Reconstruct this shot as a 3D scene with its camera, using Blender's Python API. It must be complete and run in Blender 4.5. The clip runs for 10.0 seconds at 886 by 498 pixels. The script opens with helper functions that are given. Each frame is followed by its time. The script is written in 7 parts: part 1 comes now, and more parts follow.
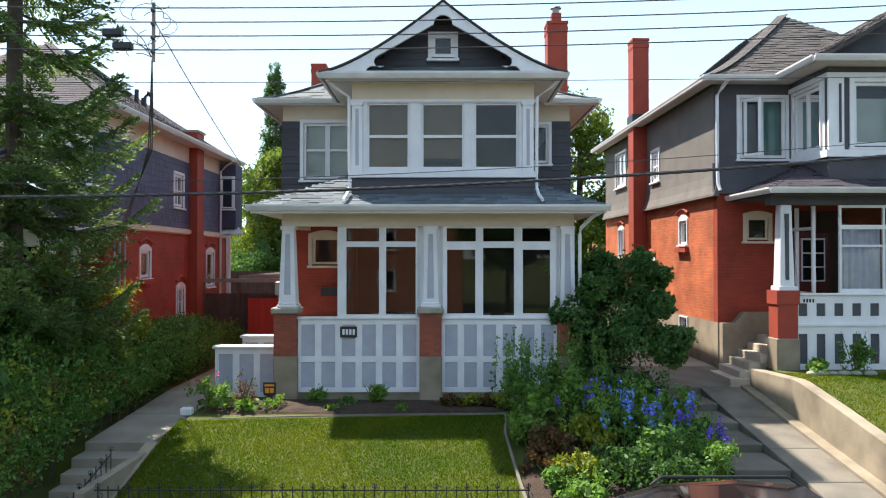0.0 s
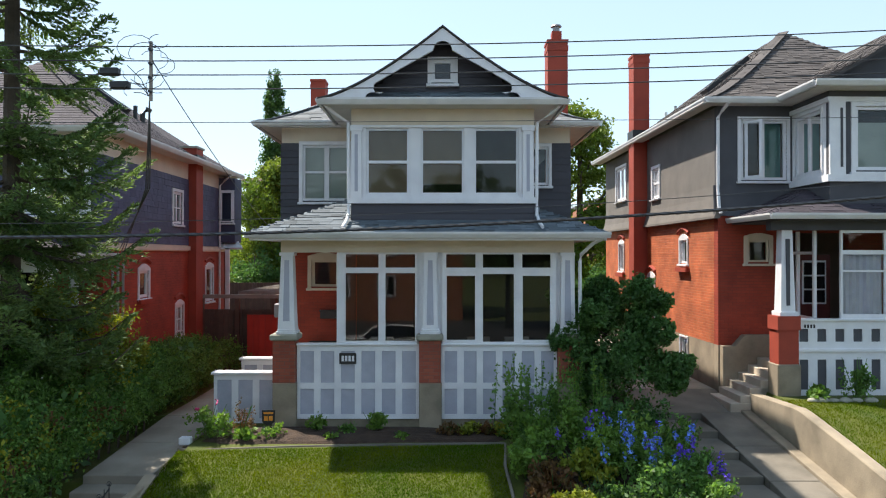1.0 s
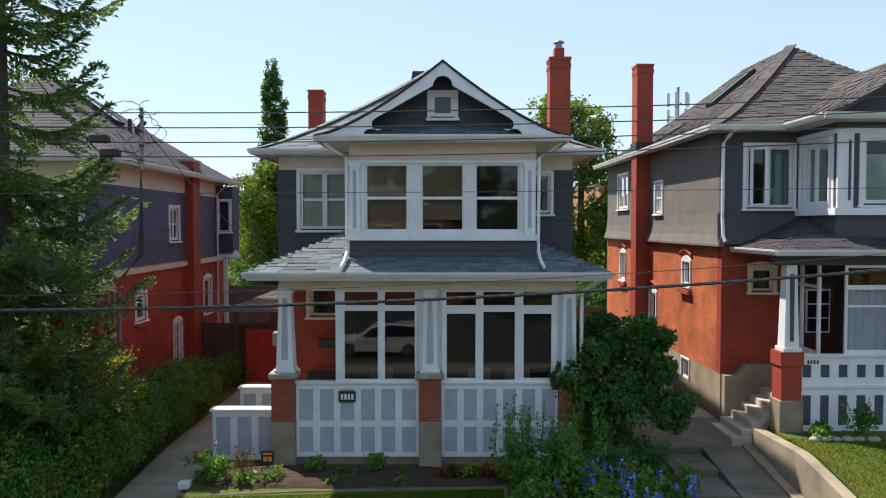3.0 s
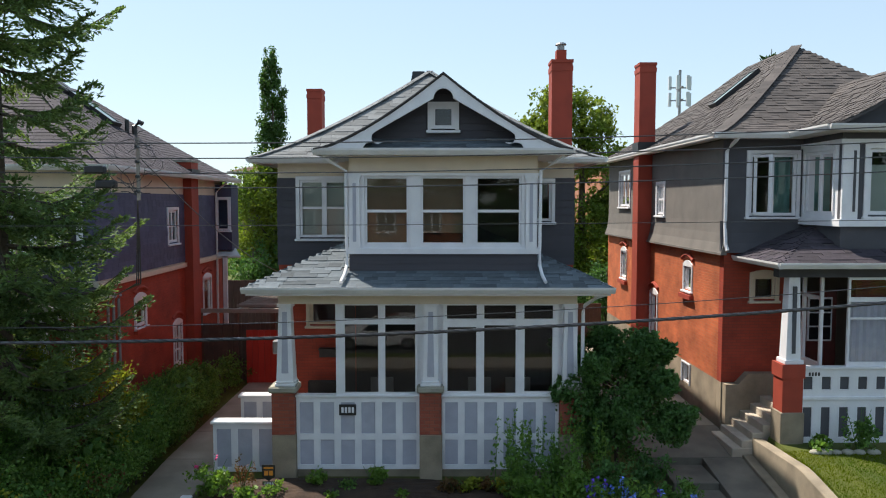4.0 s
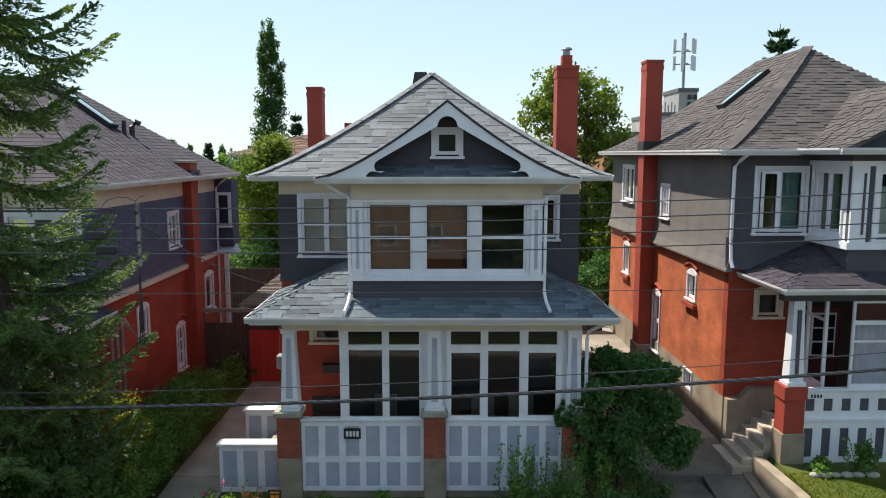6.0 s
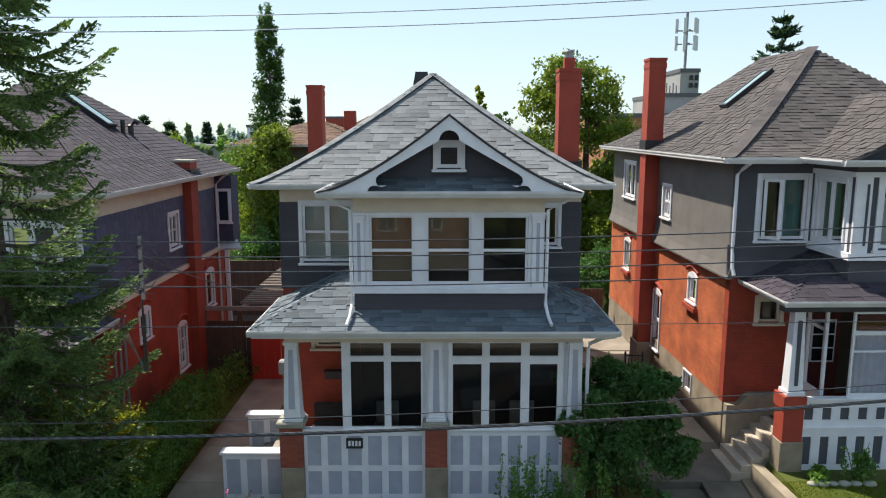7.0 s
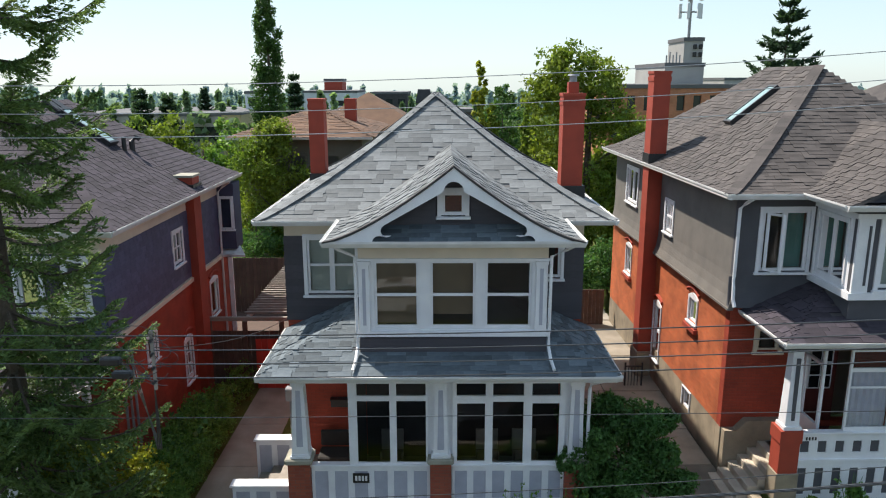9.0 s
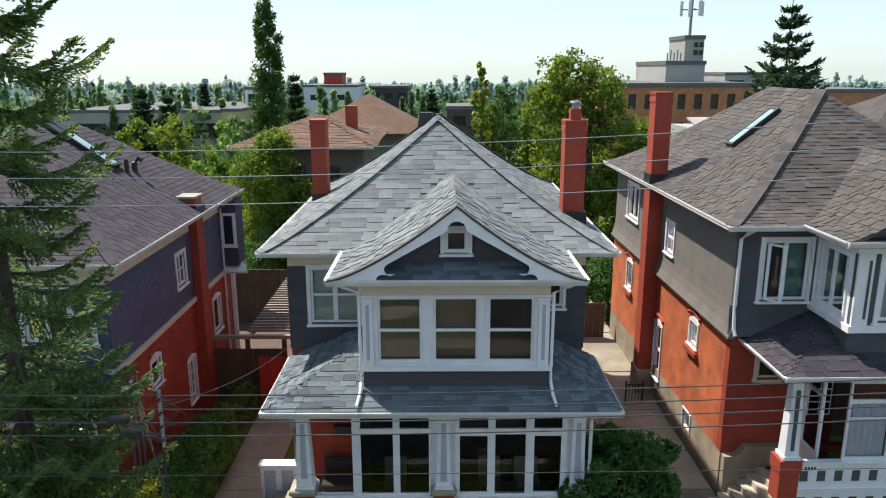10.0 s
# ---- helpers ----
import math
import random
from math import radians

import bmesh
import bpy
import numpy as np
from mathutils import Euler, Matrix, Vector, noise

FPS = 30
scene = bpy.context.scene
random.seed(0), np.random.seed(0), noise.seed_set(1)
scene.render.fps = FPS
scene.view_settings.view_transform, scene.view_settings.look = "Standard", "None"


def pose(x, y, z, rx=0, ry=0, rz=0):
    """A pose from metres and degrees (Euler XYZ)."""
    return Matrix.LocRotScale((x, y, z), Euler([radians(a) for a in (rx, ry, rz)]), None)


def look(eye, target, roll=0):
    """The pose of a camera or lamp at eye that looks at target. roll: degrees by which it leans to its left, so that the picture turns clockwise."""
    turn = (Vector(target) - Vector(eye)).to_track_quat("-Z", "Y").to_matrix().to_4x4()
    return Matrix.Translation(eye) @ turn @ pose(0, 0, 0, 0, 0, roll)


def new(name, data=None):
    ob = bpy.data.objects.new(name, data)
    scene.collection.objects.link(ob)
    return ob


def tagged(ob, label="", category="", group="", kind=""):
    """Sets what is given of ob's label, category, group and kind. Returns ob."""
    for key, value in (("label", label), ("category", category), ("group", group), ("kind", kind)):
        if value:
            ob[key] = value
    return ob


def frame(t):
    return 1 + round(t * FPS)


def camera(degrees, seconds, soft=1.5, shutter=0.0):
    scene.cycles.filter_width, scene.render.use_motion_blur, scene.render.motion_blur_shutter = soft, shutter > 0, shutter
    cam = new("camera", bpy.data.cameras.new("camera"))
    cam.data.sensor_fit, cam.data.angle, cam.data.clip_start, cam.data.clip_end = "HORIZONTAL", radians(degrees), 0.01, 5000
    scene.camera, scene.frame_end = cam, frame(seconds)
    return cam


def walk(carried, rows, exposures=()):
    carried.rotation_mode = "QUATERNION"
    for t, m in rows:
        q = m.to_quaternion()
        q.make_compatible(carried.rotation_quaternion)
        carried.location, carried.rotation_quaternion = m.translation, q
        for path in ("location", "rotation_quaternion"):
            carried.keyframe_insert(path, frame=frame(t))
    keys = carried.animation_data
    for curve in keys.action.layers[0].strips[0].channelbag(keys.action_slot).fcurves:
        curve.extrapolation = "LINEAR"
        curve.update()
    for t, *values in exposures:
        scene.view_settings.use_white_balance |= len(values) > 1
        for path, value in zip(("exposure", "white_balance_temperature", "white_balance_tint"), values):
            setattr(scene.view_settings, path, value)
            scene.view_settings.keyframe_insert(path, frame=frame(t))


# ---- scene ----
cam = camera(62.8, 10.0, soft=1.1)
METRES, EYE, TILT, LEAN, TURN = 8.2, 3.1, 0.7, 0.0, 0.0
ROWS = [
    (0.0, 0.0, 0.0, 0.0, 0.0, 0.0, -0.0),
    (0.5, -0.0005, 0.0033, 0.0319, -0.01, -0.06, -0.03),
    (1.0, 0.001, 0.008, 0.0768, 0.0, -0.21, -0.02),
    (1.5, 0.002, 0.0141, 0.1262, 0.0, -0.55, -0.03),
    (2.0, 0.0025, 0.0218, 0.1712, 0.03, -1.11, -0.04),
    (2.5, 0.0016, 0.0309, 0.2109, 0.01, -1.79, -0.03),
    (4.0, -0.0014, 0.0612, 0.3468, -0.02, -4.36, -0.01),
    (4.5, -0.0027, 0.0694, 0.3906, -0.02, -5.24, -0.0),
    (5.0, -0.0027, 0.0779, 0.4385, -0.0, -6.17, 0.01),
    (5.5, -0.0067, 0.0878, 0.4878, -0.01, -7.12, 0.02),
    (7.0, -0.018, 0.1154, 0.6327, -0.09, -10.15, 0.0),
    (7.5, -0.0195, 0.123, 0.6858, -0.08, -11.13, 0.03),
    (8.0, -0.0233, 0.1316, 0.7444, -0.1, -12.09, 0.05),
    (8.5, -0.0258, 0.1406, 0.8036, -0.12, -12.95, 0.08),
    (9.0, -0.0298, 0.1487, 0.8637, -0.14, -13.76, 0.09),
    (9.5, -0.0337, 0.1592, 0.923, -0.16, -14.35, 0.11),
    (10.0, -0.0376, 0.1673, 0.9839, -0.16, -14.61, 0.12),
]
walk(cam, [(t, pose(0, 0, EYE, TILT, LEAN, TURN) @ pose(METRES * x, METRES * y, METRES * z, 90 + pitch, roll, yaw)) for t, x, y, z, yaw, pitch, roll in ROWS],
     [(0.0, 1.35), (1.0, 1.09), (2.5, 0.86), (4.5, 0.765), (10.0, 0.80)])

# ---- light ----
SUN = Vector((-0.478, 0.445, 1.0)).normalized()
sun = new("sun", bpy.data.lights.new("sun", "SUN"))
sun.data.energy, sun.data.angle, sun.data.color = 4.5, radians(1.0), (1.0, 0.92, 0.81)
sun.matrix_world = look(SUN * 60, (0, 0, 0))
world = bpy.data.worlds.new("sky")
scene.world = world
world.use_nodes = True
wn = world.node_tree
sky = wn.nodes.new("ShaderNodeTexSky")
sky.sky_type, sky.sun_disc = "NISHITA", False
sky.sun_elevation, sky.sun_rotation = math.asin(SUN.z), math.atan2(SUN.x, SUN.y)
sky.air_density, sky.dust_density, sky.ozone_density = 1.0, 0.4, 2.2
wn.nodes["Background"].inputs[1].default_value = 0.283
hue = wn.nodes.new("ShaderNodeMix")
hue.data_type, hue.blend_type = "RGBA", "MULTIPLY"
hue.inputs[0].default_value, hue.inputs[7].default_value = 1.0, (0.86, 0.975, 1.045, 1)
soft = wn.nodes.new("ShaderNodeGamma")
soft.inputs[1].default_value = 0.4
wn.links.new(sky.outputs[0], soft.inputs[0])
wn.links.new(soft.outputs[0], hue.inputs[6])
wn.links.new(hue.outputs[2], wn.nodes["Background"].inputs[0])


# ---- materials ----
def nodes_of(name):
    m = bpy.data.materials.new(name)
    m.use_nodes = True
    return m, m.node_tree.nodes, m.node_tree.links, m.node_tree.nodes["Principled BSDF"]


def mat(name, a, b=None, scale=6.0, rough=0.7, metal=0.0, bump=0.15, fine=60.0, dist=0.01, rand=0.0, leaf=False):
    """Two colours mixed by a large noise, a fine grain, a little random per piece and relief."""
    m, n, l, p = nodes_of(name)
    b = b or tuple(c * 0.8 for c in a)
    co = n.new("ShaderNodeTexCoord")
    big, small = n.new("ShaderNodeTexNoise"), n.new("ShaderNodeTexNoise")
    big.inputs["Scale"].default_value, small.inputs["Scale"].default_value = scale, fine
    big.inputs["Detail"].default_value, small.inputs["Detail"].default_value = 6, 3
    for q in (big, small):
        l.new(co.outputs["Object"], q.inputs["Vector"])
    ramp = n.new("ShaderNodeMapRange")
    ramp.inputs[1].default_value, ramp.inputs[2].default_value = 0.34, 0.66
    l.new(big.outputs[0], ramp.inputs[0])
    mix = n.new("ShaderNodeMix")
    mix.data_type = "RGBA"
    mix.inputs[6].default_value, mix.inputs[7].default_value = (*a, 1), (*b, 1)
    l.new(ramp.outputs[0], mix.inputs[0])
    val = n.new("ShaderNodeMapRange")
    val.inputs[3].default_value, val.inputs[4].default_value = 0.86, 1.14
    l.new(small.outputs[0], val.inputs[0])
    mul = n.new("ShaderNodeVectorMath")
    mul.operation = "SCALE"
    l.new(mix.outputs[2], mul.inputs[0])
    if rand:
        ob, geo = n.new("ShaderNodeObjectInfo"), n.new("ShaderNodeNewGeometry")
        add, fr, mr, m2 = (n.new("ShaderNodeMath"), n.new("ShaderNodeMath"), n.new("ShaderNodeMapRange"), n.new("ShaderNodeMath"))
        add.operation, fr.operation, m2.operation = "ADD", "FRACT", "MULTIPLY"
        l.new(ob.outputs["Random"], add.inputs[0])
        l.new(geo.outputs["Random Per Island"], add.inputs[1])
        l.new(add.outputs[0], fr.inputs[0])
        l.new(fr.outputs[0], mr.inputs[0])
        mr.inputs[3].default_value, mr.inputs[4].default_value = 1 - rand, 1 + rand
        l.new(mr.outputs[0], m2.inputs[0])
        l.new(val.outputs[0], m2.inputs[1])
        l.new(m2.outputs[0], mul.inputs["Scale"])
    else:
        l.new(val.outputs[0], mul.inputs["Scale"])
    l.new(mul.outputs[0], p.inputs["Base Color"])
    p.inputs["Roughness"].default_value, p.inputs["Metallic"].default_value = rough, metal
    if leaf:
        tl, ms = n.new("ShaderNodeBsdfTranslucent"), n.new("ShaderNodeMixShader")
        ms.inputs[0].default_value = 0.42
        p.inputs["Specular IOR Level"].default_value = 0.30
        glow = n.new("ShaderNodeVectorMath")
        glow.operation = "MULTIPLY"
        glow.inputs[1].default_value = (1.35, 1.35, 0.8)
        l.new(mul.outputs[0], glow.inputs[0])
        l.new(glow.outputs[0], tl.inputs[0])
        l.new(p.outputs[0], ms.inputs[1])
        l.new(tl.outputs[0], ms.inputs[2])
        l.new(ms.outputs[0], n["Material Output"].inputs[0])
    if bump:
        bp = n.new("ShaderNodeBump")
        bp.inputs["Strength"].default_value, bp.inputs["Distance"].default_value = bump, dist
        l.new(small.outputs[0], bp.inputs["Height"])
        l.new(bp.outputs[0], p.inputs["Normal"])
    return m


def brick_mat(name, c1, c2, mortar, bw=0.215, bh=0.075, bump=0.5, stain=0.25):
    """Brickwork laid along x + y and z, so that it suits both wall directions."""
    m, n, l, p = nodes_of(name)
    co, sep, add, com = n.new("ShaderNodeTexCoord"), n.new("ShaderNodeSeparateXYZ"), n.new("ShaderNodeMath"), n.new("ShaderNodeCombineXYZ")
    l.new(co.outputs["Object"], sep.inputs[0])
    l.new(sep.outputs[0], add.inputs[0])
    l.new(sep.outputs[1], add.inputs[1])
    l.new(add.outputs[0], com.inputs[0])
    l.new(sep.outputs[2], com.inputs[1])
    br = n.new("ShaderNodeTexBrick")
    br.inputs["Scale"].default_value = 1.0
    br.inputs["Brick Width"].default_value, br.inputs["Row Height"].default_value = bw, bh
    br.inputs["Mortar Size"].default_value, br.inputs["Mortar Smooth"].default_value = 0.007, 0.3
    for k, c in (("Color1", c1), ("Color2", c2), ("Mortar", mortar)):
        br.inputs[k].default_value = (*c, 1)
    l.new(com.outputs[0], br.inputs["Vector"])
    big = n.new("ShaderNodeTexNoise")
    big.inputs["Scale"].default_value, big.inputs["Detail"].default_value = 1.3, 8
    l.new(co.outputs["Object"], big.inputs["Vector"])
    mr = n.new("ShaderNodeMapRange")
    mr.inputs[1].default_value, mr.inputs[2].default_value = 0.3, 0.7
    mr.inputs[3].default_value, mr.inputs[4].default_value = 1 - stain, 1 + stain * 0.6
    l.new(big.outputs[0], mr.inputs[0])
    mul = n.new("ShaderNodeVectorMath")
    mul.operation = "SCALE"
    l.new(br.outputs[0], mul.inputs[0])
    l.new(mr.outputs[0], mul.inputs["Scale"])
    l.new(mul.outputs[0], p.inputs["Base Color"])
    p.inputs["Roughness"].default_value = 0.75
    inv = n.new("ShaderNodeMath")
    inv.operation = "SUBTRACT"
    inv.inputs[0].default_value = 1.0
    l.new(br.outputs["Fac"], inv.inputs[1])
    bp = n.new("ShaderNodeBump")
    bp.inputs["Strength"].default_value, bp.inputs["Distance"].default_value = bump, 0.012
    l.new(inv.outputs[0], bp.inputs["Height"])
    l.new(bp.outputs[0], p.inputs["Normal"])
    return m


def glass_mat(name, tint=(0.72, 0.76, 0.75), ior=1.6, rough=0.0):
    """Thin window glass: see-through, with gloss by Fresnel and a slight waviness."""
    m, n, l, p = nodes_of(name)
    n.remove(p)
    tr, gl, fr, mix = n.new("ShaderNodeBsdfTransparent"), n.new("ShaderNodeBsdfGlossy"), n.new("ShaderNodeFresnel"), n.new("ShaderNodeMixShader")
    tr.inputs[0].default_value = (*tint, 1)
    gl.inputs["Roughness"].default_value = rough
    fr.inputs["IOR"].default_value = ior
    co, ns, bp = n.new("ShaderNodeTexCoord"), n.new("ShaderNodeTexNoise"), n.new("ShaderNodeBump")
    ns.inputs["Scale"].default_value = 1.1
    bp.inputs["Strength"].default_value, bp.inputs["Distance"].default_value = 0.05, 0.02
    l.new(co.outputs["Object"], ns.inputs["Vector"])
    l.new(ns.outputs[0], bp.inputs["Height"])
    l.new(bp.outputs[0], gl.inputs["Normal"])
    l.new(fr.outputs[0], mix.inputs[0])
    l.new(tr.outputs[0], mix.inputs[1])
    l.new(gl.outputs[0], mix.inputs[2])
    l.new(mix.outputs[0], n["Material Output"].inputs[0])
    return m


WHITE = mat("white paint", (0.78, 0.78, 0.80), (0.70, 0.70, 0.73), 3, 0.5, bump=0.06)
LILAC = mat("pale grey panel paint", (0.42, 0.43, 0.50), (0.37, 0.38, 0.45), 4, 0.55, bump=0.06)
CREAM = mat("cream trim paint", (0.70, 0.60, 0.47), (0.62, 0.53, 0.42), 2, 0.6, bump=0.05)
GUTTER = mat("white metal gutter", (0.68, 0.67, 0.66), (0.58, 0.57, 0.56), 2, 0.4, bump=0.03)
SOFFIT = mat("soffit boards", (0.62, 0.58, 0.54), (0.55, 0.52, 0.48), 3, 0.65)
CHAR = mat("charcoal siding paint", (0.052, 0.050, 0.062), (0.042, 0.040, 0.052), 3, 0.6, rand=0.12, bump=0.1)
NAVY = mat("indigo shingle paint", (0.085, 0.086, 0.150), (0.066, 0.068, 0.124), 2.5, 0.65, rand=0.16, bump=0.15)
NAVYW = mat("indigo wall paint", (0.060, 0.061, 0.110), (0.048, 0.050, 0.09), 2.5, 0.7)
# Side-wall stucco; the lightness and warmth of the sun are put into its colour.
SUNSTUCCO = mat("sunlit grey stucco", (0.17, 0.155, 0.14), (0.135, 0.125, 0.115), 1.6, 0.9, bump=0.5, fine=90, dist=0.006)
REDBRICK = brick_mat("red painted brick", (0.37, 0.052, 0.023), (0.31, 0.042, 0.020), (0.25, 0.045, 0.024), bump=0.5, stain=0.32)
PIERBRICK = brick_mat("pier brick", (0.34, 0.085, 0.045), (0.26, 0.055, 0.032), (0.20, 0.085, 0.06))
# Red brick paint shifted to orange: the sun on the side wall is in the colour.
SUNBRICK = brick_mat("sunlit red painted brick", (0.52, 0.135, 0.045), (0.43, 0.10, 0.035), (0.40, 0.15, 0.075), bump=0.5, stain=0.38)
FARBRICK = brick_mat("brown orange brick", (0.46, 0.18, 0.09), (0.38, 0.14, 0.07), (0.35, 0.2, 0.13), bump=0.3)
REDPLAIN = mat("red masonry paint", (0.34, 0.050, 0.025), (0.28, 0.042, 0.022), 2.5, 0.75, bump=0.25)
CONC = mat("weathered concrete", (0.33, 0.272, 0.195), (0.195, 0.162, 0.117), 1.5, 0.9, bump=0.35, fine=45)
PAVE = mat("pavement concrete", (0.33, 0.29, 0.235), (0.22, 0.19, 0.15), 1.1, 0.9, bump=0.25, fine=50, rand=0.09)
RAMP = mat("weathered ramp concrete", (0.185, 0.163, 0.130), (0.105, 0.094, 0.076), 1.3, 0.92, bump=0.3, fine=50, rand=0.12)
# Concrete paled and warmed, so the sun on the entrance steps is in the colour.
SUNCONC = mat("sunlit step concrete", (0.52, 0.45, 0.36), (0.40, 0.34, 0.27), 2.0, 0.88, bump=0.25, fine=50)
STONE = mat("stone cap", (0.34, 0.32, 0.26), (0.27, 0.26, 0.21), 5, 0.85, bump=0.3)
SHGREY = mat("grey laminated shingle", (0.168, 0.180, 0.187), (0.122, 0.132, 0.140), 1.4, 0.9, rand=0.27, bump=0.5, fine=120, dist=0.004)
SHBASE = mat("grey shingle base", (0.14, 0.14, 0.145), (0.11, 0.11, 0.115), 2, 0.9)
SHBLUE = mat("blue grey shingle", (0.125, 0.150, 0.168), (0.082, 0.102, 0.122), 1.4, 0.9, rand=0.38, bump=0.5, fine=120, dist=0.004)
SHBROWN = mat("brown grey shingle", (0.086, 0.074, 0.070), (0.054, 0.047, 0.046), 1.6, 0.92, rand=0.22, bump=0.5, fine=120, dist=0.004)
SHPURP = mat("mauve grey shingle", (0.048, 0.039, 0.051), (0.031, 0.026, 0.036), 1.6, 0.92, rand=0.32, bump=0.5, fine=120, dist=0.004)
SHDARK = mat("dark shingle base", (0.07, 0.065, 0.065), (0.055, 0.05, 0.05), 2, 0.9)
FARROOF = mat("reddish brown shingle", (0.135, 0.074, 0.044), (0.10, 0.055, 0.034), 1.2, 0.9, bump=0.4, rand=0.3)
BLACK = mat("black metal", (0.02, 0.02, 0.022), (0.014, 0.014, 0.015), 8, 0.45, bump=0.05)
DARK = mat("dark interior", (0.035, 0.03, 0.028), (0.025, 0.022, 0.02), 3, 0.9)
ROOM = mat("interior wall paint", (0.22, 0.19, 0.16), (0.18, 0.16, 0.13), 2, 0.9)
BLIND = mat("tan roller blind", (0.30, 0.215, 0.14), (0.26, 0.185, 0.12), 3, 0.9, bump=0.1, fine=150)
PALEBLIND = mat("pale slatted blind", (0.62, 0.66, 0.60), (0.55, 0.58, 0.53), 3, 0.8)
TEAL = mat("teal curtain", (0.16, 0.36, 0.33), (0.12, 0.28, 0.26), 3, 0.9)
LACE = mat("white lace curtain", (0.85, 0.82, 0.90), (0.72, 0.70, 0.80), 6, 0.9)
GLASS = glass_mat("window glass")
SKYLITE = mat("skylight glass", (0.30, 0.42, 0.42), (0.26, 0.37, 0.38), 2, 0.05, bump=0.0)
WOOD = mat("weathered brown wood", (0.115, 0.07, 0.05), (0.085, 0.052, 0.04), 4, 0.8, bump=0.3, rand=0.15)
GREYWOOD = mat("grey lattice wood", (0.33, 0.29, 0.25), (0.25, 0.22, 0.19), 4, 0.85, bump=0.3, rand=0.12)
REDDOOR = mat("red fence paint", (0.46, 0.035, 0.02), (0.38, 0.03, 0.018), 3, 0.6, rand=0.1)
MAROON = mat("maroon door paint", (0.13, 0.025, 0.02), (0.1, 0.02, 0.018), 3, 0.45)
SOIL = mat("garden soil", (0.062, 0.037, 0.023), (0.036, 0.022, 0.015), 5, 0.95, bump=0.8, fine=35, dist=0.04)
LAWN = mat("lawn soil", (0.09, 0.10, 0.010), (0.055, 0.08, 0.008), 1.5, 0.95, bump=0.6, fine=60, dist=0.03)
GRASS = mat("lawn grass", (0.135, 0.165, 0.005), (0.060, 0.122, 0.005), 0.55, 0.95, bump=0, rand=0.25, leaf=True)
GRASS.node_tree.nodes["Principled BSDF"].inputs["Specular IOR Level"].default_value = 0.06
LEAF = mat("hedge leaf", (0.155, 0.275, 0.060), (0.095, 0.20, 0.047), 1.2, 0.55, bump=0, rand=0.45, leaf=True)
LEAFDK = mat("lilac leaf", (0.10, 0.205, 0.06), (0.058, 0.14, 0.042), 1.2, 0.5, bump=0, rand=0.4, leaf=True)
LEAFLT = mat("light garden leaf", (0.165, 0.28, 0.05), (0.11, 0.215, 0.04), 2.0, 0.55, bump=0, rand=0.35, leaf=True)
LEAFYEL = mat("yellow green leaf", (0.28, 0.29, 0.03), (0.18, 0.23, 0.028), 1.5, 0.55, bump=0, rand=0.35, leaf=True)
LEAFRED = mat("bronze leaf", (0.17, 0.075, 0.035), (0.11, 0.08, 0.03), 3, 0.6, bump=0, rand=0.4, leaf=True)
LEAFMID = mat("maple leaf", (0.20, 0.25, 0.035), (0.105, 0.175, 0.026), 0.35, 0.55, bump=0, rand=0.4, leaf=True)
LEAFPOP = mat("poplar leaf", (0.07, 0.145, 0.038), (0.046, 0.105, 0.028), 0.7, 0.55, bump=0, rand=0.4, leaf=True)
NEEDLE = mat("spruce needle", (0.155, 0.225, 0.075), (0.090, 0.160, 0.062), 0.9, 0.6, bump=0, rand=0.4, leaf=True)
NEEDLEFAR = mat("far conifer needle", (0.045, 0.085, 0.046), (0.032, 0.065, 0.038), 0.3, 0.7, bump=0, rand=0.35, leaf=True)
BARK = mat("bark", (0.11, 0.085, 0.065), (0.075, 0.06, 0.048), 5, 0.95, bump=0.8, fine=25, dist=0.03)
BLUE = mat("blue petal", (0.20, 0.36, 0.85), (0.12, 0.20, 0.72), 2.2, 0.6, bump=0, rand=0.35)
VIOLET = mat("violet petal", (0.16, 0.07, 0.62), (0.10, 0.05, 0.50), 2.2, 0.6, bump=0, rand=0.3)
PINK = mat("pink petal", (0.7, 0.05, 0.2), (0.55, 0.04, 0.15), 4, 0.6, bump=0, rand=0.3)
REDPET = mat("red petal", (0.7, 0.07, 0.03), (0.6, 0.12, 0.03), 4, 0.6, bump=0, rand=0.3)
ASPH = mat("asphalt", (0.055, 0.055, 0.055), (0.045, 0.044, 0.043), 0.8, 0.9, bump=0.5, fine=80)
CARPAINT = mat("dark car paint", (0.022, 0.018, 0.018), (0.02, 0.017, 0.017), 1, 0.12, bump=0)
CARWHITE = mat("white car paint", (0.75, 0.75, 0.75), (0.72, 0.72, 0.72), 1, 0.2, bump=0)
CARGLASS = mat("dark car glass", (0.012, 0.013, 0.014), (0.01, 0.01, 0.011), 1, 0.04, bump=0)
RUBBER = mat("tyre rubber", (0.02, 0.02, 0.02), (0.016, 0.016, 0.016), 4, 0.8)
FARGREY = mat("grey panel wall", (0.36, 0.35, 0.33), (0.30, 0.29, 0.28), 0.4, 0.85, bump=0.1)
FARWHITE = mat("white panel wall", (0.66, 0.68, 0.70), (0.58, 0.6, 0.62), 0.4, 0.8, bump=0.1)
FARTAN = mat("tan panel wall", (0.50, 0.40, 0.22), (0.44, 0.35, 0.2), 0.4, 0.85, bump=0.1)
FAROLIVE = mat("olive siding paint", (0.13, 0.12, 0.09), (0.10, 0.095, 0.075), 1.0, 0.85, bump=0.1)
FARGLASS = mat("far window glass", (0.03, 0.036, 0.04), (0.025, 0.03, 0.034), 1, 0.15, bump=0)
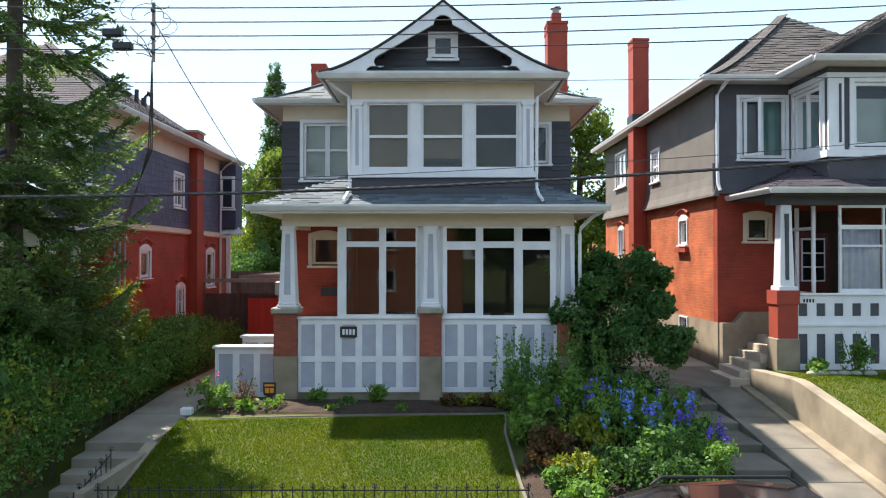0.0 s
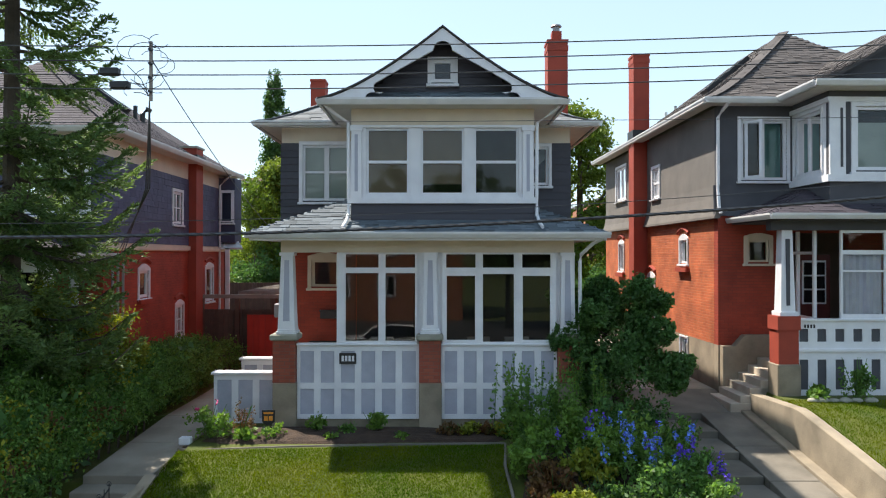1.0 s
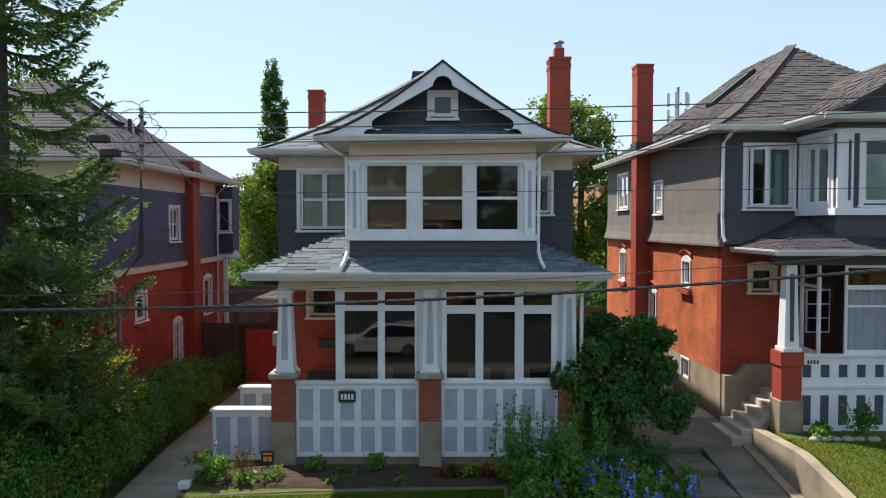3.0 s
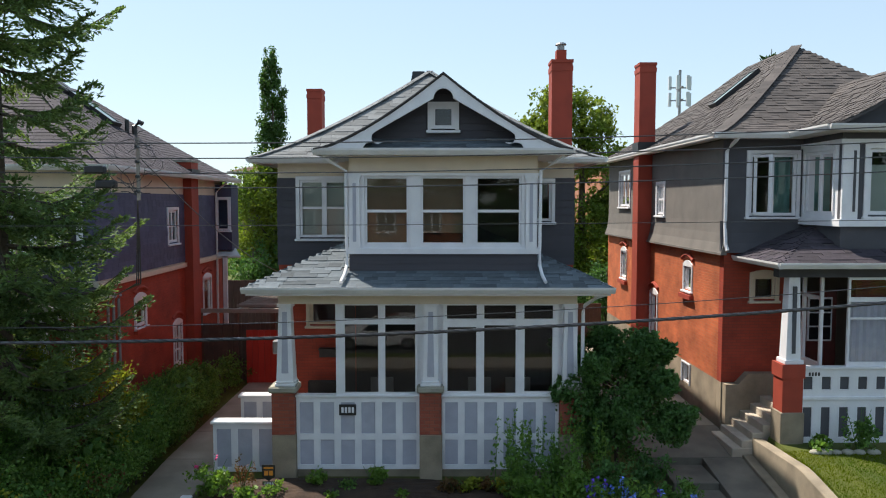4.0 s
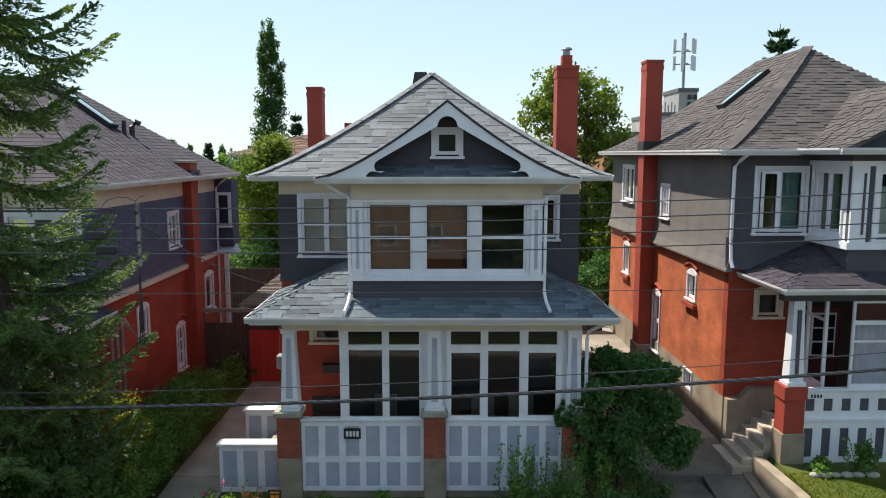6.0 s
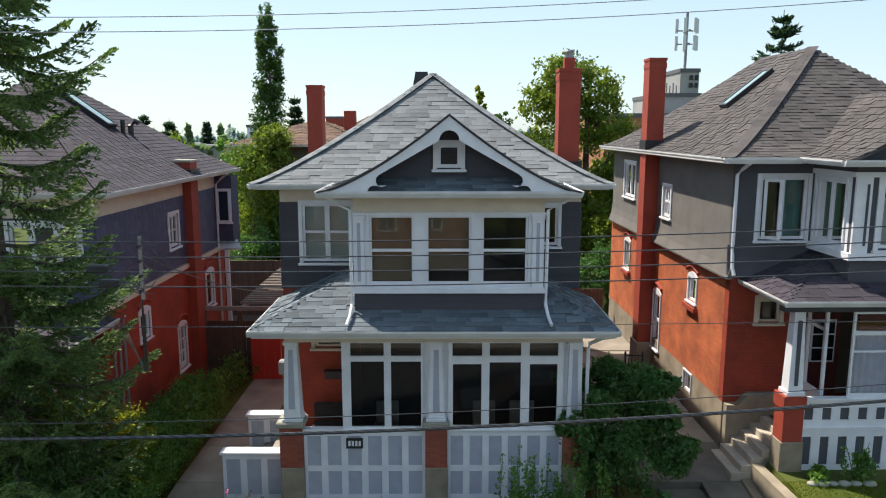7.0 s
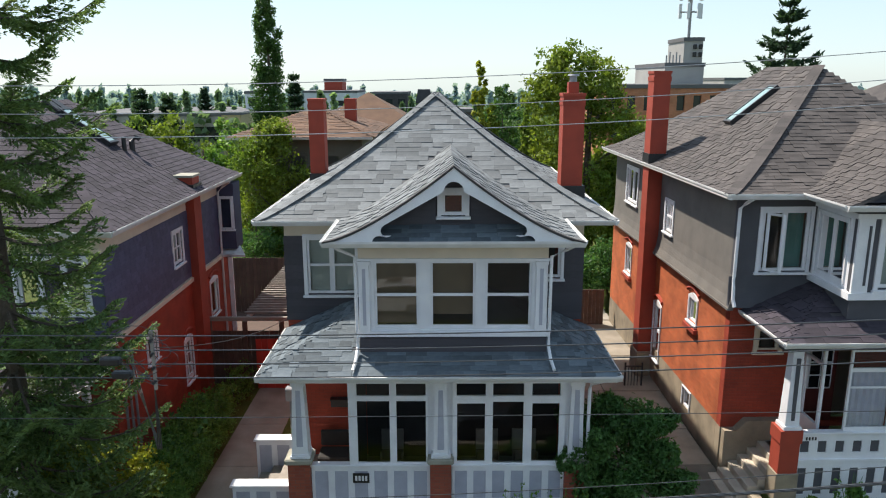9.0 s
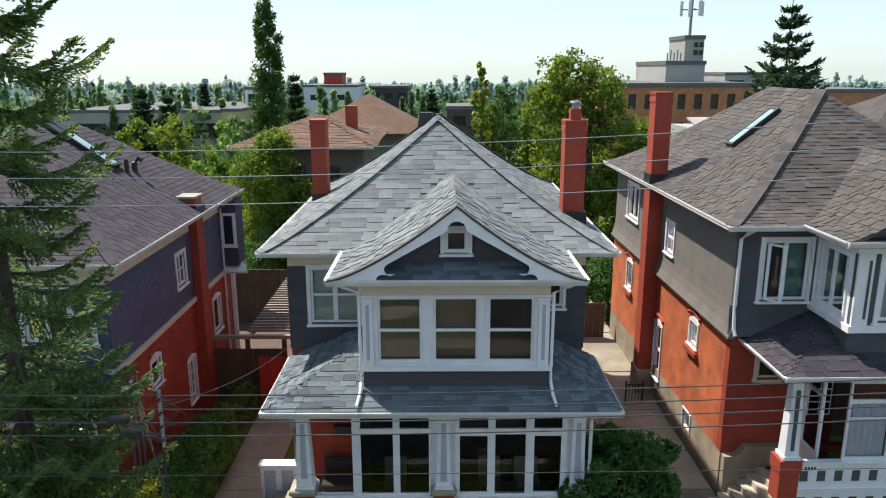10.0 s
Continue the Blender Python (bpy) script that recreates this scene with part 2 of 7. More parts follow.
STEEL = mat("galvanised steel", (0.30, 0.30, 0.31), (0.24, 0.24, 0.25), 3, 0.5, metal=0.4, bump=0.05)
WIRE = mat("aged wire", (0.10, 0.10, 0.10), (0.07, 0.07, 0.07), 3, 0.35, metal=0.6, bump=0)
ALUWIRE = mat("bare aluminium wire", (0.50, 0.50, 0.49), (0.40, 0.40, 0.39), 3, 0.4, metal=0.7, bump=0)
# Air haze is put into these two leaf colours, paler for the farther woods.
HAZE1 = mat("haze-tinted woods leaf", (0.27, 0.36, 0.41), (0.22, 0.305, 0.355), 0.03, 1.0, bump=0, fine=0.4, leaf=True)
HAZE2 = mat("haze-tinted far woods leaf", (0.52, 0.61, 0.68), (0.46, 0.55, 0.62), 0.01, 1.0, bump=0, fine=0.2, leaf=True)


# ---- building blocks ----
def thing(name, label, category, group="", at=(0, 0, 0), kind=""):
    ob = new(name)
    ob.location = at
    ob.empty_display_size = 0.2
    return tagged(ob, label, category, group, kind)


def mesh_of(name, bm, material):
    me = bpy.data.meshes.new(name)
    bm.to_mesh(me)
    bm.free()
    me.materials.append(material)
    return me


def part(name, bm, material, parent, label=""):
    ob = new(name, mesh_of(name, bm, material))
    if parent is not None:
        ob.parent = parent
        base = parent
        off = Vector((0, 0, 0))
        while base is not None:
            off += base.location
            base = base.parent
        ob.matrix_parent_inverse = Matrix.Translation(-off)
    return tagged(ob, label, kind="stuff" if name == "stem_mass" else "")


def raw(name, verts, faces, material, parent=None, label=""):
    me = bpy.data.meshes.new(name)
    me.from_pydata(verts, [], faces)
    me.materials.append(material)
    ob = new(name, me)
    if parent is not None:
        ob.parent = parent
    return tagged(ob, label)


FACES = ((0, 1, 3, 2), (4, 6, 7, 5), (0, 4, 5, 1), (2, 3, 7, 6), (0, 2, 6, 4), (1, 5, 7, 3))


def box(bm, x0, x1, y0, y1, z0, z1, bevel=0.0):
    x0, x1 = sorted((x0, x1))
    y0, y1 = sorted((y0, y1))
    z0, z1 = sorted((z0, z1))
    v = [bm.verts.new((x, y, z)) for z in (z0, z1) for y in (y0, y1) for x in (x0, x1)]
    fs = [bm.faces.new([v[i] for i in f]) for f in ((0, 2, 3, 1), (4, 5, 7, 6), (0, 1, 5, 4), (2, 6, 7, 3), (0, 4, 6, 2), (1, 3, 7, 5))]
    if bevel:
        es = list({e for f in fs for e in f.edges})
        bmesh.ops.bevel(bm, geom=es, offset=bevel, segments=1, affect="EDGES")
    return bm


def boxes(*rows, bevel=0.0):
    bm = bmesh.new()
    for r in rows:
        box(bm, *r, bevel=bevel)
    return bm


def prism(bm, pts, f0, f1):
    """A closed outline, carried from the place f0(p) to f1(p)."""
    a, b = [bm.verts.new(f0(p)) for p in pts], [bm.verts.new(f1(p)) for p in pts]
    bm.faces.new(a)
    bm.faces.new(b[::-1])
    for i in range(len(pts)):
        j = (i + 1) % len(pts)
        bm.faces.new((a[j], a[i], b[i], b[j]))
    bmesh.ops.recalc_face_normals(bm, faces=bm.faces)
    return bm


def tube(bm, pts, r, sides=8, r1=None):
    """A round bar through the points."""
    pts = [Vector(p) for p in pts]
    rings = []
    for i, p in enumerate(pts):
        d = (pts[min(i + 1, len(pts) - 1)] - pts[max(i - 1, 0)]).normalized()
        s = d.cross(Vector((0, 0, 1)) if abs(d.z) < 0.9 else Vector((1, 0, 0))).normalized()
        u = s.cross(d)
        rr = r if r1 is None else r + (r1 - r) * i / max(len(pts) - 1, 1)
        rings.append([bm.verts.new(p + rr * (math.cos(a) * s + math.sin(a) * u)) for a in (2 * math.pi * k / sides for k in range(sides))])
    for a, b in zip(rings, rings[1:]):
        for k in range(sides):
            bm.faces.new((a[k], a[(k + 1) % sides], b[(k + 1) % sides], b[k]))
    bm.faces.new(rings[0][::-1])
    bm.faces.new(rings[-1])
    return bm


class Face:
    """A wall plane. u runs along it, v up, d outwards."""

    def __init__(self, side, at):
        self.side, self.at = side, at

    def p(self, u, d, v):
        if self.side == "front":
            return (u, self.at - d, v)
        if self.side == "back":
            return (u, self.at + d, v)
        if self.side == "left":
            return (self.at - d, u, v)
        return (self.at + d, u, v)

    def box(self, bm, u0, u1, d0, d1, v0, v1, bevel=0.0):
        a, b = self.p(u0, d0, v0), self.p(u1, d1, v1)
        return box(bm, a[0], b[0], a[1], b[1], a[2], b[2], bevel)


def wall(name, face, u0, u1, v0, v1, holes, material, parent, thick=0.25, label=""):
    """A wall with real openings: holes are (u0, u1, v0, v1)."""
    us = sorted({u0, u1, *[min(max(h[k], u0), u1) for h in holes for k in (0, 1)]})
    vs = sorted({v0, v1, *[min(max(h[k], v0), v1) for h in holes for k in (2, 3)]})
    bm = bmesh.new()
    for b0, b1 in zip(vs, vs[1:]):
        run = None
        for a0, a1 in zip(us, us[1:]):
            c = ((a0 + a1) / 2, (b0 + b1) / 2)
            solid = not any(h[0] < c[0] < h[1] and h[2] < c[1] < h[3] for h in holes)
            if solid:
                run = (run[0], a1) if run else (a0, a1)
            if run and (not solid or a1 == us[-1]):
                face.box(bm, run[0], run[1], 0, -thick, b0, b1)
                run = None
    return part(name, bm, material, parent, label)


def window(face, u0, u1, v0, v1, parent, lights, casing=0.09, frame_mat=None, sill=True, proud=0.035, inset=0.05, muntins=(), back=None, back_span=None, label="white painted window", arch=0.0):
    """A window in an opening u0..u1, v0..v1. lights: glass openings inside it; muntins: bars; back: blind or curtain behind."""
    frame_mat = frame_mat or WHITE
    bm = bmesh.new()
    c = casing
    if c:
        face.box(bm, u0 - c, u0, -0.02, proud, v0 - c * 0.4, v1 + c)
        face.box(bm, u1, u1 + c, -0.02, proud, v0 - c * 0.4, v1 + c)
        face.box(bm, u0, u1, -0.02, proud, v1, v1 + c)
        if arch:
            k = 8
            pts = [(u0 - c, v1 + c)] + [(u0 - c + (u1 - u0 + 2 * c) * i / k, v1 + c + arch * math.sin(math.pi * i / k)) for i in range(1, k)] + [(u1 + c, v1 + c)]
            prism(bm, pts, lambda q: face.p(q[0], -0.02, q[1]), lambda q: face.p(q[0], proud, q[1]))
    w = part("window", bm, frame_mat, parent, label) if c else None
    if w is None:
        face.box(bm, u0, u1, -0.09, -0.10, v0, v0 + 0.02)
        w = part("window", bm, frame_mat, parent, label)
    # sash: solid between the lights
    us = sorted({u0, u1, *[h[k] for h in lights for k in (0, 1)]})
    vs = sorted({v0, v1, *[h[k] for h in lights for k in (2, 3)]})
    bm = bmesh.new()
    for b0, b1 in zip(vs, vs[1:]):
        for a0, a1 in zip(us, us[1:]):
            q = ((a0 + a1) / 2, (b0 + b1) / 2)
            if not any(h[0] < q[0] < h[1] and h[2] < q[1] < h[3] for h in lights):
                face.box(bm, a0, a1, -inset - 0.03, -inset + 0.03, b0, b1)
    for m in muntins:
        face.box(bm, m[0], m[1], -inset - 0.015, -inset + 0.02, m[2], m[3])
    part("sash", bm, frame_mat, w)
    for h in lights:
        bm = bmesh.new()
        q = [face.p(a, -inset, b) for a, b in ((h[0], h[2]), (h[1], h[2]), (h[1], h[3]), (h[0], h[3]))]
        bm.faces.new([bm.verts.new(x) for x in q])
        g = part("pane", bm, GLASS, w)
        g.visible_shadow = False
    if sill:
        part("sill", face.box(bmesh.new(), u0 - c - 0.03, u1 + c + 0.03, -0.02, proud + 0.05, v0 - c * 0.4 - 0.06, v0 - c * 0.4, 0.01), frame_mat, w)
    if back:
        s = back_span or (u0, u1, v0, v1)
        part("blind", face.box(bmesh.new(), s[0] + 0.01, s[1] - 0.01, -inset - 0.10, -inset - 0.115, s[2], s[3]), back, w, "blind drawn behind the glass")
    return w


UNIT = mesh_of("piece", boxes((-0.5, 0.5, -0.5, 0.5, -0.5, 0.5)), SHGREY)
UNITS = {}


def pieces(name, mats, material, parent, limit=300, near=(0.0, 8.0, 6.0)):
    """Many small boxes, given as matrices of a unit box. The nearest are objects of their own on one mesh; the rest is joined."""
    key = material.name
    if key not in UNITS:
        UNITS[key] = UNIT.copy()
        UNITS[key].name = name
        UNITS[key].materials[0] = material
    c = Vector(near)
    mats = sorted(mats, key=lambda m: (m.translation - c).length)
    for m in mats[:limit]:
        ob = new(name, UNITS[key])
        ob.matrix_basis = m
        ob.parent = parent
    rest = mats[limit:]
    if rest:
        corners = [Vector(v.co) for v in UNIT.vertices]
        polys = [tuple(p.vertices) for p in UNIT.polygons]
        vs, fs = [], []
        for m in rest:
            k = len(vs)
            vs += [tuple(m @ q) for q in corners]
            fs += [tuple(k + i for i in p) for p in polys]
        ob = raw(name + "_field", vs, fs, material, parent, "the smaller and farther pieces of the same kind")
        tagged(ob, kind="stuff")


def siding(face, u0, u1, v0, v1, holes, material, parent, course=0.15, seed=1, name="board"):
    """Lapped boards, each tilted a little, cut at the openings."""
    out = []
    n = max(1, round((v1 - v0) / course))
    h = (v1 - v0) / n
    for i in range(n):
        a, b = v0 + i * h, v0 + (i + 1) * h
        spans = [(u0, u1)]
        for q in holes:
            if q[2] < b - 0.02 and q[3] > a + 0.02:
                spans = [s for t in spans for s in ((t[0], min(t[1], q[0])), (max(t[0], q[1]), t[1])) if s[1] - s[0] > 0.02]
        for s in spans:
            out.append(slab(face, s[0], s[1], a, b, 0.016))
    pieces(name, out, material, parent)


def slab(face, u0, u1, v0, v1, thick):
    """A lapped piece on a wall: its foot stands proud of the one below."""
    c = Vector(face.p((u0 + u1) / 2, thick * 0.8, (v0 + v1) / 2))
    ex = Vector(face.p(1, 0, 0)) - Vector(face.p(0, 0, 0))
    ed = Vector(face.p(0, 1, 0)) - Vector(face.p(0, 0, 0))
    ev = (Vector((0, 0, 1)) - ed * (thick * 0.9 / (v1 - v0))).normalized()
    en = ex.cross(ev)
    m = Matrix.Identity(4)
    for k, (e, s) in enumerate(((ex, u1 - u0), (ev, (v1 - v0) * 1.06), (en, thick))):
        for r in range(3):
            m[r][k] = e[r] * s
    m.translation = c
    return m


def lerp(a, b, t):
    return tuple(p + (q - p) * t for p, q in zip(a, b))


class Slope:
    """A roof slope: eave corners a, b and top corners c (over b), d (over a), as plan points; height z0 to z1 with a bell-cast curve."""

    def __init__(self, a, b, c, d, z0, z1, curve=1.0):
        self.q, self.z0, self.z1, self.k = (a, b, c, d), z0, z1, curve

    def at(self, s, t):
        a, b, c, d = self.q
        x, y = lerp(lerp(a, d, s), lerp(b, c, s), t)
        return Vector((x, y, self.z0 + (self.z1 - self.z0) * max(s, 0) ** self.k))

    def width(self, s):
        return (self.at(s, 1) - self.at(s, 0)).length

    def surface(self, bm, thick=0.07, n=10):
        top = [[bm.verts.new(self.at(i / n, t)) for t in (0, 1)] for i in range(n + 1)]
        low = [[bm.verts.new(self.at(i / n, t) - Vector((0, 0, thick))) for t in (0, 1)] for i in range(n + 1)]
        for i in range(n):
            for g, flip in ((top, 0), (low, 1)):
                f = (g[i][0], g[i][1], g[i + 1][1], g[i + 1][0])
                if len({v.co.to_tuple(4) for v in f}) > 2:
                    bm.faces.new(f[::-1] if flip else f)
            for t in (0, 1):
                bm.faces.new((top[i][t], top[i + 1][t], low[i + 1][t], low[i][t]))
        bm.faces.new((top[0][0], low[0][0], low[0][1], top[0][1]))
        return bm

    def tabs(self, course, wide, rng, skip=None, thick=0.02, ragged=True):
        out = []
        length = sum((self.at((i + 1) / 20, 0.5) - self.at(i / 20, 0.5)).length for i in range(20))
        n = max(2, round(length / course))
        for i in range(n):
            s0, s1 = i / n, (i + 1) / n
            sm = (s0 + s1) / 2
            w = self.width(sm)
            if w < 0.08:
                continue
            u = -rng.random() * wide
            while u < w:
                e = u + wide * rng.uniform(0.55, 1.45)
                a, b = max(u, 0.0), min(e, w)
                u = e
                if b - a < 0.03:
                    continue
                t = (a + b) / 2 / w
                p = self.at(sm, t)
                if skip and skip(p):
                    continue
                ex = (self.at(sm, 1) - self.at(sm, 0)).normalized()
                ev = (self.at(s1, t) - self.at(s0, t))
                ln = ev.length
                nn = ex.cross(ev).normalized()
                ev = nn.cross(ex).normalized()
                lift = rng.choice((0.003, 0.006, 0.013, 0.016)) if ragged else 0.006
                ev = (ev - nn * (0.010 / ln)).normalized()
                m = Matrix.Identity(4)
                for k, (q, sz) in enumerate(((ex, b - a - 0.006), (ev, ln * 1.08), (nn, thick))):
                    for r in range(3):
                        m[r][k] = q[r] * sz
                m.translation = p + nn * lift
                out.append(m)
        return out

    def edge(self, t, rng, course=0.2, wide=0.26, thick=0.022):
        """Cap pieces along the edge t (0 or 1)."""
        out = []
        n = 36
        for i in range(n):
            p, q = self.at(i / n, t), self.at((i + 1) / n, t)
            d = q - p
            ex = d.cross(Vector((0, 0, 1))).normalized()
            nn = ex.cross(d).normalized()
            m = Matrix.Identity(4)
            for k, (e, sz) in enumerate(((ex, wide), (d.normalized(), d.length * 1.1), (nn, thick))):
                for r in range(3):
                    m[r][k] = e[r] * sz
            m.translation = (p + q) / 2 + nn * 0.024
            out.append(m)
        return out


def gutter(bm, p, q, out, h=0.12, w=0.11):
    """An eaves gutter from p to q, with its lip turned outwards along out."""
    p, q, o = Vector(p), Vector(q), Vector((*out, 0))
    prof = ((0, 0), (w * 0.55, 0), (w * 0.8, h * 0.35), (w, h * 0.7), (w, h), (w - 0.015, h), (w - 0.03, h * 0.85), (0, h * 0.8))
    a = [bm.verts.new(p + o * d + Vector((0, 0, z - h))) for d, z in prof]
    b = [bm.verts.new(q + o * d + Vector((0, 0, z - h))) for d, z in prof]
    bm.faces.new(a)
    bm.faces.new(b[::-1])
    for i in range(len(a)):
        j = (i + 1) % len(a)
        bm.faces.new((a[j], a[i], b[i], b[j]))
    bmesh.ops.recalc_face_normals(bm, faces=bm.faces)
    return bm


def frustum(bm, cx, cy, z0, z1, w0, w1, d0=None, d1=None):
    d0, d1 = d0 or w0, d1 or w1
    lo = [bm.verts.new((cx + sx * w0 / 2, cy + sy * d0 / 2, z0)) for sx, sy in ((-1, -1), (1, -1), (1, 1), (-1, 1))]
    hi = [bm.verts.new((cx + sx * w1 / 2, cy + sy * d1 / 2, z1)) for sx, sy in ((-1, -1), (1, -1), (1, 1), (-1, 1))]
    bm.faces.new(lo[::-1])
    bm.faces.new(hi)
    for i in range(4):
        j = (i + 1) % 4
        bm.faces.new((lo[i], lo[j], hi[j], hi[i]))
    return bm


rng = random.Random(7)


# ---- main house ----
def main_z(x, y):
    s = min((y - 17.8) / 4.6, (x + 4.6) / 4.2, (3.82 - x) / 4.22)
    return 7.0 + 2.83 * max(s, 0) ** 1.22 if s >= 0 else -1


def panelled(face, u0, u1, v0, v1, cols, rows, foot=0.10, head=0.12, stile=0.145):
    """The panel openings of a parapet with stiles and rails."""
    us = [u0 + (u1 - u0) * (i + 0.5) / cols for i in range(cols)]
    pw = (u1 - u0) / cols - stile
    lo = v0 + foot
    hi = v1 - head
    tot = sum(rows)
    gap = 0.13
    edges = []
    v = lo
    for r in rows:
        edges.append((v, v + (hi - lo - gap * (len(rows) - 1)) * r / tot))
        v = edges[-1][1] + gap
    holes = [(c - pw / 2, c + pw / 2, a, b) for c in us for a, b in edges]
    return holes


house = thing("house", "two-storey charcoal house with white trim, glazed porch and grey roof", "house")
FR, BODY, BAY = Face("front", 15.9), Face("front", 18.3), Face("front", 15.9)
LFT, RGT = Face("left", -4.05), Face("right", 3.2)
bw_l, bw_r, pw_w = (-3.52, -2.30, 5.10, 6.50), (1.75, 2.66, 5.50, 6.46), (-3.30, -2.60, 2.94, 3.62)
wall("brick_wall", BODY, -4.05, 3.2, -0.1, 4.42, [pw_w, (-1.6, -0.7, 0.75, 2.85)], REDBRICK, house, label="red painted brick front wall of the ground floor")
wall("brick_wall", LFT, 18.55, 28.2, -0.1, 4.42, [], REDBRICK, house)
wall("brick_wall", RGT, 18.55, 28.2, -0.1, 4.42, [], REDBRICK, house)
wall("brick_wall", Face("back", 28.2), -4.05, 3.2, -0.1, 4.42, [], REDBRICK, house)
for f, a, b, hs in ((BODY, -4.05, 3.2, [bw_l, bw_r]), (LFT, 18.5, 28.2, []), (RGT, 18.5, 28.2, [])):
    wall("upper_wall", f, a, b, 4.42, 6.55, hs, CHAR, house, 0.2)
    wall("frieze", f, a, b, 6.55, 6.96, [], CREAM, house, 0.2, label="cream frieze board below the eaves")
wall("upper_wall", Face("back", 28.2), -4.05, 3.2, 4.42, 6.96, [], CHAR, house, 0.2)
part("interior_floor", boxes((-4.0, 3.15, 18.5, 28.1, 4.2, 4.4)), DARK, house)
cas = [(-3.61, -2.21, 5.04, 6.6), (1.66, 2.75, 5.44, 6.55)]
siding(BODY, -4.06, 3.21, 4.43, 6.54, cas, CHAR, house, 0.17)
siding(RGT, 18.28, 28.2, 4.43, 6.54, [], CHAR, house, 0.17)
siding(LFT, 18.28, 28.2, 4.43, 6.54, [], CHAR, house, 0.17)
window(BODY, *bw_l, house, [(-3.46, -2.98, 5.85, 6.44), (-3.46, -2.98, 5.16, 5.79), (-2.86, -2.36, 5.85, 6.44), (-2.86, -2.36, 5.16, 5.79)], back=PALEBLIND)
window(BODY, *bw_r, house, [(1.82, 2.60, 5.56, 6.40)], 0.08)
window(BODY, *pw_w, house, [(-3.22, -2.68, 3.00, 3.55)], 0.09, CREAM, arch=0.09)
door = part("front_door", BODY.box(bmesh.new(), -1.6, -0.7, -0.1, -0.15, 0.75, 2.85), MAROON, house)

# main roof
sl = [Slope((-4.6, 17.8), (3.82, 17.8), (-0.4, 22.4), (-0.4, 22.4), 7.0, 9.83, 1.22),
      Slope((-4.6, 28.6), (-4.6, 17.8), (-0.4, 22.4), (-0.4, 24.0), 7.0, 9.83, 1.22),
      Slope((3.82, 17.8), (3.82, 28.6), (-0.4, 24.0), (-0.4, 22.4), 7.0, 9.83, 1.22),
      Slope((3.82, 28.6), (-4.6, 28.6), (-0.4, 24.0), (-0.4, 24.0), 7.0, 9.83, 1.22)]
bm = bmesh.new()
for s in sl:
    s.surface(bm)
roof = part("roof", bm, SHBASE, house, "hipped roof of weathered light grey shingles")


def under_gable(p):
    return abs(p.x) < 2.5 and p.y < 20.3 and 7.02 + 1.53 * (1 - abs(p.x) / 2.6) ** 1.38 > p.z + 0.02


tabs = sl[0].tabs(0.19, 0.42, rng, under_gable)
caps = sl[0].edge(0, rng) + sl[0].edge(1, rng)
pieces("shingle", tabs + caps, SHGREY, roof, 300)
bm_t = sl[1].tabs(0.19, 0.42, rng) + sl[2].tabs(0.19, 0.42, rng) + [m for k in (1, 2) for m in sl[k].edge(0 if k == 1 else 1, rng)]
pieces("shingle", bm_t, SHGREY, roof, 0)
part("ridge_vent", frustum(bmesh.new(), -0.75, 23.1, 9.55, 9.95, 0.5, 0.36), BLACK, house, "low black roof vent")
# eaves: soffit, fascia and gutters
part("soffit", boxes((-4.55, -2.4, 17.86, 18.3, 6.93, 6.96), (2.4, 3.77, 17.86, 18.3, 6.93, 6.96), (-4.55, -4.05, 18.3, 28.5, 6.93, 6.96), (3.2, 3.77, 18.3, 28.5, 6.93, 6.96)), SOFFIT, house)
for p, q, o in (((-4.6, 17.82, 7.02), (-2.6, 17.82, 7.02), (0, -1)), ((2.6, 17.82, 7.02), (3.82, 17.82, 7.02), (0, -1)),
                ((-4.58, 28.6, 7.02), (-4.58, 17.75, 7.02), (-1, 0)), ((3.80, 17.75, 7.02), (3.80, 28.6, 7.02), (1, 0))):
    part("gutter", gutter(bmesh.new(), p, q, o), GUTTER, house, "white metal eaves gutter")
part("fascia", boxes((-4.56, -2.5, 17.84, 17.88, 6.88, 7.0), (2.5, 3.78, 17.84, 17.88, 6.88, 7.0)), WHITE, house)

# bay over the porch
bw = [(-1.67, -0.73, 5.05, 6.50), (-0.48, 0.47, 5.05, 6.50), (0.68, 1.66, 5.05, 6.50)]
wall("bay_wall", BAY, -2.0, 2.0, 4.88, 6.55, bw, WHITE, house, 0.15, label="white panelled bay wall over the porch")
wall("bay_wall", BAY, -2.0, 2.0, 4.2, 4.88, [], CHAR, house, 0.15)
for f, lab in ((Face("left", -2.0), ""), (Face("right", 2.0), "")):
    wall("bay_side", f, 16.06, 18.3, 4.2, 4.88, [], CHAR, house, 0.12)
    wall("bay_side", f, 16.06, 18.3, 4.88, 6.55, [], WHITE, house, 0.12)
    wall("frieze", f, 16.06, 18.3, 6.55, 6.98, [], CREAM, house, 0.12)
wall("frieze", BAY, -2.0, 2.0, 6.55, 6.98, [], CREAM, house, 0.15)
part("bay_room", boxes((-1.86, 1.86, 18.1, 18.2, 4.4, 6.95), (-1.86, 1.86, 16.1, 18.1, 4.38, 4.42), (-1.86, 1.86, 16.1, 18.1, 6.9, 6.94)), ROOM, house)
siding(BAY, -2.0, 2.0, 4.36, 4.80, [], CHAR, house, 0.15)
part("sill_band", boxes((-2.06, 2.06, 15.83, 15.9, 4.86, 4.97), (-2.04, 2.04, 15.87, 15.9, 4.97, 5.0), (-2.05, 2.05, 15.85, 15.9, 6.52, 6.57)), WHITE, house)
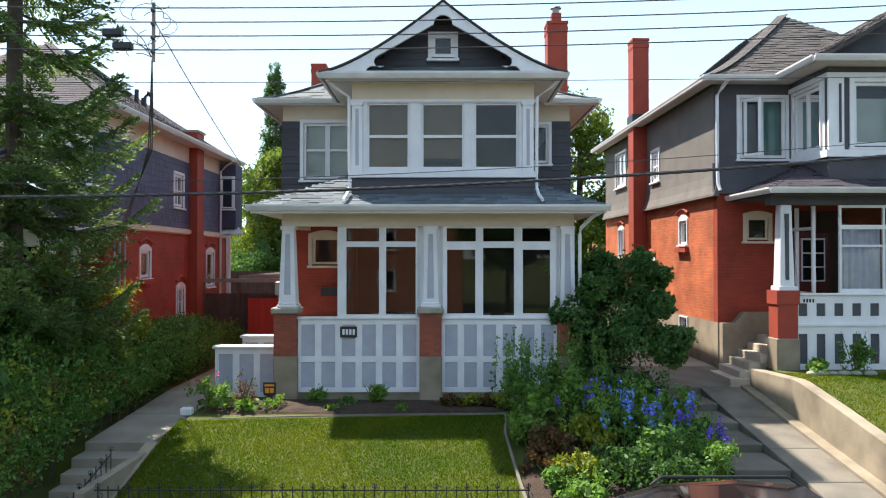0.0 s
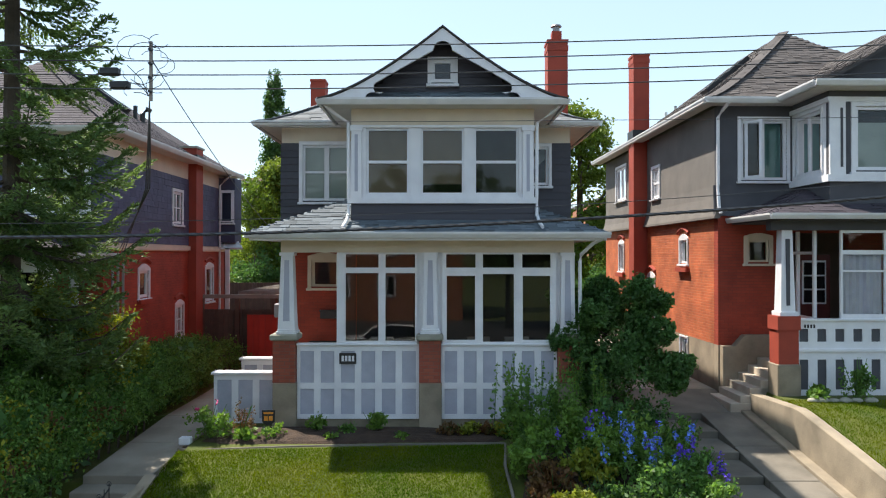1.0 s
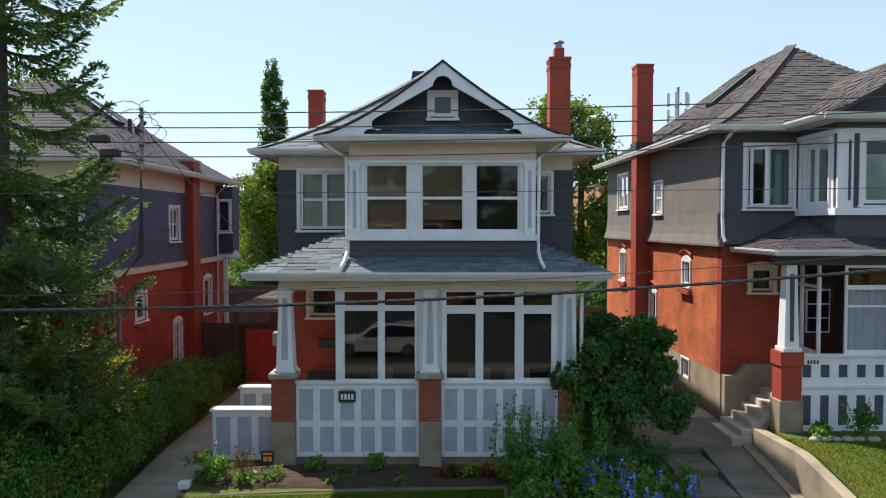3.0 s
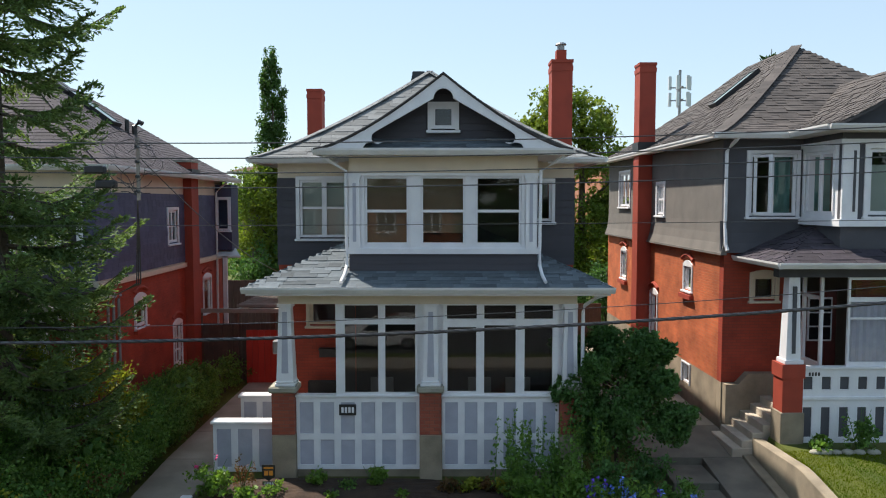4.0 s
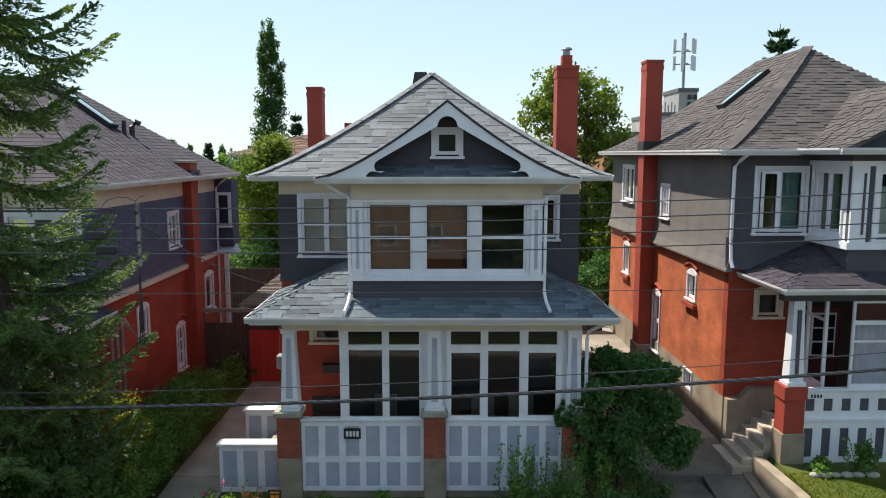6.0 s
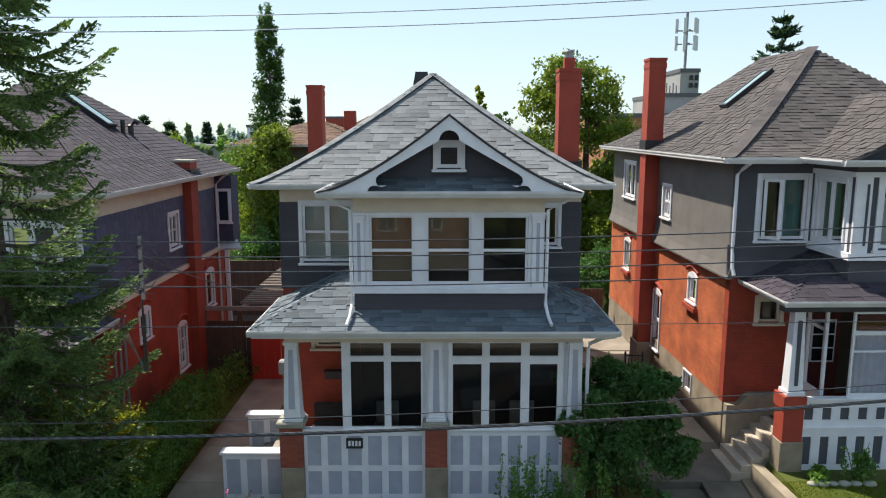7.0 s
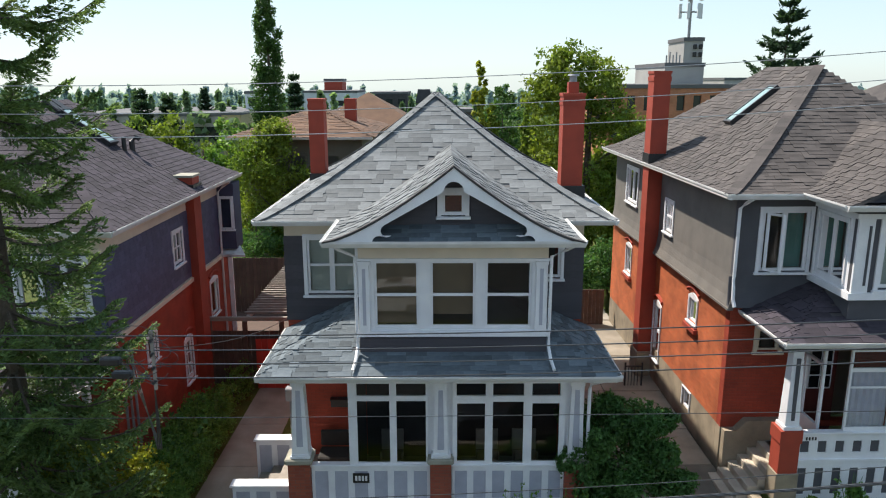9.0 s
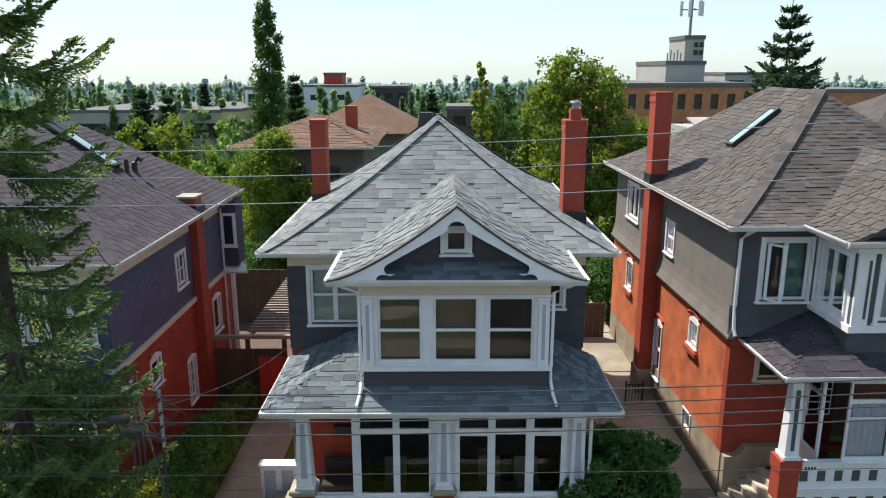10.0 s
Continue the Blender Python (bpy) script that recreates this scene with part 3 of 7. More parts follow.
for i, (a, b, c, d) in enumerate(bw):
    kw = dict(back=BLIND, back_span=(a, b, (5.1, 5.3, 5.78)[i], 6.47)) if i < 2 else {}
    window(BAY, a, b, c, d, house, [(a + 0.05, b - 0.05, 5.80, d - 0.04), (a + 0.05, b - 0.05, c + 0.05, 5.74)], 0.055, sill=False, proud=0.02, **kw)
for x in (-1.88, 1.86):
    pil = part("pilaster", frustum(bmesh.new(), x, 15.88, 4.97, 6.45, 0.24, 0.21, 0.10, 0.10), WHITE, house)
    part("inset", boxes((x - 0.035, x + 0.035, 15.82, 15.84, 5.12, 6.36)), LILAC, pil)
    part("capital", boxes((x - 0.14, x + 0.14, 15.81, 15.9, 6.44, 6.52)), WHITE, pil)
# gable
gl = [Slope((-2.6, 20.4), (-2.6, 15.36), (0, 15.36), (0, 20.4), 7.04, 8.55, 1.38), Slope((2.6, 15.36), (2.6, 20.4), (0, 20.4), (0, 15.36), 7.04, 8.55, 1.38)]
bm = bmesh.new()
for s in gl:
    s.surface(bm, 0.05, 14)
groof = part("gable_roof", bm, SHBASE, house, "curved front gable roof of grey shingles")
pieces("shingle", [m for s in gl for m in s.tabs(0.155, 0.36, rng, lambda p: main_z(p.x, p.y) > p.z + 0.03)], SHGREY, groof, 300)


def barge(sign):
    """One half of the white bargeboard: flared outer edge, straight inner edge, curl at the foot, arch at the top."""
    n = 16
    outer = [(2.62 * (1 - i / n), 7.0 + 1.53 * (i / n) ** 1.38) for i in range(n + 1)]
    arch = [(0.20 * math.sin(a), 8.06 + 0.20 * math.cos(a)) for a in (k * math.pi / 2 / 5 for k in range(6))]
    curl = [(1.34 + 0.13 * math.cos(a), 7.27 + 0.13 * math.sin(a)) for a in (math.radians(70 - 40 * k) for k in range(6))]
    foot = [(1.50 + 0.14 * math.sin(a), 7.03 + 0.14 * math.cos(a)) for a in (k * math.pi / 2 / 4 for k in range(5))]
    pts = outer + arch + [(0.27, 8.02)] + curl + foot
    bm = bmesh.new()
    prism(bm, [(sign * x, z) for x, z in pts], lambda p: (p[0], 15.33, p[1]), lambda p: (p[0], 15.40, p[1]))
    return bm


for sg in (-1, 1):
    b = part("bargeboard", barge(sg), WHITE, house, "white scroll-cut bargeboard")
    bm = bmesh.new()
    for i in range(14):
        s0, s1 = i / 14, (i + 1) / 14
        x0, x1 = 2.64 * (1 - s0), 2.64 * (1 - s1)
        z0, z1 = 7.02 + 1.53 * s0 ** 1.38, 7.02 + 1.53 * s1 ** 1.38
        prism(bm, [(sg * x0, z0), (sg * x1, z1), (sg * x1, z1 + 0.035), (sg * x0, z0 + 0.035)], lambda p: (p[0], 15.29, p[1]), lambda p: (p[0], 15.44, p[1]))
    part("drip_edge", bm, SHDARK, b)
bm = bmesh.new()
prism(bm, [(-2.0, 7.0), (2.0, 7.0), (0.9, 7.82), (0, 8.42), (-0.9, 7.82)], lambda p: (p[0], 15.92, p[1]), lambda p: (p[0], 16.05, p[1]))
part("gable_wall", bm, CHAR, house, "charcoal boarded gable wall")
gb = []
for i in range(9):
    v0, v1 = 7.02 + 0.15 * i, 7.02 + 0.15 * (i + 1)
    w = 1.42 * (8.45 - (v0 + v1) / 2)
    spans = [(-w, w)] if not (7.40 < v1 and v0 < 8.06) else [(-w, -0.36), (0.36, w)]
    for a, b in spans:
        if b - a > 0.05:
            gb.append(slab(BAY, a, b, v0, v1, 0.014))
pieces("board", gb, CHAR, house)
window(BAY, -0.25, 0.25, 7.50, 7.98, house, [(-0.17, 0.17, 7.57, 7.91)], 0.08, proud=0.05, inset=-0.03)
pent = Slope((-2.0, 15.42), (2.0, 15.42), (1.75, 15.9), (-1.75, 15.9), 7.03, 7.28, 1.0)
pr = part("pent_roof", pent.surface(bmesh.new(), 0.04, 2), SHBASE, house)
pieces("shingle", pent.tabs(0.14, 0.36, rng), SHBLUE, pr)
part("gable_soffit", boxes((-2.55, 2.55, 15.45, 17.85, 6.93, 6.985)), SOFFIT, house)
part("gutter", gutter(bmesh.new(), (-2.66, 15.42, 7.06), (2.66, 15.42, 7.06), (0, -1), 0.14, 0.12), GUTTER, house, "white metal gutter across the gable")
part("gutter", gutter(bmesh.new(), (-2.60, 17.85, 7.05), (-2.60, 15.36, 7.05), (-1, 0), 0.12, 0.10), GUTTER, house)
part("gutter", gutter(bmesh.new(), (2.60, 15.36, 7.05), (2.60, 17.85, 7.05), (1, 0), 0.12, 0.10), GUTTER, house)
for sg in (-1, 1):
    part("downspout", tube(bmesh.new(), [(sg * 2.5, 15.55, 6.93), (sg * 2.35, 15.7, 6.80), (sg * 2.06, 15.86, 6.62), (sg * 2.05, 15.86, 5.0), (sg * 2.05, 15.84, 4.62), (sg * 2.06, 15.55, 4.45), (sg * 2.10, 15.27, 4.32)], 0.036), WHITE, house, "white downspout")

# porch roof
ps = [Slope((-4.09, 15.25), (3.47, 15.25), (0.42, 18.3), (-1.04, 18.3), 4.2, 5.56), Slope((-4.09, 18.3), (-4.09, 15.25), (-1.04, 18.3), (-1.04, 18.3), 4.2, 5.56), Slope((3.47, 15.25), (3.47, 18.3), (0.42, 18.3), (0.42, 18.3), 4.2, 5.56)]
bm = bmesh.new()
for s in ps:
    s.surface(bm, 0.06, 4)
proof = part("porch_roof", bm, SHBASE, house, "low hipped porch roof of blue-grey shingles")
pieces("shingle", [m for s in ps for m in s.tabs(0.145, 0.36, rng, lambda p: abs(p.x) < 2.0 and p.y > 15.9)], SHBLUE, proof, 300)
bm = bmesh.new()
for p, q, o in (((-4.13, 15.25, 4.22), (3.51, 15.25, 4.22), (0, -1)),):
    gutter(bm, p, q, o, 0.13, 0.11)
part("gutter", bm, GUTTER, house, "white metal porch gutter")
part("gutter", gutter(bmesh.new(), (-4.09, 18.3, 4.2), (-4.09, 15.2, 4.2), (-1, 0), 0.1, 0.06), GUTTER, house)
part("gutter", gutter(bmesh.new(), (3.47, 15.2, 4.2), (3.47, 18.3, 4.2), (1, 0), 0.1, 0.06), GUTTER, house)
part("porch_ceiling", boxes((-4.0, 3.4, 15.3, 18.28, 4.05, 4.1)), SOFFIT, house)
part("porch_beam", boxes((-3.52, 2.86, 15.84, 16.06, 3.79, 4.05), (-3.56, -3.34, 16.06, 18.3, 3.79, 4.05), (2.64, 2.86, 16.06, 18.3, 3.79, 4.05)), CREAM, house, "cream porch beam")
part("fascia", boxes((-4.06, 3.44, 15.27, 15.3, 4.04, 4.16)), WHITE, house)

# porch: piers, columns, parapet, glazing
for x0, x1, cx in ((-3.68, -3.19, -3.39), (-0.51, -0.04, -0.27), (2.50, 2.97, 2.72)):
    pier = part("pier", boxes((x0, x1, 15.78, 16.22, 0.96, 1.88)), PIERBRICK, house, "brick porch pier on a concrete foot")
    part("foot", boxes((x0, x1 + 0.02, 15.77, 16.23, -0.3, 0.96), bevel=0.015), CONC, pier, "grey concrete foot")
    part("cap", boxes((x0 - 0.06, x1 + 0.06, 15.72, 16.28, 1.88, 2.02), bevel=0.03), STONE, pier, "stone cap")
    col = part("column", frustum(bmesh.new(), cx, 15.98, 2.10, 3.72, 0.37 if cx < -1 else 0.33, 0.25), WHITE, house, "white tapered porch column")
    part("base", boxes((cx - 0.22, cx + 0.22, 15.77, 16.19, 2.02, 2.08), (cx - 0.195, cx + 0.195, 15.785, 16.18, 2.08, 2.13), bevel=0.01), WHITE, col)
    part("capital", boxes((cx - 0.16, cx + 0.16, 15.83, 16.14, 3.72, 3.79)), WHITE, col)
    for k, z in enumerate((2.25,)):
        bm = bmesh.new()
        v = [bm.verts.new(q) for q in ((cx - 0.075, 15.795 + 0.005, 2.22), (cx + 0.075, 15.80, 2.22), (cx + 0.05, 15.842, 3.62), (cx - 0.05, 15.842, 3.62))]
        bm.faces.new(v)
        w = bmesh.ops.extrude_face_region(bm, geom=bm.faces[:])
        bmesh.ops.translate(bm, vec=(0, 0.05, 0), verts=[e for e in w["geom"] if isinstance(e, bmesh.types.BMVert)])
        part("inset", bm, LILAC, col, "pale grey inset panel")


def parapet(face, u0, u1, v0, v1, cols, rows, parent, paint, panel, cap=True, sunk=0.025, label="", stile=0.145, foot=0.10, head=0.12):
    holes = panelled(face, u0, u1, v0, v1, cols, rows, foot, head, stile)
    w = wall("parapet", face, u0, u1, v0, v1, holes, paint, parent, 0.06, label)
    for h in holes:
        part("panel", face.box(bmesh.new(), h[0] - 0.01, h[1] + 0.01, -sunk, -0.055, h[2] - 0.01, h[3] + 0.01), panel, w)
    if cap:
        part("cap_rail", face.box(bmesh.new(), u0 - 0.02, u1 + 0.02, -0.14, 0.05, v1, v1 + 0.05, 0.008), paint, w)
    return w


PAR = Face("front", 15.92)
parapet(PAR, -3.18, -0.51, 0.16, 1.76, 6, (0.48, 0.60), house, WHITE, LILAC, label="white parapet with pale grey panels")
parapet(PAR, -0.03, 2.50, 0.16, 1.76, 6, (0.48, 0.60), house, WHITE, LILAC, label="white parapet with pale grey panels")
part("plinth", boxes((-3.2, 2.5, 15.97, 16.1, -0.3, 0.2)), CONC, house)
part("parapet_back", boxes((-3.18, 2.5, 15.98, 16.1, 0.2, 1.74)), WHITE, house)
part("porch_floor", boxes((-3.6, 2.9, 16.1, 18.3, 0.6, 0.75)), GREYWOOD, house)
UF = [(-2.12, -1.40, 3.46, 3.75), (-1.25, -0.60, 3.46, 3.75), (-2.12, -1.40, 1.86, 3.34), (-1.25, -0.60, 1.86, 3.34)]
window(PAR, -2.30, -0.56, 1.81, 3.79, house, UF, 0.0, sill=False, inset=0.02)
UG = [(0.08, 0.72, 3.46, 3.75), (0.88, 1.56, 3.46, 3.75), (1.74, 2.36, 3.46, 3.75), (0.09, 0.71, 1.88, 3.28), (0.88, 1.56, 1.84, 3.32), (1.75, 2.35, 1.88, 3.28)]
window(PAR, -0.01, 2.48, 1.81, 3.79, house, UG, 0.0, sill=False, inset=0.02)
for r in ((-2.31, -2.16, 15.90, 15.96, 1.81, 3.79), (-0.58, 0.04, 15.99, 16.04, 1.81, 3.79), (2.42, 2.9, 15.99, 16.04, 1.81, 3.79)):
    part("mullion_cover", boxes(r), WHITE, house)
# Near-black sheets added before the brick, standing in for shade inside the glazing.
part("sunroom_shade", boxes((-2.15, 2.7, 18.2, 18.25, 0.75, 4.0), (-2.2, -2.17, 16.2, 18.2, 0.75, 4.0)), DARK, house, "near-black sheets added for the shade inside the glazed porch")
for x, w in ((-1.75, 0.55), (0.6, 0.55), (1.5, 0.6)):
    part("chair", boxes((x, x + w, 17.2, 17.7, 1.1, 1.2), (x, x + w, 17.7, 17.76, 1.2, 1.75), (x, x + 0.05, 17.2, 17.25, 0.75, 1.4), (x + w - 0.05, x + w, 17.2, 17.25, 0.75, 1.4), bevel=0.01), GREYWOOD, house, "chair standing in the glazed porch")
wall("porch_partition", Face("left", -2.30), 16.0, 18.3, 0.75, 3.95, [], WHITE, house, 0.1)
wall("porch_side", Face("right", 2.86), 16.2, 18.3, 0.2, 3.95, [(16.5, 18.1, 1.85, 3.6)], WHITE, house, 0.1)
part("downspout", tube(bmesh.new(), [(3.40, 15.22, 4.10), (3.2, 15.5, 3.98), (3.02, 15.88, 3.75), (3.0, 15.92, 3.6), (3.0, 15.92, 0.2)], 0.04), WHITE, house, "white porch downspout")

# chimneys
def chimney(x, y, w, d, z0, z1, brick, parent, flue=False, cap=True, label="tall red brick chimney"):
    c = part("chimney", boxes((x - w / 2, x + w / 2, y - d / 2, y + d / 2, z0, z1)), brick, parent, label)
    if cap:
        part("crown", boxes((x - w / 2 - 0.015, x + w / 2 + 0.015, y - d / 2 - 0.015, y + d / 2 + 0.015, z1 - 0.28, z1 - 0.14), (x - w / 2 - 0.02, x + w / 2 + 0.02, y - d / 2 - 0.02, y + d / 2 + 0.02, z1 - 0.05, z1 + 0.03)), brick, c)
    if flue:
        part("flue", boxes((x - w * 0.24, x + w * 0.24, y - w * 0.24, y + w * 0.24, z1 + 0.03, z1 + 0.32)), brick, c)
        bm = bmesh.new()
        bmesh.ops.create_cone(bm, cap_ends=True, segments=16, radius1=0.10, radius2=0.10, depth=0.16, matrix=Matrix.Translation((x, y, z1 + 0.40)))
        bmesh.ops.create_cone(bm, cap_ends=True, segments=16, radius1=0.16, radius2=0.13, depth=0.05, matrix=Matrix.Translation((x, y, z1 + 0.50)))
        part("flue_cap", bm, STEEL, c, "metal flue cap")
    return c


chimney(-4.2, 24.7, 0.48, 0.6, 6.9, 9.62, REDPLAIN, house)
chimney(3.27, 20.95, 0.57, 0.60, 4.0, 9.84, REDPLAIN, house, True)
part("flashing", boxes((2.97, 3.63, 20.56, 21.24, 7.1, 7.42)), BLACK, house)
part("flashing", boxes((-4.47, -3.93, 24.36, 25.04, 7.0, 7.3)), BLACK, house)
part("mailbox", boxes((-3.05, -2.52, 18.12, 18.3, 2.15, 2.33), (-3.07, -2.50, 18.10, 18.3, 2.33, 2.36)), BLACK, house, "black wall mailbox")
plate = part("number_plate", boxes((-2.25, -1.88, 15.885, 15.905, 1.36, 1.60), bevel=0.004), BLACK, house, "black house number plate")
part("plate_marks", boxes(*[(-2.20 + 0.075 * i, -2.15 + 0.075 * i, 15.878, 15.884, 1.42, 1.54) for i in range(4)]), WHITE, plate)
# side steps and their wing walls
for y, x1 in ((16.2, -3.68), (18.4, -3.68)):
    f = Face("front", y)
    parapet(f, -5.08, x1, 0.0, 1.08, 3, (1,), house, WHITE, LILAC, label="white panelled wing wall beside the steps")
    part("wing_body", boxes((-5.08, x1, y + 0.06, y + 0.2, 0.0, 1.08)), WHITE, house)
    part("wing_cap", boxes((-5.13, x1, y - 0.06, y + 0.26, 1.08, 1.14), bevel=0.01), WHITE, house)
for i in range(4):
    part("step", boxes((-5.0 + 0.34 * i, -3.6, 16.4, 18.4, 0.19 * i - 0.02, 0.19 * (i + 1)), bevel=0.012), GREYWOOD, house, "grey painted porch step")


# ---- house with grey stucco ----
nb = thing("house", "two-storey house of red brick toned sunlit orange and grey stucco with brown shingle roof", "house")
NL, NF = Face("left", 6.87), Face("front", 18.35)
nlw = [(23.0, 23.70, 5.58, 6.52), (26.9, 28.3, 5.82, 7.05)]
nbw = [(20.5, 21.1, 3.50, 4.16), (23.5, 24.2, 1.2, 3.0), (27.2, 27.9, 3.15, 4.15)]
wall("foundation", NL, 18.66, 30.0, -0.9, 1.47, [(20.5, 21.1, 0.85, 1.4)], CONC, nb, 0.3, label="rough concrete foundation")
wall("foundation", NF, 6.87, 8.4, -0.6, 1.47, [], CONC, nb, 0.3)
wall("brick_wall", NL, 18.61, 30.0, 1.47, 4.75, nbw, SUNBRICK, nb, 0.25, label="red painted brick side wall in sunlit orange")
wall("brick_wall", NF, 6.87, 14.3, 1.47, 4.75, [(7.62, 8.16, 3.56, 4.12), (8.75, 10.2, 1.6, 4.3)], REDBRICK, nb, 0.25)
wall("stucco_wall", NL, 18.56, 30.0, 4.75, 7.5, nlw, SUNSTUCCO, nb, 0.2, label="grey stucco upper wall in sunlit tone")
# Front copy of the stucco, darkened and blued for shade; also the charcoal trim.
SHADESLATE = mat("shaded stucco and slate trim", (0.085, 0.085, 0.095), (0.07, 0.07, 0.08), 2, 0.85, bump=0.3, fine=90)
wall("stucco_wall", NF, 6.87, 14.3, 4.75, 7.5, [(7.45, 8.62, 5.63, 7.15)], SHADESLATE, nb, 0.2)
# flared foot of the stucco
bm = bmesh.new()
prism(bm, [(0.0, 5.5), (0.02, 5.2), (0.06, 4.95), (0.13, 4.72), (0.0, 4.72)], lambda p: (6.87 - p[0], 18.22, p[1]), lambda p: (6.87 - p[0], 30.0, p[1]))
part("stucco_skirt", bm, SUNSTUCCO, nb)
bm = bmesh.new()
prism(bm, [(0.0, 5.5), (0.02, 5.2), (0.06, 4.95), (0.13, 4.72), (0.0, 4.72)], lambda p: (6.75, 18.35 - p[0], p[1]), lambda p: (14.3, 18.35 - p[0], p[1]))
part("stucco_skirt", bm, SHADESLATE, nb)
part("belt", boxes((6.72, 6.87, 18.2, 30.0, 4.66, 4.72)), SUNSTUCCO, nb)
window(NL, *nlw[0], nb, [(23.07, 23.63, 6.08, 6.45), (23.07, 23.63, 5.65, 6.02)], 0.09, muntins=[(23.33, 23.37, 5.65, 6.45)])
window(NL, *nlw[1], nb, [(26.98, 27.55, 5.90, 6.97), (27.65, 28.22, 5.90, 6.97)], 0.09)
window(NL, *nbw[0], nb, [(20.57, 21.03, 3.56, 4.1)], 0.06, arch=0.12, back=PALEBLIND)
window(NL, *nbw[1], nb, [(23.58, 24.12, 2.2, 2.93), (23.58, 24.12, 1.3, 2.1)], 0.06, arch=0.14)
window(NL, *nbw[2], nb, [(27.27, 27.83, 3.22, 4.08)], 0.05, arch=0.12)
window(NL, 20.5, 21.1, 0.85, 1.4, nb, [(20.56, 21.04, 0.9, 1.35)], 0.04, sill=False)
for a, b, z in ((20.35, 21.25, 4.36), (23.4, 24.3, 3.22), (27.1, 28.0, 4.35)):
    n = 8
    ar = [NL.p(a + (b - a) * i / n, 0.02, z + 0.13 * math.sin(math.pi * i / n)) for i in range(n + 1)]
    part("brick_arch", tube(bmesh.new(), ar, 0.06, 6), REDPLAIN, nb, "raised brick arch over a window")
for a, b, z in ((20.35, 21.25, 3.38), (27.05, 28.05, 3.05)):
    part("brick_sill", boxes((6.75, 6.9, a, b, z - 0.12, z)), REDPLAIN, nb)
window(NF, 7.62, 8.16, 3.56, 4.12, nb, [(7.68, 8.10, 3.61, 4.06)], 0.10, CREAM, arch=0.07)
cw = window(NF, 7.45, 8.62, 5.63, 7.15, nb, [(7.53, 7.95, 5.7, 7.07), (8.07, 8.54, 5.7, 7.07)], 0.08, back=TEAL, back_span=(8.07, 8.54, 5.7, 7.1))
bm = bmesh.new()
for a, b, c, d in ((0, 0.05, 5.66, 7.1), (0.40, 0.45, 5.66, 7.1), (0.05, 0.40, 5.66, 5.72), (0.05, 0.40, 7.04, 7.1)):
    prism(bm, [(a, c), (b, c), (b, d), (a, d)], lambda p: (7.53 + p[0] * 0.55, 18.30 - p[0] * 0.8, p[1]), lambda p: (7.56 + p[0] * 0.55, 18.28 - p[0] * 0.8, p[1]))
part("open_casement", bm, WHITE, cw, "casement leaf standing open")
# upper bay
NBY, NBL = Face("front", 16.62), Face("left", 8.76)
side_w, fr_w = [(16.95, 18.2, 5.68, 7.15)], [(9.35, 10.25, 5.68, 7.15), (10.75, 11.6, 5.68, 7.15)]
wall("bay_side", NBL, 16.77, 18.35, 5.45, 7.35, side_w, WHITE, nb, 0.14)
wall("bay_wall", NBY, 8.76, 12.9, 5.45, 7.35, fr_w, SHADESLATE, nb, 0.14)
wall("bay_wall", Face("right", 12.9), 16.62, 18.35, 4.6, 7.5, [], SHADESLATE, nb, 0.14)
part("bay_base", boxes((8.78, 12.88, 16.65, 18.3, 4.7, 5.45)), SHADESLATE, nb)
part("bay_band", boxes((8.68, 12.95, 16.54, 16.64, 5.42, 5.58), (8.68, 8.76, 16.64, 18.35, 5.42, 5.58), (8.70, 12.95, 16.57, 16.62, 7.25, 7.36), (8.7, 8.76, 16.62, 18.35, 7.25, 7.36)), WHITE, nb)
part("bay_frieze", boxes((8.74, 12.9, 16.6, 18.3, 7.36, 7.56)), SHADESLATE, nb)
window(NBL, *side_w[0], nb, [(17.03, 17.52, 5.75, 7.07), (17.62, 18.12, 5.75, 7.07)], 0.05, sill=False, back=TEAL, back_span=(17.0, 17.5, 5.7, 7.1))
for a, b, c, d in fr_w:
    window(NBY, a, b, c, d, nb, [(a + 0.08, b - 0.08, c + 0.08, d - 0.08)], 0.10, back=PALEBLIND, back_span=(a, b, c, 6.8))
for x in (8.9,):
    part("pilaster", boxes((8.74, 9.1, 16.56, 16.62, 5.58, 7.26)), WHITE, nb)
    part("inset", boxes((8.98, 9.03, 16.54, 16.56, 5.75, 7.1)), SHADESLATE, nb)
part("room", boxes((7.0, 14.0, 20.0, 20.1, 1.0, 7.4), (7.0, 14.0, 18.6, 28.0, 4.55, 4.6)), ROOM, nb)
# roof
n_s = [Slope((6.42, 17.87), (14.7, 17.87), (10.5, 22.3), (10.5, 22.3), 7.6, 10.58, 1.2), Slope((6.42, 30.4), (6.42, 17.87), (10.5, 22.3), (10.5, 25.6), 7.6, 10.58, 1.2),
       Slope((14.7, 17.87), (14.7, 30.4), (10.5, 25.6), (10.5, 22.3), 7.6, 10.58, 1.2), Slope((14.7, 30.4), (6.42, 30.4), (10.5, 25.6), (10.5, 25.6), 7.6, 10.58, 1.2)]
bm = bmesh.new()
for s in n_s:
    s.surface(bm)
nroof = part("roof", bm, SHDARK, nb, "hipped roof of brown-grey shingles")
pieces("shingle", n_s[1].tabs(0.145, 0.30, rng), SHBROWN, nroof, 300, (6.3, 12, 9))
pieces("shingle", n_s[0].tabs(0.145, 0.30, rng) + n_s[1].edge(1, rng, wide=0.30, thick=0.025), SHBROWN, nroof, 0)
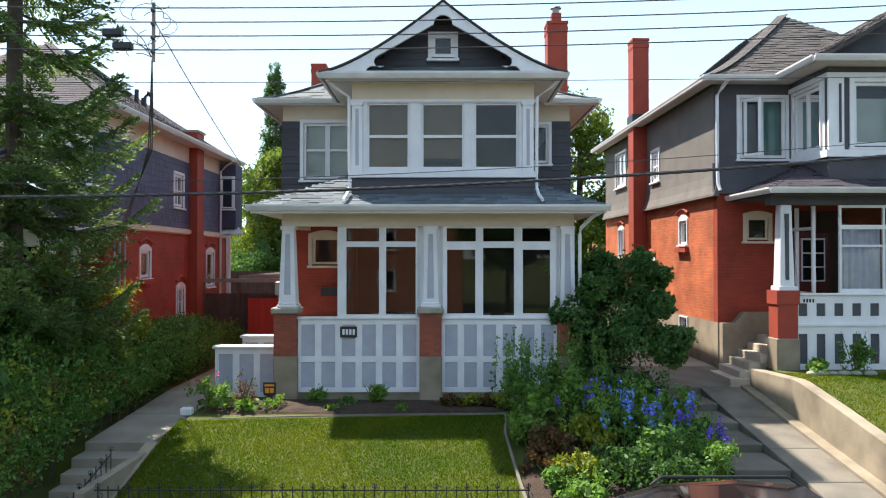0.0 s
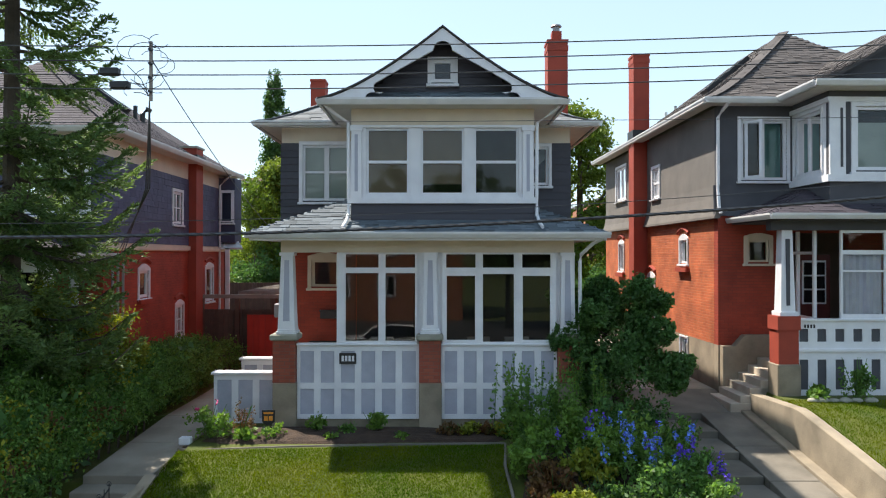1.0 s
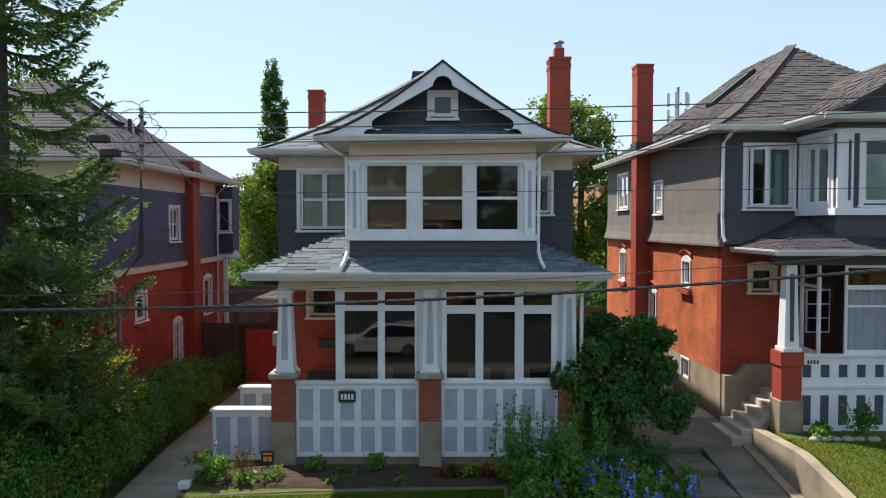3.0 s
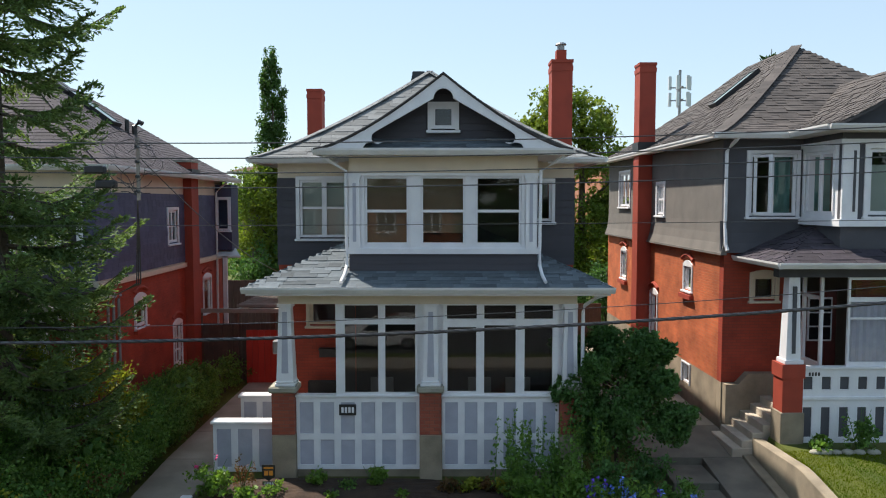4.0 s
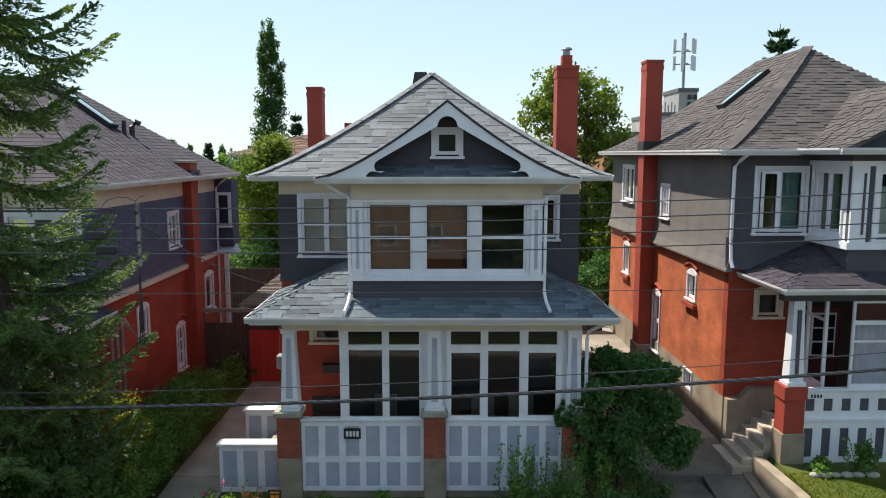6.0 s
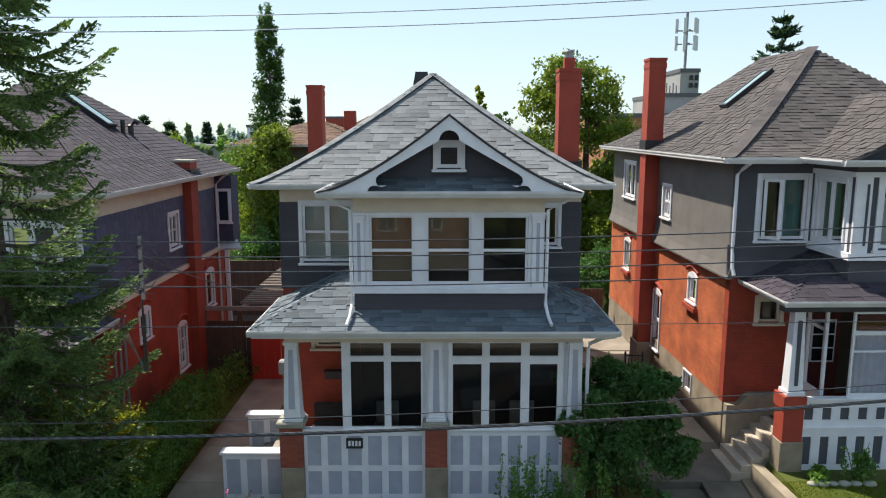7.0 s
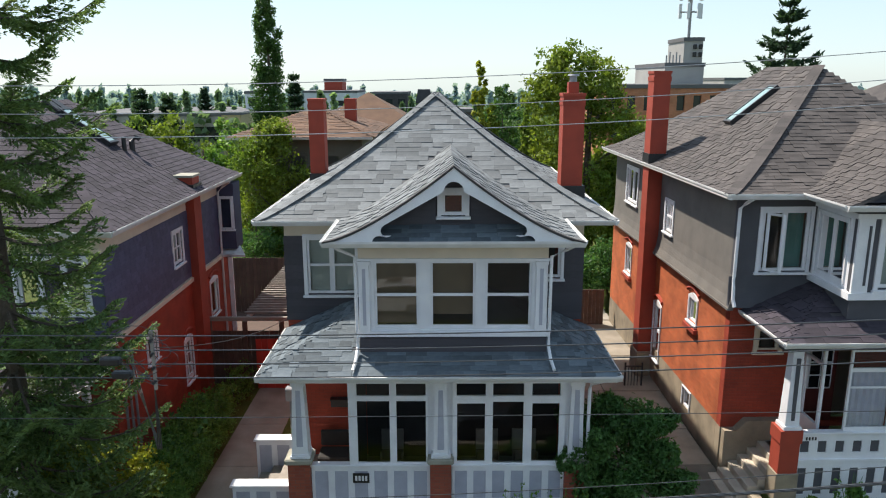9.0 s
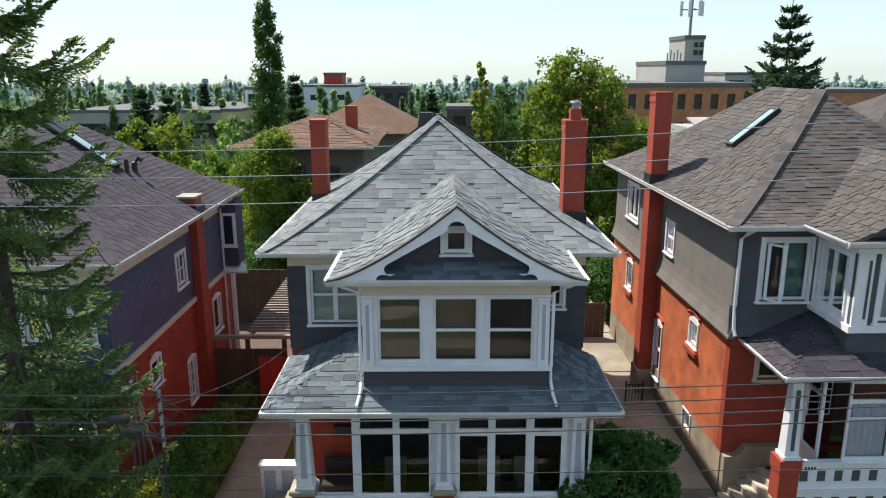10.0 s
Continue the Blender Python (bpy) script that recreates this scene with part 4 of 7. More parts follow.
ng = [Slope((8.2, 20.6), (8.2, 16.1), (10.8, 16.1), (10.8, 20.6), 7.62, 9.15, 1.3), Slope((13.4, 16.1), (13.4, 20.6), (10.8, 20.6), (10.8, 16.1), 7.62, 9.15, 1.3)]
bm = bmesh.new()
for s in ng:
    s.surface(bm, 0.06, 10)
ngr = part("gable_roof", bm, SHDARK, nb)
pieces("shingle", ng[0].tabs(0.145, 0.30, rng), SHBROWN, ngr, 200)
bm = bmesh.new()
prism(bm, [(8.4, 7.6), (13.2, 7.6), (10.8, 9.05)], lambda p: (p[0], 16.6, p[1]), lambda p: (p[0], 16.7, p[1]))
part("gable_wall", bm, SHADESLATE, nb)
part("soffit", boxes((6.35, 8.3, 17.92, 18.35, 7.5, 7.53), (8.25, 13.3, 16.15, 18.35, 7.5, 7.53), (6.35, 6.72, 18.35, 30.3, 7.5, 7.53)), SOFFIT, nb)
for p, q, o in (((6.44, 30.4, 7.62), (6.44, 17.8, 7.62), (-1, 0)), ((6.37, 17.89, 7.62), (8.22, 17.89, 7.62), (0, -1)), ((8.22, 17.85, 7.64), (8.22, 16.1, 7.64), (-1, 0)), ((8.15, 16.12, 7.64), (13.4, 16.12, 7.64), (0, -1))):
    part("gutter", gutter(bmesh.new(), p, q, o, 0.14, 0.11), GUTTER, nb, "white metal eaves gutter")
part("downspout", tube(bmesh.new(), [(6.95, 17.85, 7.5), (6.9, 18.1, 7.35), (6.85, 18.28, 7.2), (6.85, 18.28, 5.4), (6.83, 18.18, 4.95), (6.85, 18.1, 4.78)], 0.045), WHITE, nb, "white downspout")
chimney(6.68, 24.60, 0.53, 0.60, 0.2, 10.45, REDPLAIN, nb, label="tall red brick chimney built against the wall")
part("flashing", boxes((6.38, 6.98, 24.27, 24.94, 7.6, 7.92)), BLACK, nb)
part("chimney_foot", boxes((6.36, 6.87, 24.22, 24.98, -0.2, 1.25), bevel=0.02), CONC, nb, "rough concrete chimney foot")
sk = thing("skylight", "long narrow skylight with dark frame in the brown roof", "skylight")


def on_slope(s, a, t, lift=0.0):
    p = s.at(a, t)
    ex, ev = (s.at(a, 1) - s.at(a, 0)).normalized(), (s.at(min(a + 0.05, 1), t) - s.at(a - 0.05, t)).normalized()
    nn = ex.cross(ev).normalized()
    ev = nn.cross(ex)
    m = Matrix.Identity(4)
    for k, e in enumerate((ex, ev, nn)):
        for r in range(3):
            m[r][k] = e[r]
    m.translation = p + nn * lift
    return m


def skylight(s, a, t, w, h, parent):
    m = on_slope(s, a, t, 0.02)
    bm = boxes((-w / 2, w / 2, -h / 2, -h / 2 + 0.08, 0, 0.14), (-w / 2, w / 2, h / 2 - 0.08, h / 2, 0, 0.14), (-w / 2, -w / 2 + 0.08, -h / 2 + 0.08, h / 2 - 0.08, 0, 0.14), (w / 2 - 0.08, w / 2, -h / 2 + 0.08, h / 2 - 0.08, 0, 0.14))
    bm.transform(m)
    part("frame", bm, BLACK, parent)
    bm = boxes((-w / 2 + 0.07, w / 2 - 0.07, -h / 2 + 0.07, h / 2 - 0.07, 0.05, 0.12))
    bm.transform(m)
    part("pane", bm, SKYLITE, parent)


skylight(n_s[1], 0.66, 0.62, 0.55, 1.7, sk)
# porch
npr = [Slope((7.12, 15.95), (14.3, 15.95), (11.6, 18.35), (9.35, 18.35), 4.64, 5.6), Slope((7.12, 18.35), (7.12, 15.95), (9.35, 18.35), (9.35, 18.35), 4.64, 5.6)]
bm = bmesh.new()
for s in npr:
    s.surface(bm, 0.06, 4)
np_ = part("porch_roof", bm, SHDARK, nb, "low porch roof of dark weathered shingles")
pieces("shingle", [m for s in npr for m in s.tabs(0.17, 0.42, rng, lambda p: p.x > 8.76 and p.y > 16.62)], SHPURP, np_, 150)
part("gutter", gutter(bmesh.new(), (7.07, 15.96, 4.66), (14.3, 15.96, 4.66), (0, -1), 0.13, 0.10), GUTTER, nb)
part("gutter", gutter(bmesh.new(), (7.13, 18.3, 4.66), (7.13, 15.9, 4.66), (-1, 0), 0.13, 0.10), GUTTER, nb)
part("porch_beam", boxes((7.3, 14.0, 16.4, 16.65, 4.3, 4.58), (7.2, 14.0, 16.05, 18.3, 4.50, 4.54)), SHADESLATE, nb)
npier = part("pier", boxes((7.44, 7.90, 16.36, 16.80, 1.28, 2.05)), REDPLAIN, nb, "red painted brick pier on concrete")
part("foot", boxes((7.41, 7.94, 16.33, 16.83, -0.3, 1.28), bevel=0.02), CONC, npier)
part("cap", boxes((7.41, 7.93, 16.33, 16.83, 2.05, 2.36)), REDPLAIN, npier)
ncol = part("column", frustum(bmesh.new(), 7.68, 16.56, 2.42, 4.3, 0.33, 0.24), WHITE, nb, "white tapered porch column")
part("base", boxes((7.48, 7.90, 16.36, 16.78, 2.36, 2.46), bevel=0.01), WHITE, ncol)
part("inset", boxes((7.64, 7.72, 16.385, 16.46, 2.6, 4.1)), SHADESLATE, ncol)
NPR = Face("front", 16.42)
parapet(NPR, 7.84, 14.0, 1.50, 2.25, 15, (1,), nb, WHITE, SHADESLATE, label="white parapet with charcoal slots", stile=0.205, foot=0.28, head=0.18)
parapet(NPR, 7.84, 14.0, 0.50, 1.50, 15, (1,), nb, WHITE, SHADESLATE, cap=False, stile=0.205, foot=0.2, head=0.12)
part("mid_rail", boxes((7.84, 14.0, 16.38, 16.42, 1.56, 1.62)), WHITE, nb)
part("parapet_back", boxes((7.84, 14.0, 16.485, 16.6, 0.3, 2.2)), SHADESLATE, nb)
part("number_bar", boxes(*[(8.05 + 0.07 * i, 8.09 + 0.07 * i, 16.412, 16.42, 2.09, 2.17) for i in range(4)]), BLACK, nb)
part("porch_floor", boxes((7.95, 14.0, 16.6, 18.34, 1.05, 1.2)), GREYWOOD, nb)
ww = [(8.95 + 1.0 * i, 9.9 + 1.0 * i) for i in range(5)]
window(NPR, 8.90, 13.9, 2.3, 4.3, nb, [(a, b, 3.85, 4.24) for a, b in ww] + [(a, b, 2.4, 3.75) for a, b in ww], 0.0, sill=False, inset=0.05, muntins=[(a, b, 3.35, 3.4) for a, b in ww])
for a, b in ww:
    bm = bmesh.new()
    k = 18
    top = [(a + (b - a) * i / k, 16.545 + 0.025 * math.sin(i * 2.1)) for i in range(k + 1)]
    for (x0, y0), (x1, y1) in zip(top, top[1:]):
        bm.faces.new([bm.verts.new(q) for q in ((x0, y0, 2.3), (x1, y1, 2.3), (x1, y1, 3.8), (x0, y0, 3.8))])
    part("lace_curtain", bm, LACE, nb, "white lace curtain")
nd = part("front_door", boxes((8.9, 9.75, 18.40, 18.46, 1.25, 3.75)), MAROON, nb, "maroon panelled door with glazed upper half")
part("door_window", boxes((9.02, 9.63, 18.37, 18.40, 2.5, 3.6)), WHITE, nd)
for i in range(2):
    for j in range(3):
        part("door_light", boxes((9.06 + 0.28 * i, 9.31 + 0.28 * i, 18.36, 18.368, 2.54 + 0.35 * j, 2.85 + 0.35 * j)), CARGLASS, nd)
for i in range(5):
    part("step", boxes((6.78 + 0.24 * i, 8.4, 16.86, 18.1, -0.4, 0.48 + 0.18 * i), bevel=0.012), SUNCONC, nb, "concrete entrance step in a sunlit pale tone")
part("step_landing", boxes((6.55, 7.1, 16.84, 18.15, -0.4, 0.31), bevel=0.015), SUNCONC, nb)
bm = bmesh.new()
prism(bm, [(6.9, 0.2), (6.9, 1.47), (7.2, 1.47), (7.45, 1.74), (8.4, 1.74), (8.4, 0.2)], lambda p: (p[0], 18.12, p[1]), lambda p: (p[0], 18.36, p[1]))
part("wing_wall", bm, CONC, nb, "rough concrete wing wall behind the steps")
part("entry_screen", boxes((8.45, 8.52, 16.75, 18.3, 1.2, 2.3), (8.45, 8.52, 16.75, 16.82, 2.3, 4.3), (8.45, 8.52, 17.5, 17.58, 2.3, 4.3), (8.45, 8.52, 16.82, 18.3, 3.75, 3.82)), WHITE, nb, "white glazed entry screen")

# the house stands a little askew to its neighbour
for ob in (nb, sk):
    ob.matrix_basis = Matrix.Translation((6.87, 18.35, 0)) @ Matrix.Rotation(radians(1.0), 4, "Z") @ Matrix.Translation((-6.80, -18.35, 0))

# ---- house with indigo shingles ----
lh = thing("house", "two-storey house of red brick and indigo wall shingles with mauve-grey roof", "house")
WR, WF = Face("right", -8.35), Face("front", 17.9)
lw = [(22.5, 23.25, 4.72, 5.72)]
lb = [(20.0, 20.65, 2.55, 3.3), (22.75, 23.4, 0.8, 2.15), (25.6, 26.4, 2.1, 3.3)]
wall("brick_wall", WR, 17.9, 28.0, -0.6, 3.85, lb, REDBRICK, lh, 0.25, label="red painted brick side wall")
wall("brick_wall", WF, -15.6, -8.6, -0.6, 3.85, [], REDBRICK, lh, 0.25)
wall("belt", WR, 17.85, 28.0, 3.85, 4.05, [], CREAM, lh, 0.2, label="cream belt course")
part("belt_cap", boxes((-8.35, -8.27, 17.8, 28.0, 3.88, 4.02), (-15.6, -8.27, 17.82, 17.9, 3.88, 4.02)), CREAM, lh)
wall("upper_wall", WR, 17.9, 28.0, 4.05, 6.2, lw, NAVYW, lh, 0.2)
wall("upper_wall", WF, -15.6, -8.55, 3.85, 6.2, [(-10.4, -8.75, 4.75, 6.05)], NAVYW, lh, 0.2)
wall("frieze", WR, 17.9, 28.0, 6.2, 6.75, [], CREAM, lh, 0.2)
wall("frieze", WF, -15.6, -8.55, 6.2, 6.75, [], CREAM, lh, 0.2)
wall("back_wall", Face("back", 28.0), -15.6, -8.35, -0.6, 6.75, [], NAVYW, lh, 0.2)


def wall_shingles(face, u0, u1, v0, v1, holes, course, wide):
    out = []
    n = round((v1 - v0) / course)
    h = (v1 - v0) / n
    for i in range(n):
        u = u0 - rng.random() * wide
        while u < u1:
            e = u + wide * rng.uniform(0.7, 1.3)
            a, b = max(u, u0), min(e, u1)
            u = e
            c, z = (a + b) / 2, v0 + (i + 0.5) * h
            if b - a < 0.03 or any(q[0] < c < q[1] and q[2] < z < q[3] for q in holes):
                continue
            out.append(slab(face, a + 0.004, b - 0.004, v0 + i * h - rng.uniform(0, 0.008), v0 + (i + 1) * h, 0.016))
    return out


pieces("wall_shingle", wall_shingles(WR, 17.88, 28.0, 4.06, 6.2, [(22.4, 23.35, 4.65, 5.82)], 0.18, 0.30), NAVY, lh, 300)
pieces("wall_shingle", wall_shingles(WF, -15.6, -8.35, 4.06, 6.2, [(-10.5, -8.65, 4.65, 6.15)], 0.18, 0.30), NAVY, lh, 0)
window(WR, *lw[0], lh, [(22.58, 22.85, 4.8, 5.64), (22.91, 23.17, 4.8, 5.64)], 0.09, muntins=[(22.58, 23.17, 5.2, 5.24)], back=PALEBLIND)
window(WR, *lb[0], lh, [(20.08, 20.57, 2.63, 3.22)], 0.07, arch=0.12)
window(WR, *lb[1], lh, [(22.83, 23.32, 0.95, 2.07)], 0.06, arch=0.12, muntins=[(23.05, 23.09, 0.95, 2.07), (22.83, 23.32, 1.3, 1.34), (22.83, 23.32, 1.68, 1.72)])
window(WR, *lb[2], lh, [(25.68, 26.32, 2.18, 3.22)], 0.06, arch=0.12)
window(WF, -10.4, -8.75, 4.75, 6.05, lh, [(-10.32, -9.95, 4.85, 5.97), (-9.8, -9.35, 4.85, 5.97), (-9.2, -8.83, 4.85, 5.97)], 0.1)
for a, b, z in ((19.9, 20.75, 3.52), (22.65, 23.5, 2.38), (25.5, 26.5, 3.52)):
    ar = [WR.p(a + (b - a) * i / 8, 0.02, z + 0.12 * math.sin(math.pi * i / 8)) for i in range(9)]
    part("brick_arch", tube(bmesh.new(), ar, 0.05, 6), REDPLAIN, lh, "raised brick arch over a window")
part("brick_sill", boxes((-8.4, -8.24, 19.9, 20.75, 2.38, 2.5)), REDPLAIN, lh)
lc = part("chimney", boxes((-8.62, -8.08, 23.85, 24.5, -0.5, 7.24)), REDPLAIN, lh, "red brick chimney stack rising through the eave")
part("cap", boxes((-8.66, -8.04, 23.8, 24.55, 7.24, 7.31)), STONE, lc)
part("flashing", boxes((-8.70, -8.02, 23.75, 24.56, 6.75, 7.02)), BLACK, lh)
l_s = [Slope((-16.1, 17.45), (-7.85, 17.45), (-12.0, 22.0), (-12.0, 22.0), 6.82, 9.62, 1.1), Slope((-7.85, 17.45), (-7.85, 28.5), (-12.0, 24.5), (-12.0, 22.0), 6.82, 9.62, 1.1),
       Slope((-16.1, 28.5), (-16.1, 17.45), (-12.0, 22.0), (-12.0, 24.5), 6.82, 9.62, 1.1), Slope((-7.85, 28.5), (-16.1, 28.5), (-12.0, 24.5), (-12.0, 24.5), 6.82, 9.62, 1.1)]
bm = bmesh.new()
for s in l_s:
    s.surface(bm)
lroof = part("roof", bm, SHDARK, lh, "hipped roof of mauve-grey shingles")
pieces("shingle", l_s[1].tabs(0.19, 0.34, rng, ragged=False), SHPURP, lroof, 300)
pieces("shingle", l_s[0].tabs(0.19, 0.34, rng, ragged=False) + l_s[1].edge(0, rng), SHPURP, lroof, 0)
part("soffit", boxes((-8.35, -7.9, 17.5, 28.4, 6.72, 6.75), (-16.0, -8.35, 17.5, 17.9, 6.72, 6.75)), SOFFIT, lh)
part("gutter", gutter(bmesh.new(), (-7.87, 17.4, 6.84), (-7.87, 28.5, 6.84), (1, 0), 0.14, 0.11), GUTTER, lh, "white metal eaves gutter")
part("gutter", gutter(bmesh.new(), (-16.1, 17.47, 6.84), (-7.8, 17.47, 6.84), (0, -1), 0.14, 0.11), GUTTER, lh)
part("downspout", tube(bmesh.new(), [(-7.8, 26.9, 6.7), (-8.1, 27.0, 6.5), (-8.28, 27.0, 6.3), (-8.28, 27.0, 0.0)], 0.04), GUTTER, lh)
part("rear_oriel", boxes((-8.35, -7.75, 27.1, 27.95, 4.2, 6.6)), NAVYW, lh, "small indigo oriel with a white window")
window(Face("front", 27.1), -8.28, -7.82, 4.95, 6.1, lh, [(-8.22, -7.88, 5.0, 6.05)], 0.05, inset=-0.03)
part("oriel_roof", Slope((-8.35, 26.9), (-7.4, 26.9), (-7.7, 27.4), (-8.35, 27.4), 4.0, 4.25).surface(bmesh.new(), 0.06, 2), GUTTER, lh)
part("rear_post", boxes((-8.05, -7.9, 26.9, 27.0, 0.0, 4.0)), WHITE, lh)
lsk = thing("skylight", "long skylight with lifted teal glass in the mauve roof", "skylight")
skylight(l_s[1], 0.73, 0.50, 0.62, 1.75, lsk)
for t, s in ((0.40, 0.93), (0.52, 0.95)):
    v = thing("roof_vent", "small low roof vent near the ridge", "vent", "roof vents")
    bm = boxes((-0.17, 0.17, -0.3, 0.3, 0, 0.14), bevel=0.03)
    bm.transform(on_slope(l_s[1], s, t))
    part("hood", bm, BLACK, v)
pt = l_s[1].at(0.5, 0.55)
vp = thing("vent_pipe", "black plumbing vent pipe with a turned cowl", "vent")
part("pipe", tube(bmesh.new(), [pt - Vector((0, 0, 0.1)), pt + Vector((0, 0, 0.42))], 0.07), BLACK, vp)
part("cowl", tube(bmesh.new(), [pt + Vector((0.05, 0.45, -0.1)), pt + Vector((0.05, 0.45, 0.25)), pt + Vector((0.2, 0.45, 0.4)), pt + Vector((0.3, 0.45, 0.33))], 0.09), BLACK, vp)
# porch
lpr = [Slope((-15.6, 15.4), (-8.0, 15.4), (-10.5, 17.9), (-13.0, 17.9), 3.75, 4.7), Slope((-8.0, 15.4), (-8.0, 17.9), (-10.5, 17.9), (-10.5, 17.9), 3.75, 4.7)]
bm = bmesh.new()
for s in lpr:
    s.surface(bm, 0.06, 4)
lp_ = part("porch_roof", bm, SHDARK, lh, "dark blue-grey porch roof")
pieces("shingle", [m for s in lpr for m in s.tabs(0.17, 0.4, rng)], SHPURP, lp_, 100)
part("gutter", gutter(bmesh.new(), (-8.02, 15.35, 3.78), (-8.02, 17.9, 3.78), (1, 0), 0.13, 0.1), GUTTER, lh)
part("gutter", gutter(bmesh.new(), (-15.6, 15.42, 3.78), (-7.95, 15.42, 3.78), (0, -1), 0.13, 0.1), GUTTER, lh)
part("porch_wall", boxes((-15.0, -8.55, 15.95, 16.1, -0.5, 1.5), (-8.7, -8.55, 16.1, 17.9, -0.5, 1.5), (-15.0, -8.5, 15.9, 16.15, 3.35, 3.72), (-8.72, -8.5, 16.15, 17.9, 3.35, 3.72)), WHITE, lh, "white porch wall and beam")
for x in (-8.75, -9.9, -11.2, -12.6):
    part("porch_post", boxes((x, x + 0.16, 15.95, 16.1, 1.5, 3.35)), WHITE, lh)
part("porch_post", boxes((-8.72, -8.56, 17.0, 17.14, 1.5, 3.35)), WHITE, lh)
# Near-black glossy sheet added behind the posts for the shade inside the porch.
part("porch_shade_sheet", boxes((-15.0, -8.9, 16.6, 16.65, 1.4, 3.4)), CARGLASS, lh)


# ---- ground ----
def path_z(y):
    return 0.1 + 0.16 * min(max(y - 16.8, 0.0), 1.6) - 0.135 * min(max(16.8 - y, 0.0), 6.4)


def smooth(a, b, v):
    t = min(max((v - a) / (b - a), 0.0), 1.0)
    return t * t * (3 - 2 * t)


def ground_z(x, y):
    if y < 9.3:
        return -1.32
    if y < 10.35:
        return -1.17
    if y > 40:
        return -0.15 - 9.5 * smooth(60, 420, y) - 0.0187 * max(y - 420, 0)
    if x < -5.0 and y < 17:
        return -0.35 if y > 13.0 else -0.9
    if 4.8 < x < 7.3 and y < 18.2:
        return path_z(y) - 0.3
    if x >= 7.3:
        return 0.57 - 0.185 * max(14.7 - y, 0.0)
    return -0.02 - 0.68 * smooth(14.6, 10.4, y)


def grid(a, b, n):
    return [a + (b - a) * i / n for i in range(n + 1)]


gx = [-4000, -1200, -400, -150, -60, -30] + grid(-20, 20, 160) + [30, 60, 150, 400, 1200, 4000]
gy = [-4000, -900, -200, -60, -30] + grid(-20, 9.2, 20) + grid(9.25, 20, 86) + [22, 25, 30, 36, 42, 50, 60, 80, 110, 150, 200, 300, 420, 600, 900, 1400, 2000, 3000, 4600]
vs = [(x, y, ground_z(x, y)) for y in gy for x in gx]
fs = [(j * len(gx) + i, j * len(gx) + i + 1, (j + 1) * len(gx) + i + 1, (j + 1) * len(gx) + i) for j in range(len(gy) - 1) for i in range(len(gx) - 1)]
tagged(raw("ground", vs, fs, LAWN), "grassy ground sloping down to the street", "ground", kind="structure")
tagged(part("road", boxes((-200, 200, 0.5, 9.3, -1.6, -1.30)), ASPH, None), "grey asphalt street", "road", kind="structure")
tagged(part("pavement", boxes((-200, 200, -1.6, 0.5, -1.6, -1.16)), PAVE, None), "concrete pavement across the street", "pavement", kind="structure")
tagged(part("parking_court", boxes((-60, 60, -23.9, -3.2, -1.6, -1.30)), ASPH, None), "asphalt parking court across the street", "pavement", kind="structure")
tagged(part("pavement", boxes((-200, 200, 9.3, 10.35, -1.6, -1.14)), PAVE, None), "concrete street pavement with kerb", "pavement", kind="structure")

# path with steps beside the hedge
lpath = tagged(new("pavement"), "narrow concrete garden path with steps beside the hedge", "path", kind="structure")
def lane_z(y):
    return -0.22 + 0.22 * min(max((y - 13.1) / 4.0, 0.0), 1.0)


for y0, y1 in ((13.1, 15.0), (15.02, 17.0), (17.02, 19.0), (19.02, 21.5), (21.52, 24.2)):
    bm = bmesh.new()
    prism(bm, [(y0, lane_z(y0)), (y1, lane_z(y1)), (y1, -0.6), (y0, -0.6)], lambda p: (-6.45, p[0], p[1]), lambda p: (-5.22 if p[0] < 16.5 else -5.0, p[0], p[1]))
    bmesh.ops.bevel(bm, geom=bm.edges[:], offset=0.012, segments=1, affect="EDGES")
    part("slab", bm, PAVE, lpath)
for i in range(4):
    part("step", boxes((-6.45, -5.35, 12.62 - 0.36 * i, 13.1 - 0.36 * i, -1.2, -0.37 - 0.17 * i), bevel=0.015), PAVE, lpath)
for x0, x1, y0, y1 in ((-8.3, -4.1, 24.7, 28.3), (-13.0, -4.1, 28.32, 33.0)):
    part("deck", boxes((x0, x1, y0, y1, -0.4, 0.0), bevel=0.01), WOOD, lpath, "dark brown boarded deck")
part("landing", boxes((-4.95, -3.6, 16.5, 18.3, -0.3, 0.0)), PAVE, lpath)
part("edging", boxes((-5.32, -5.18, 10.5, 13.1, -1.0, -0.28), bevel=0.02), CONC, lpath)
bm = bmesh.new()
prism(bm, [(13.1, -0.2), (10.5, -0.85), (10.5, -1.2), (13.1, -0.6)], lambda p: (-5.34, p[0], p[1]), lambda p: (-5.12, p[0], p[1]))
part("edging", bm, CONC, lpath)

# ramp, steps and wall
rpath = tagged(new("pavement"), "concrete passage with a ramp and long shallow steps", "path", kind="structure")
for x0, x1 in ((3.3, 5.0), (5.02, 6.85)):
    for y0, y1 in ((18.42, 20.4), (20.42, 23.0), (23.02, 26.0), (26.02, 30.0), (30.02, 35.0)):
        part("slab", boxes((x0, x1, y0, y1, -0.2, 0.35 + 0.006 * (y1 - 18)), bevel=0.01), PAVE, rpath)


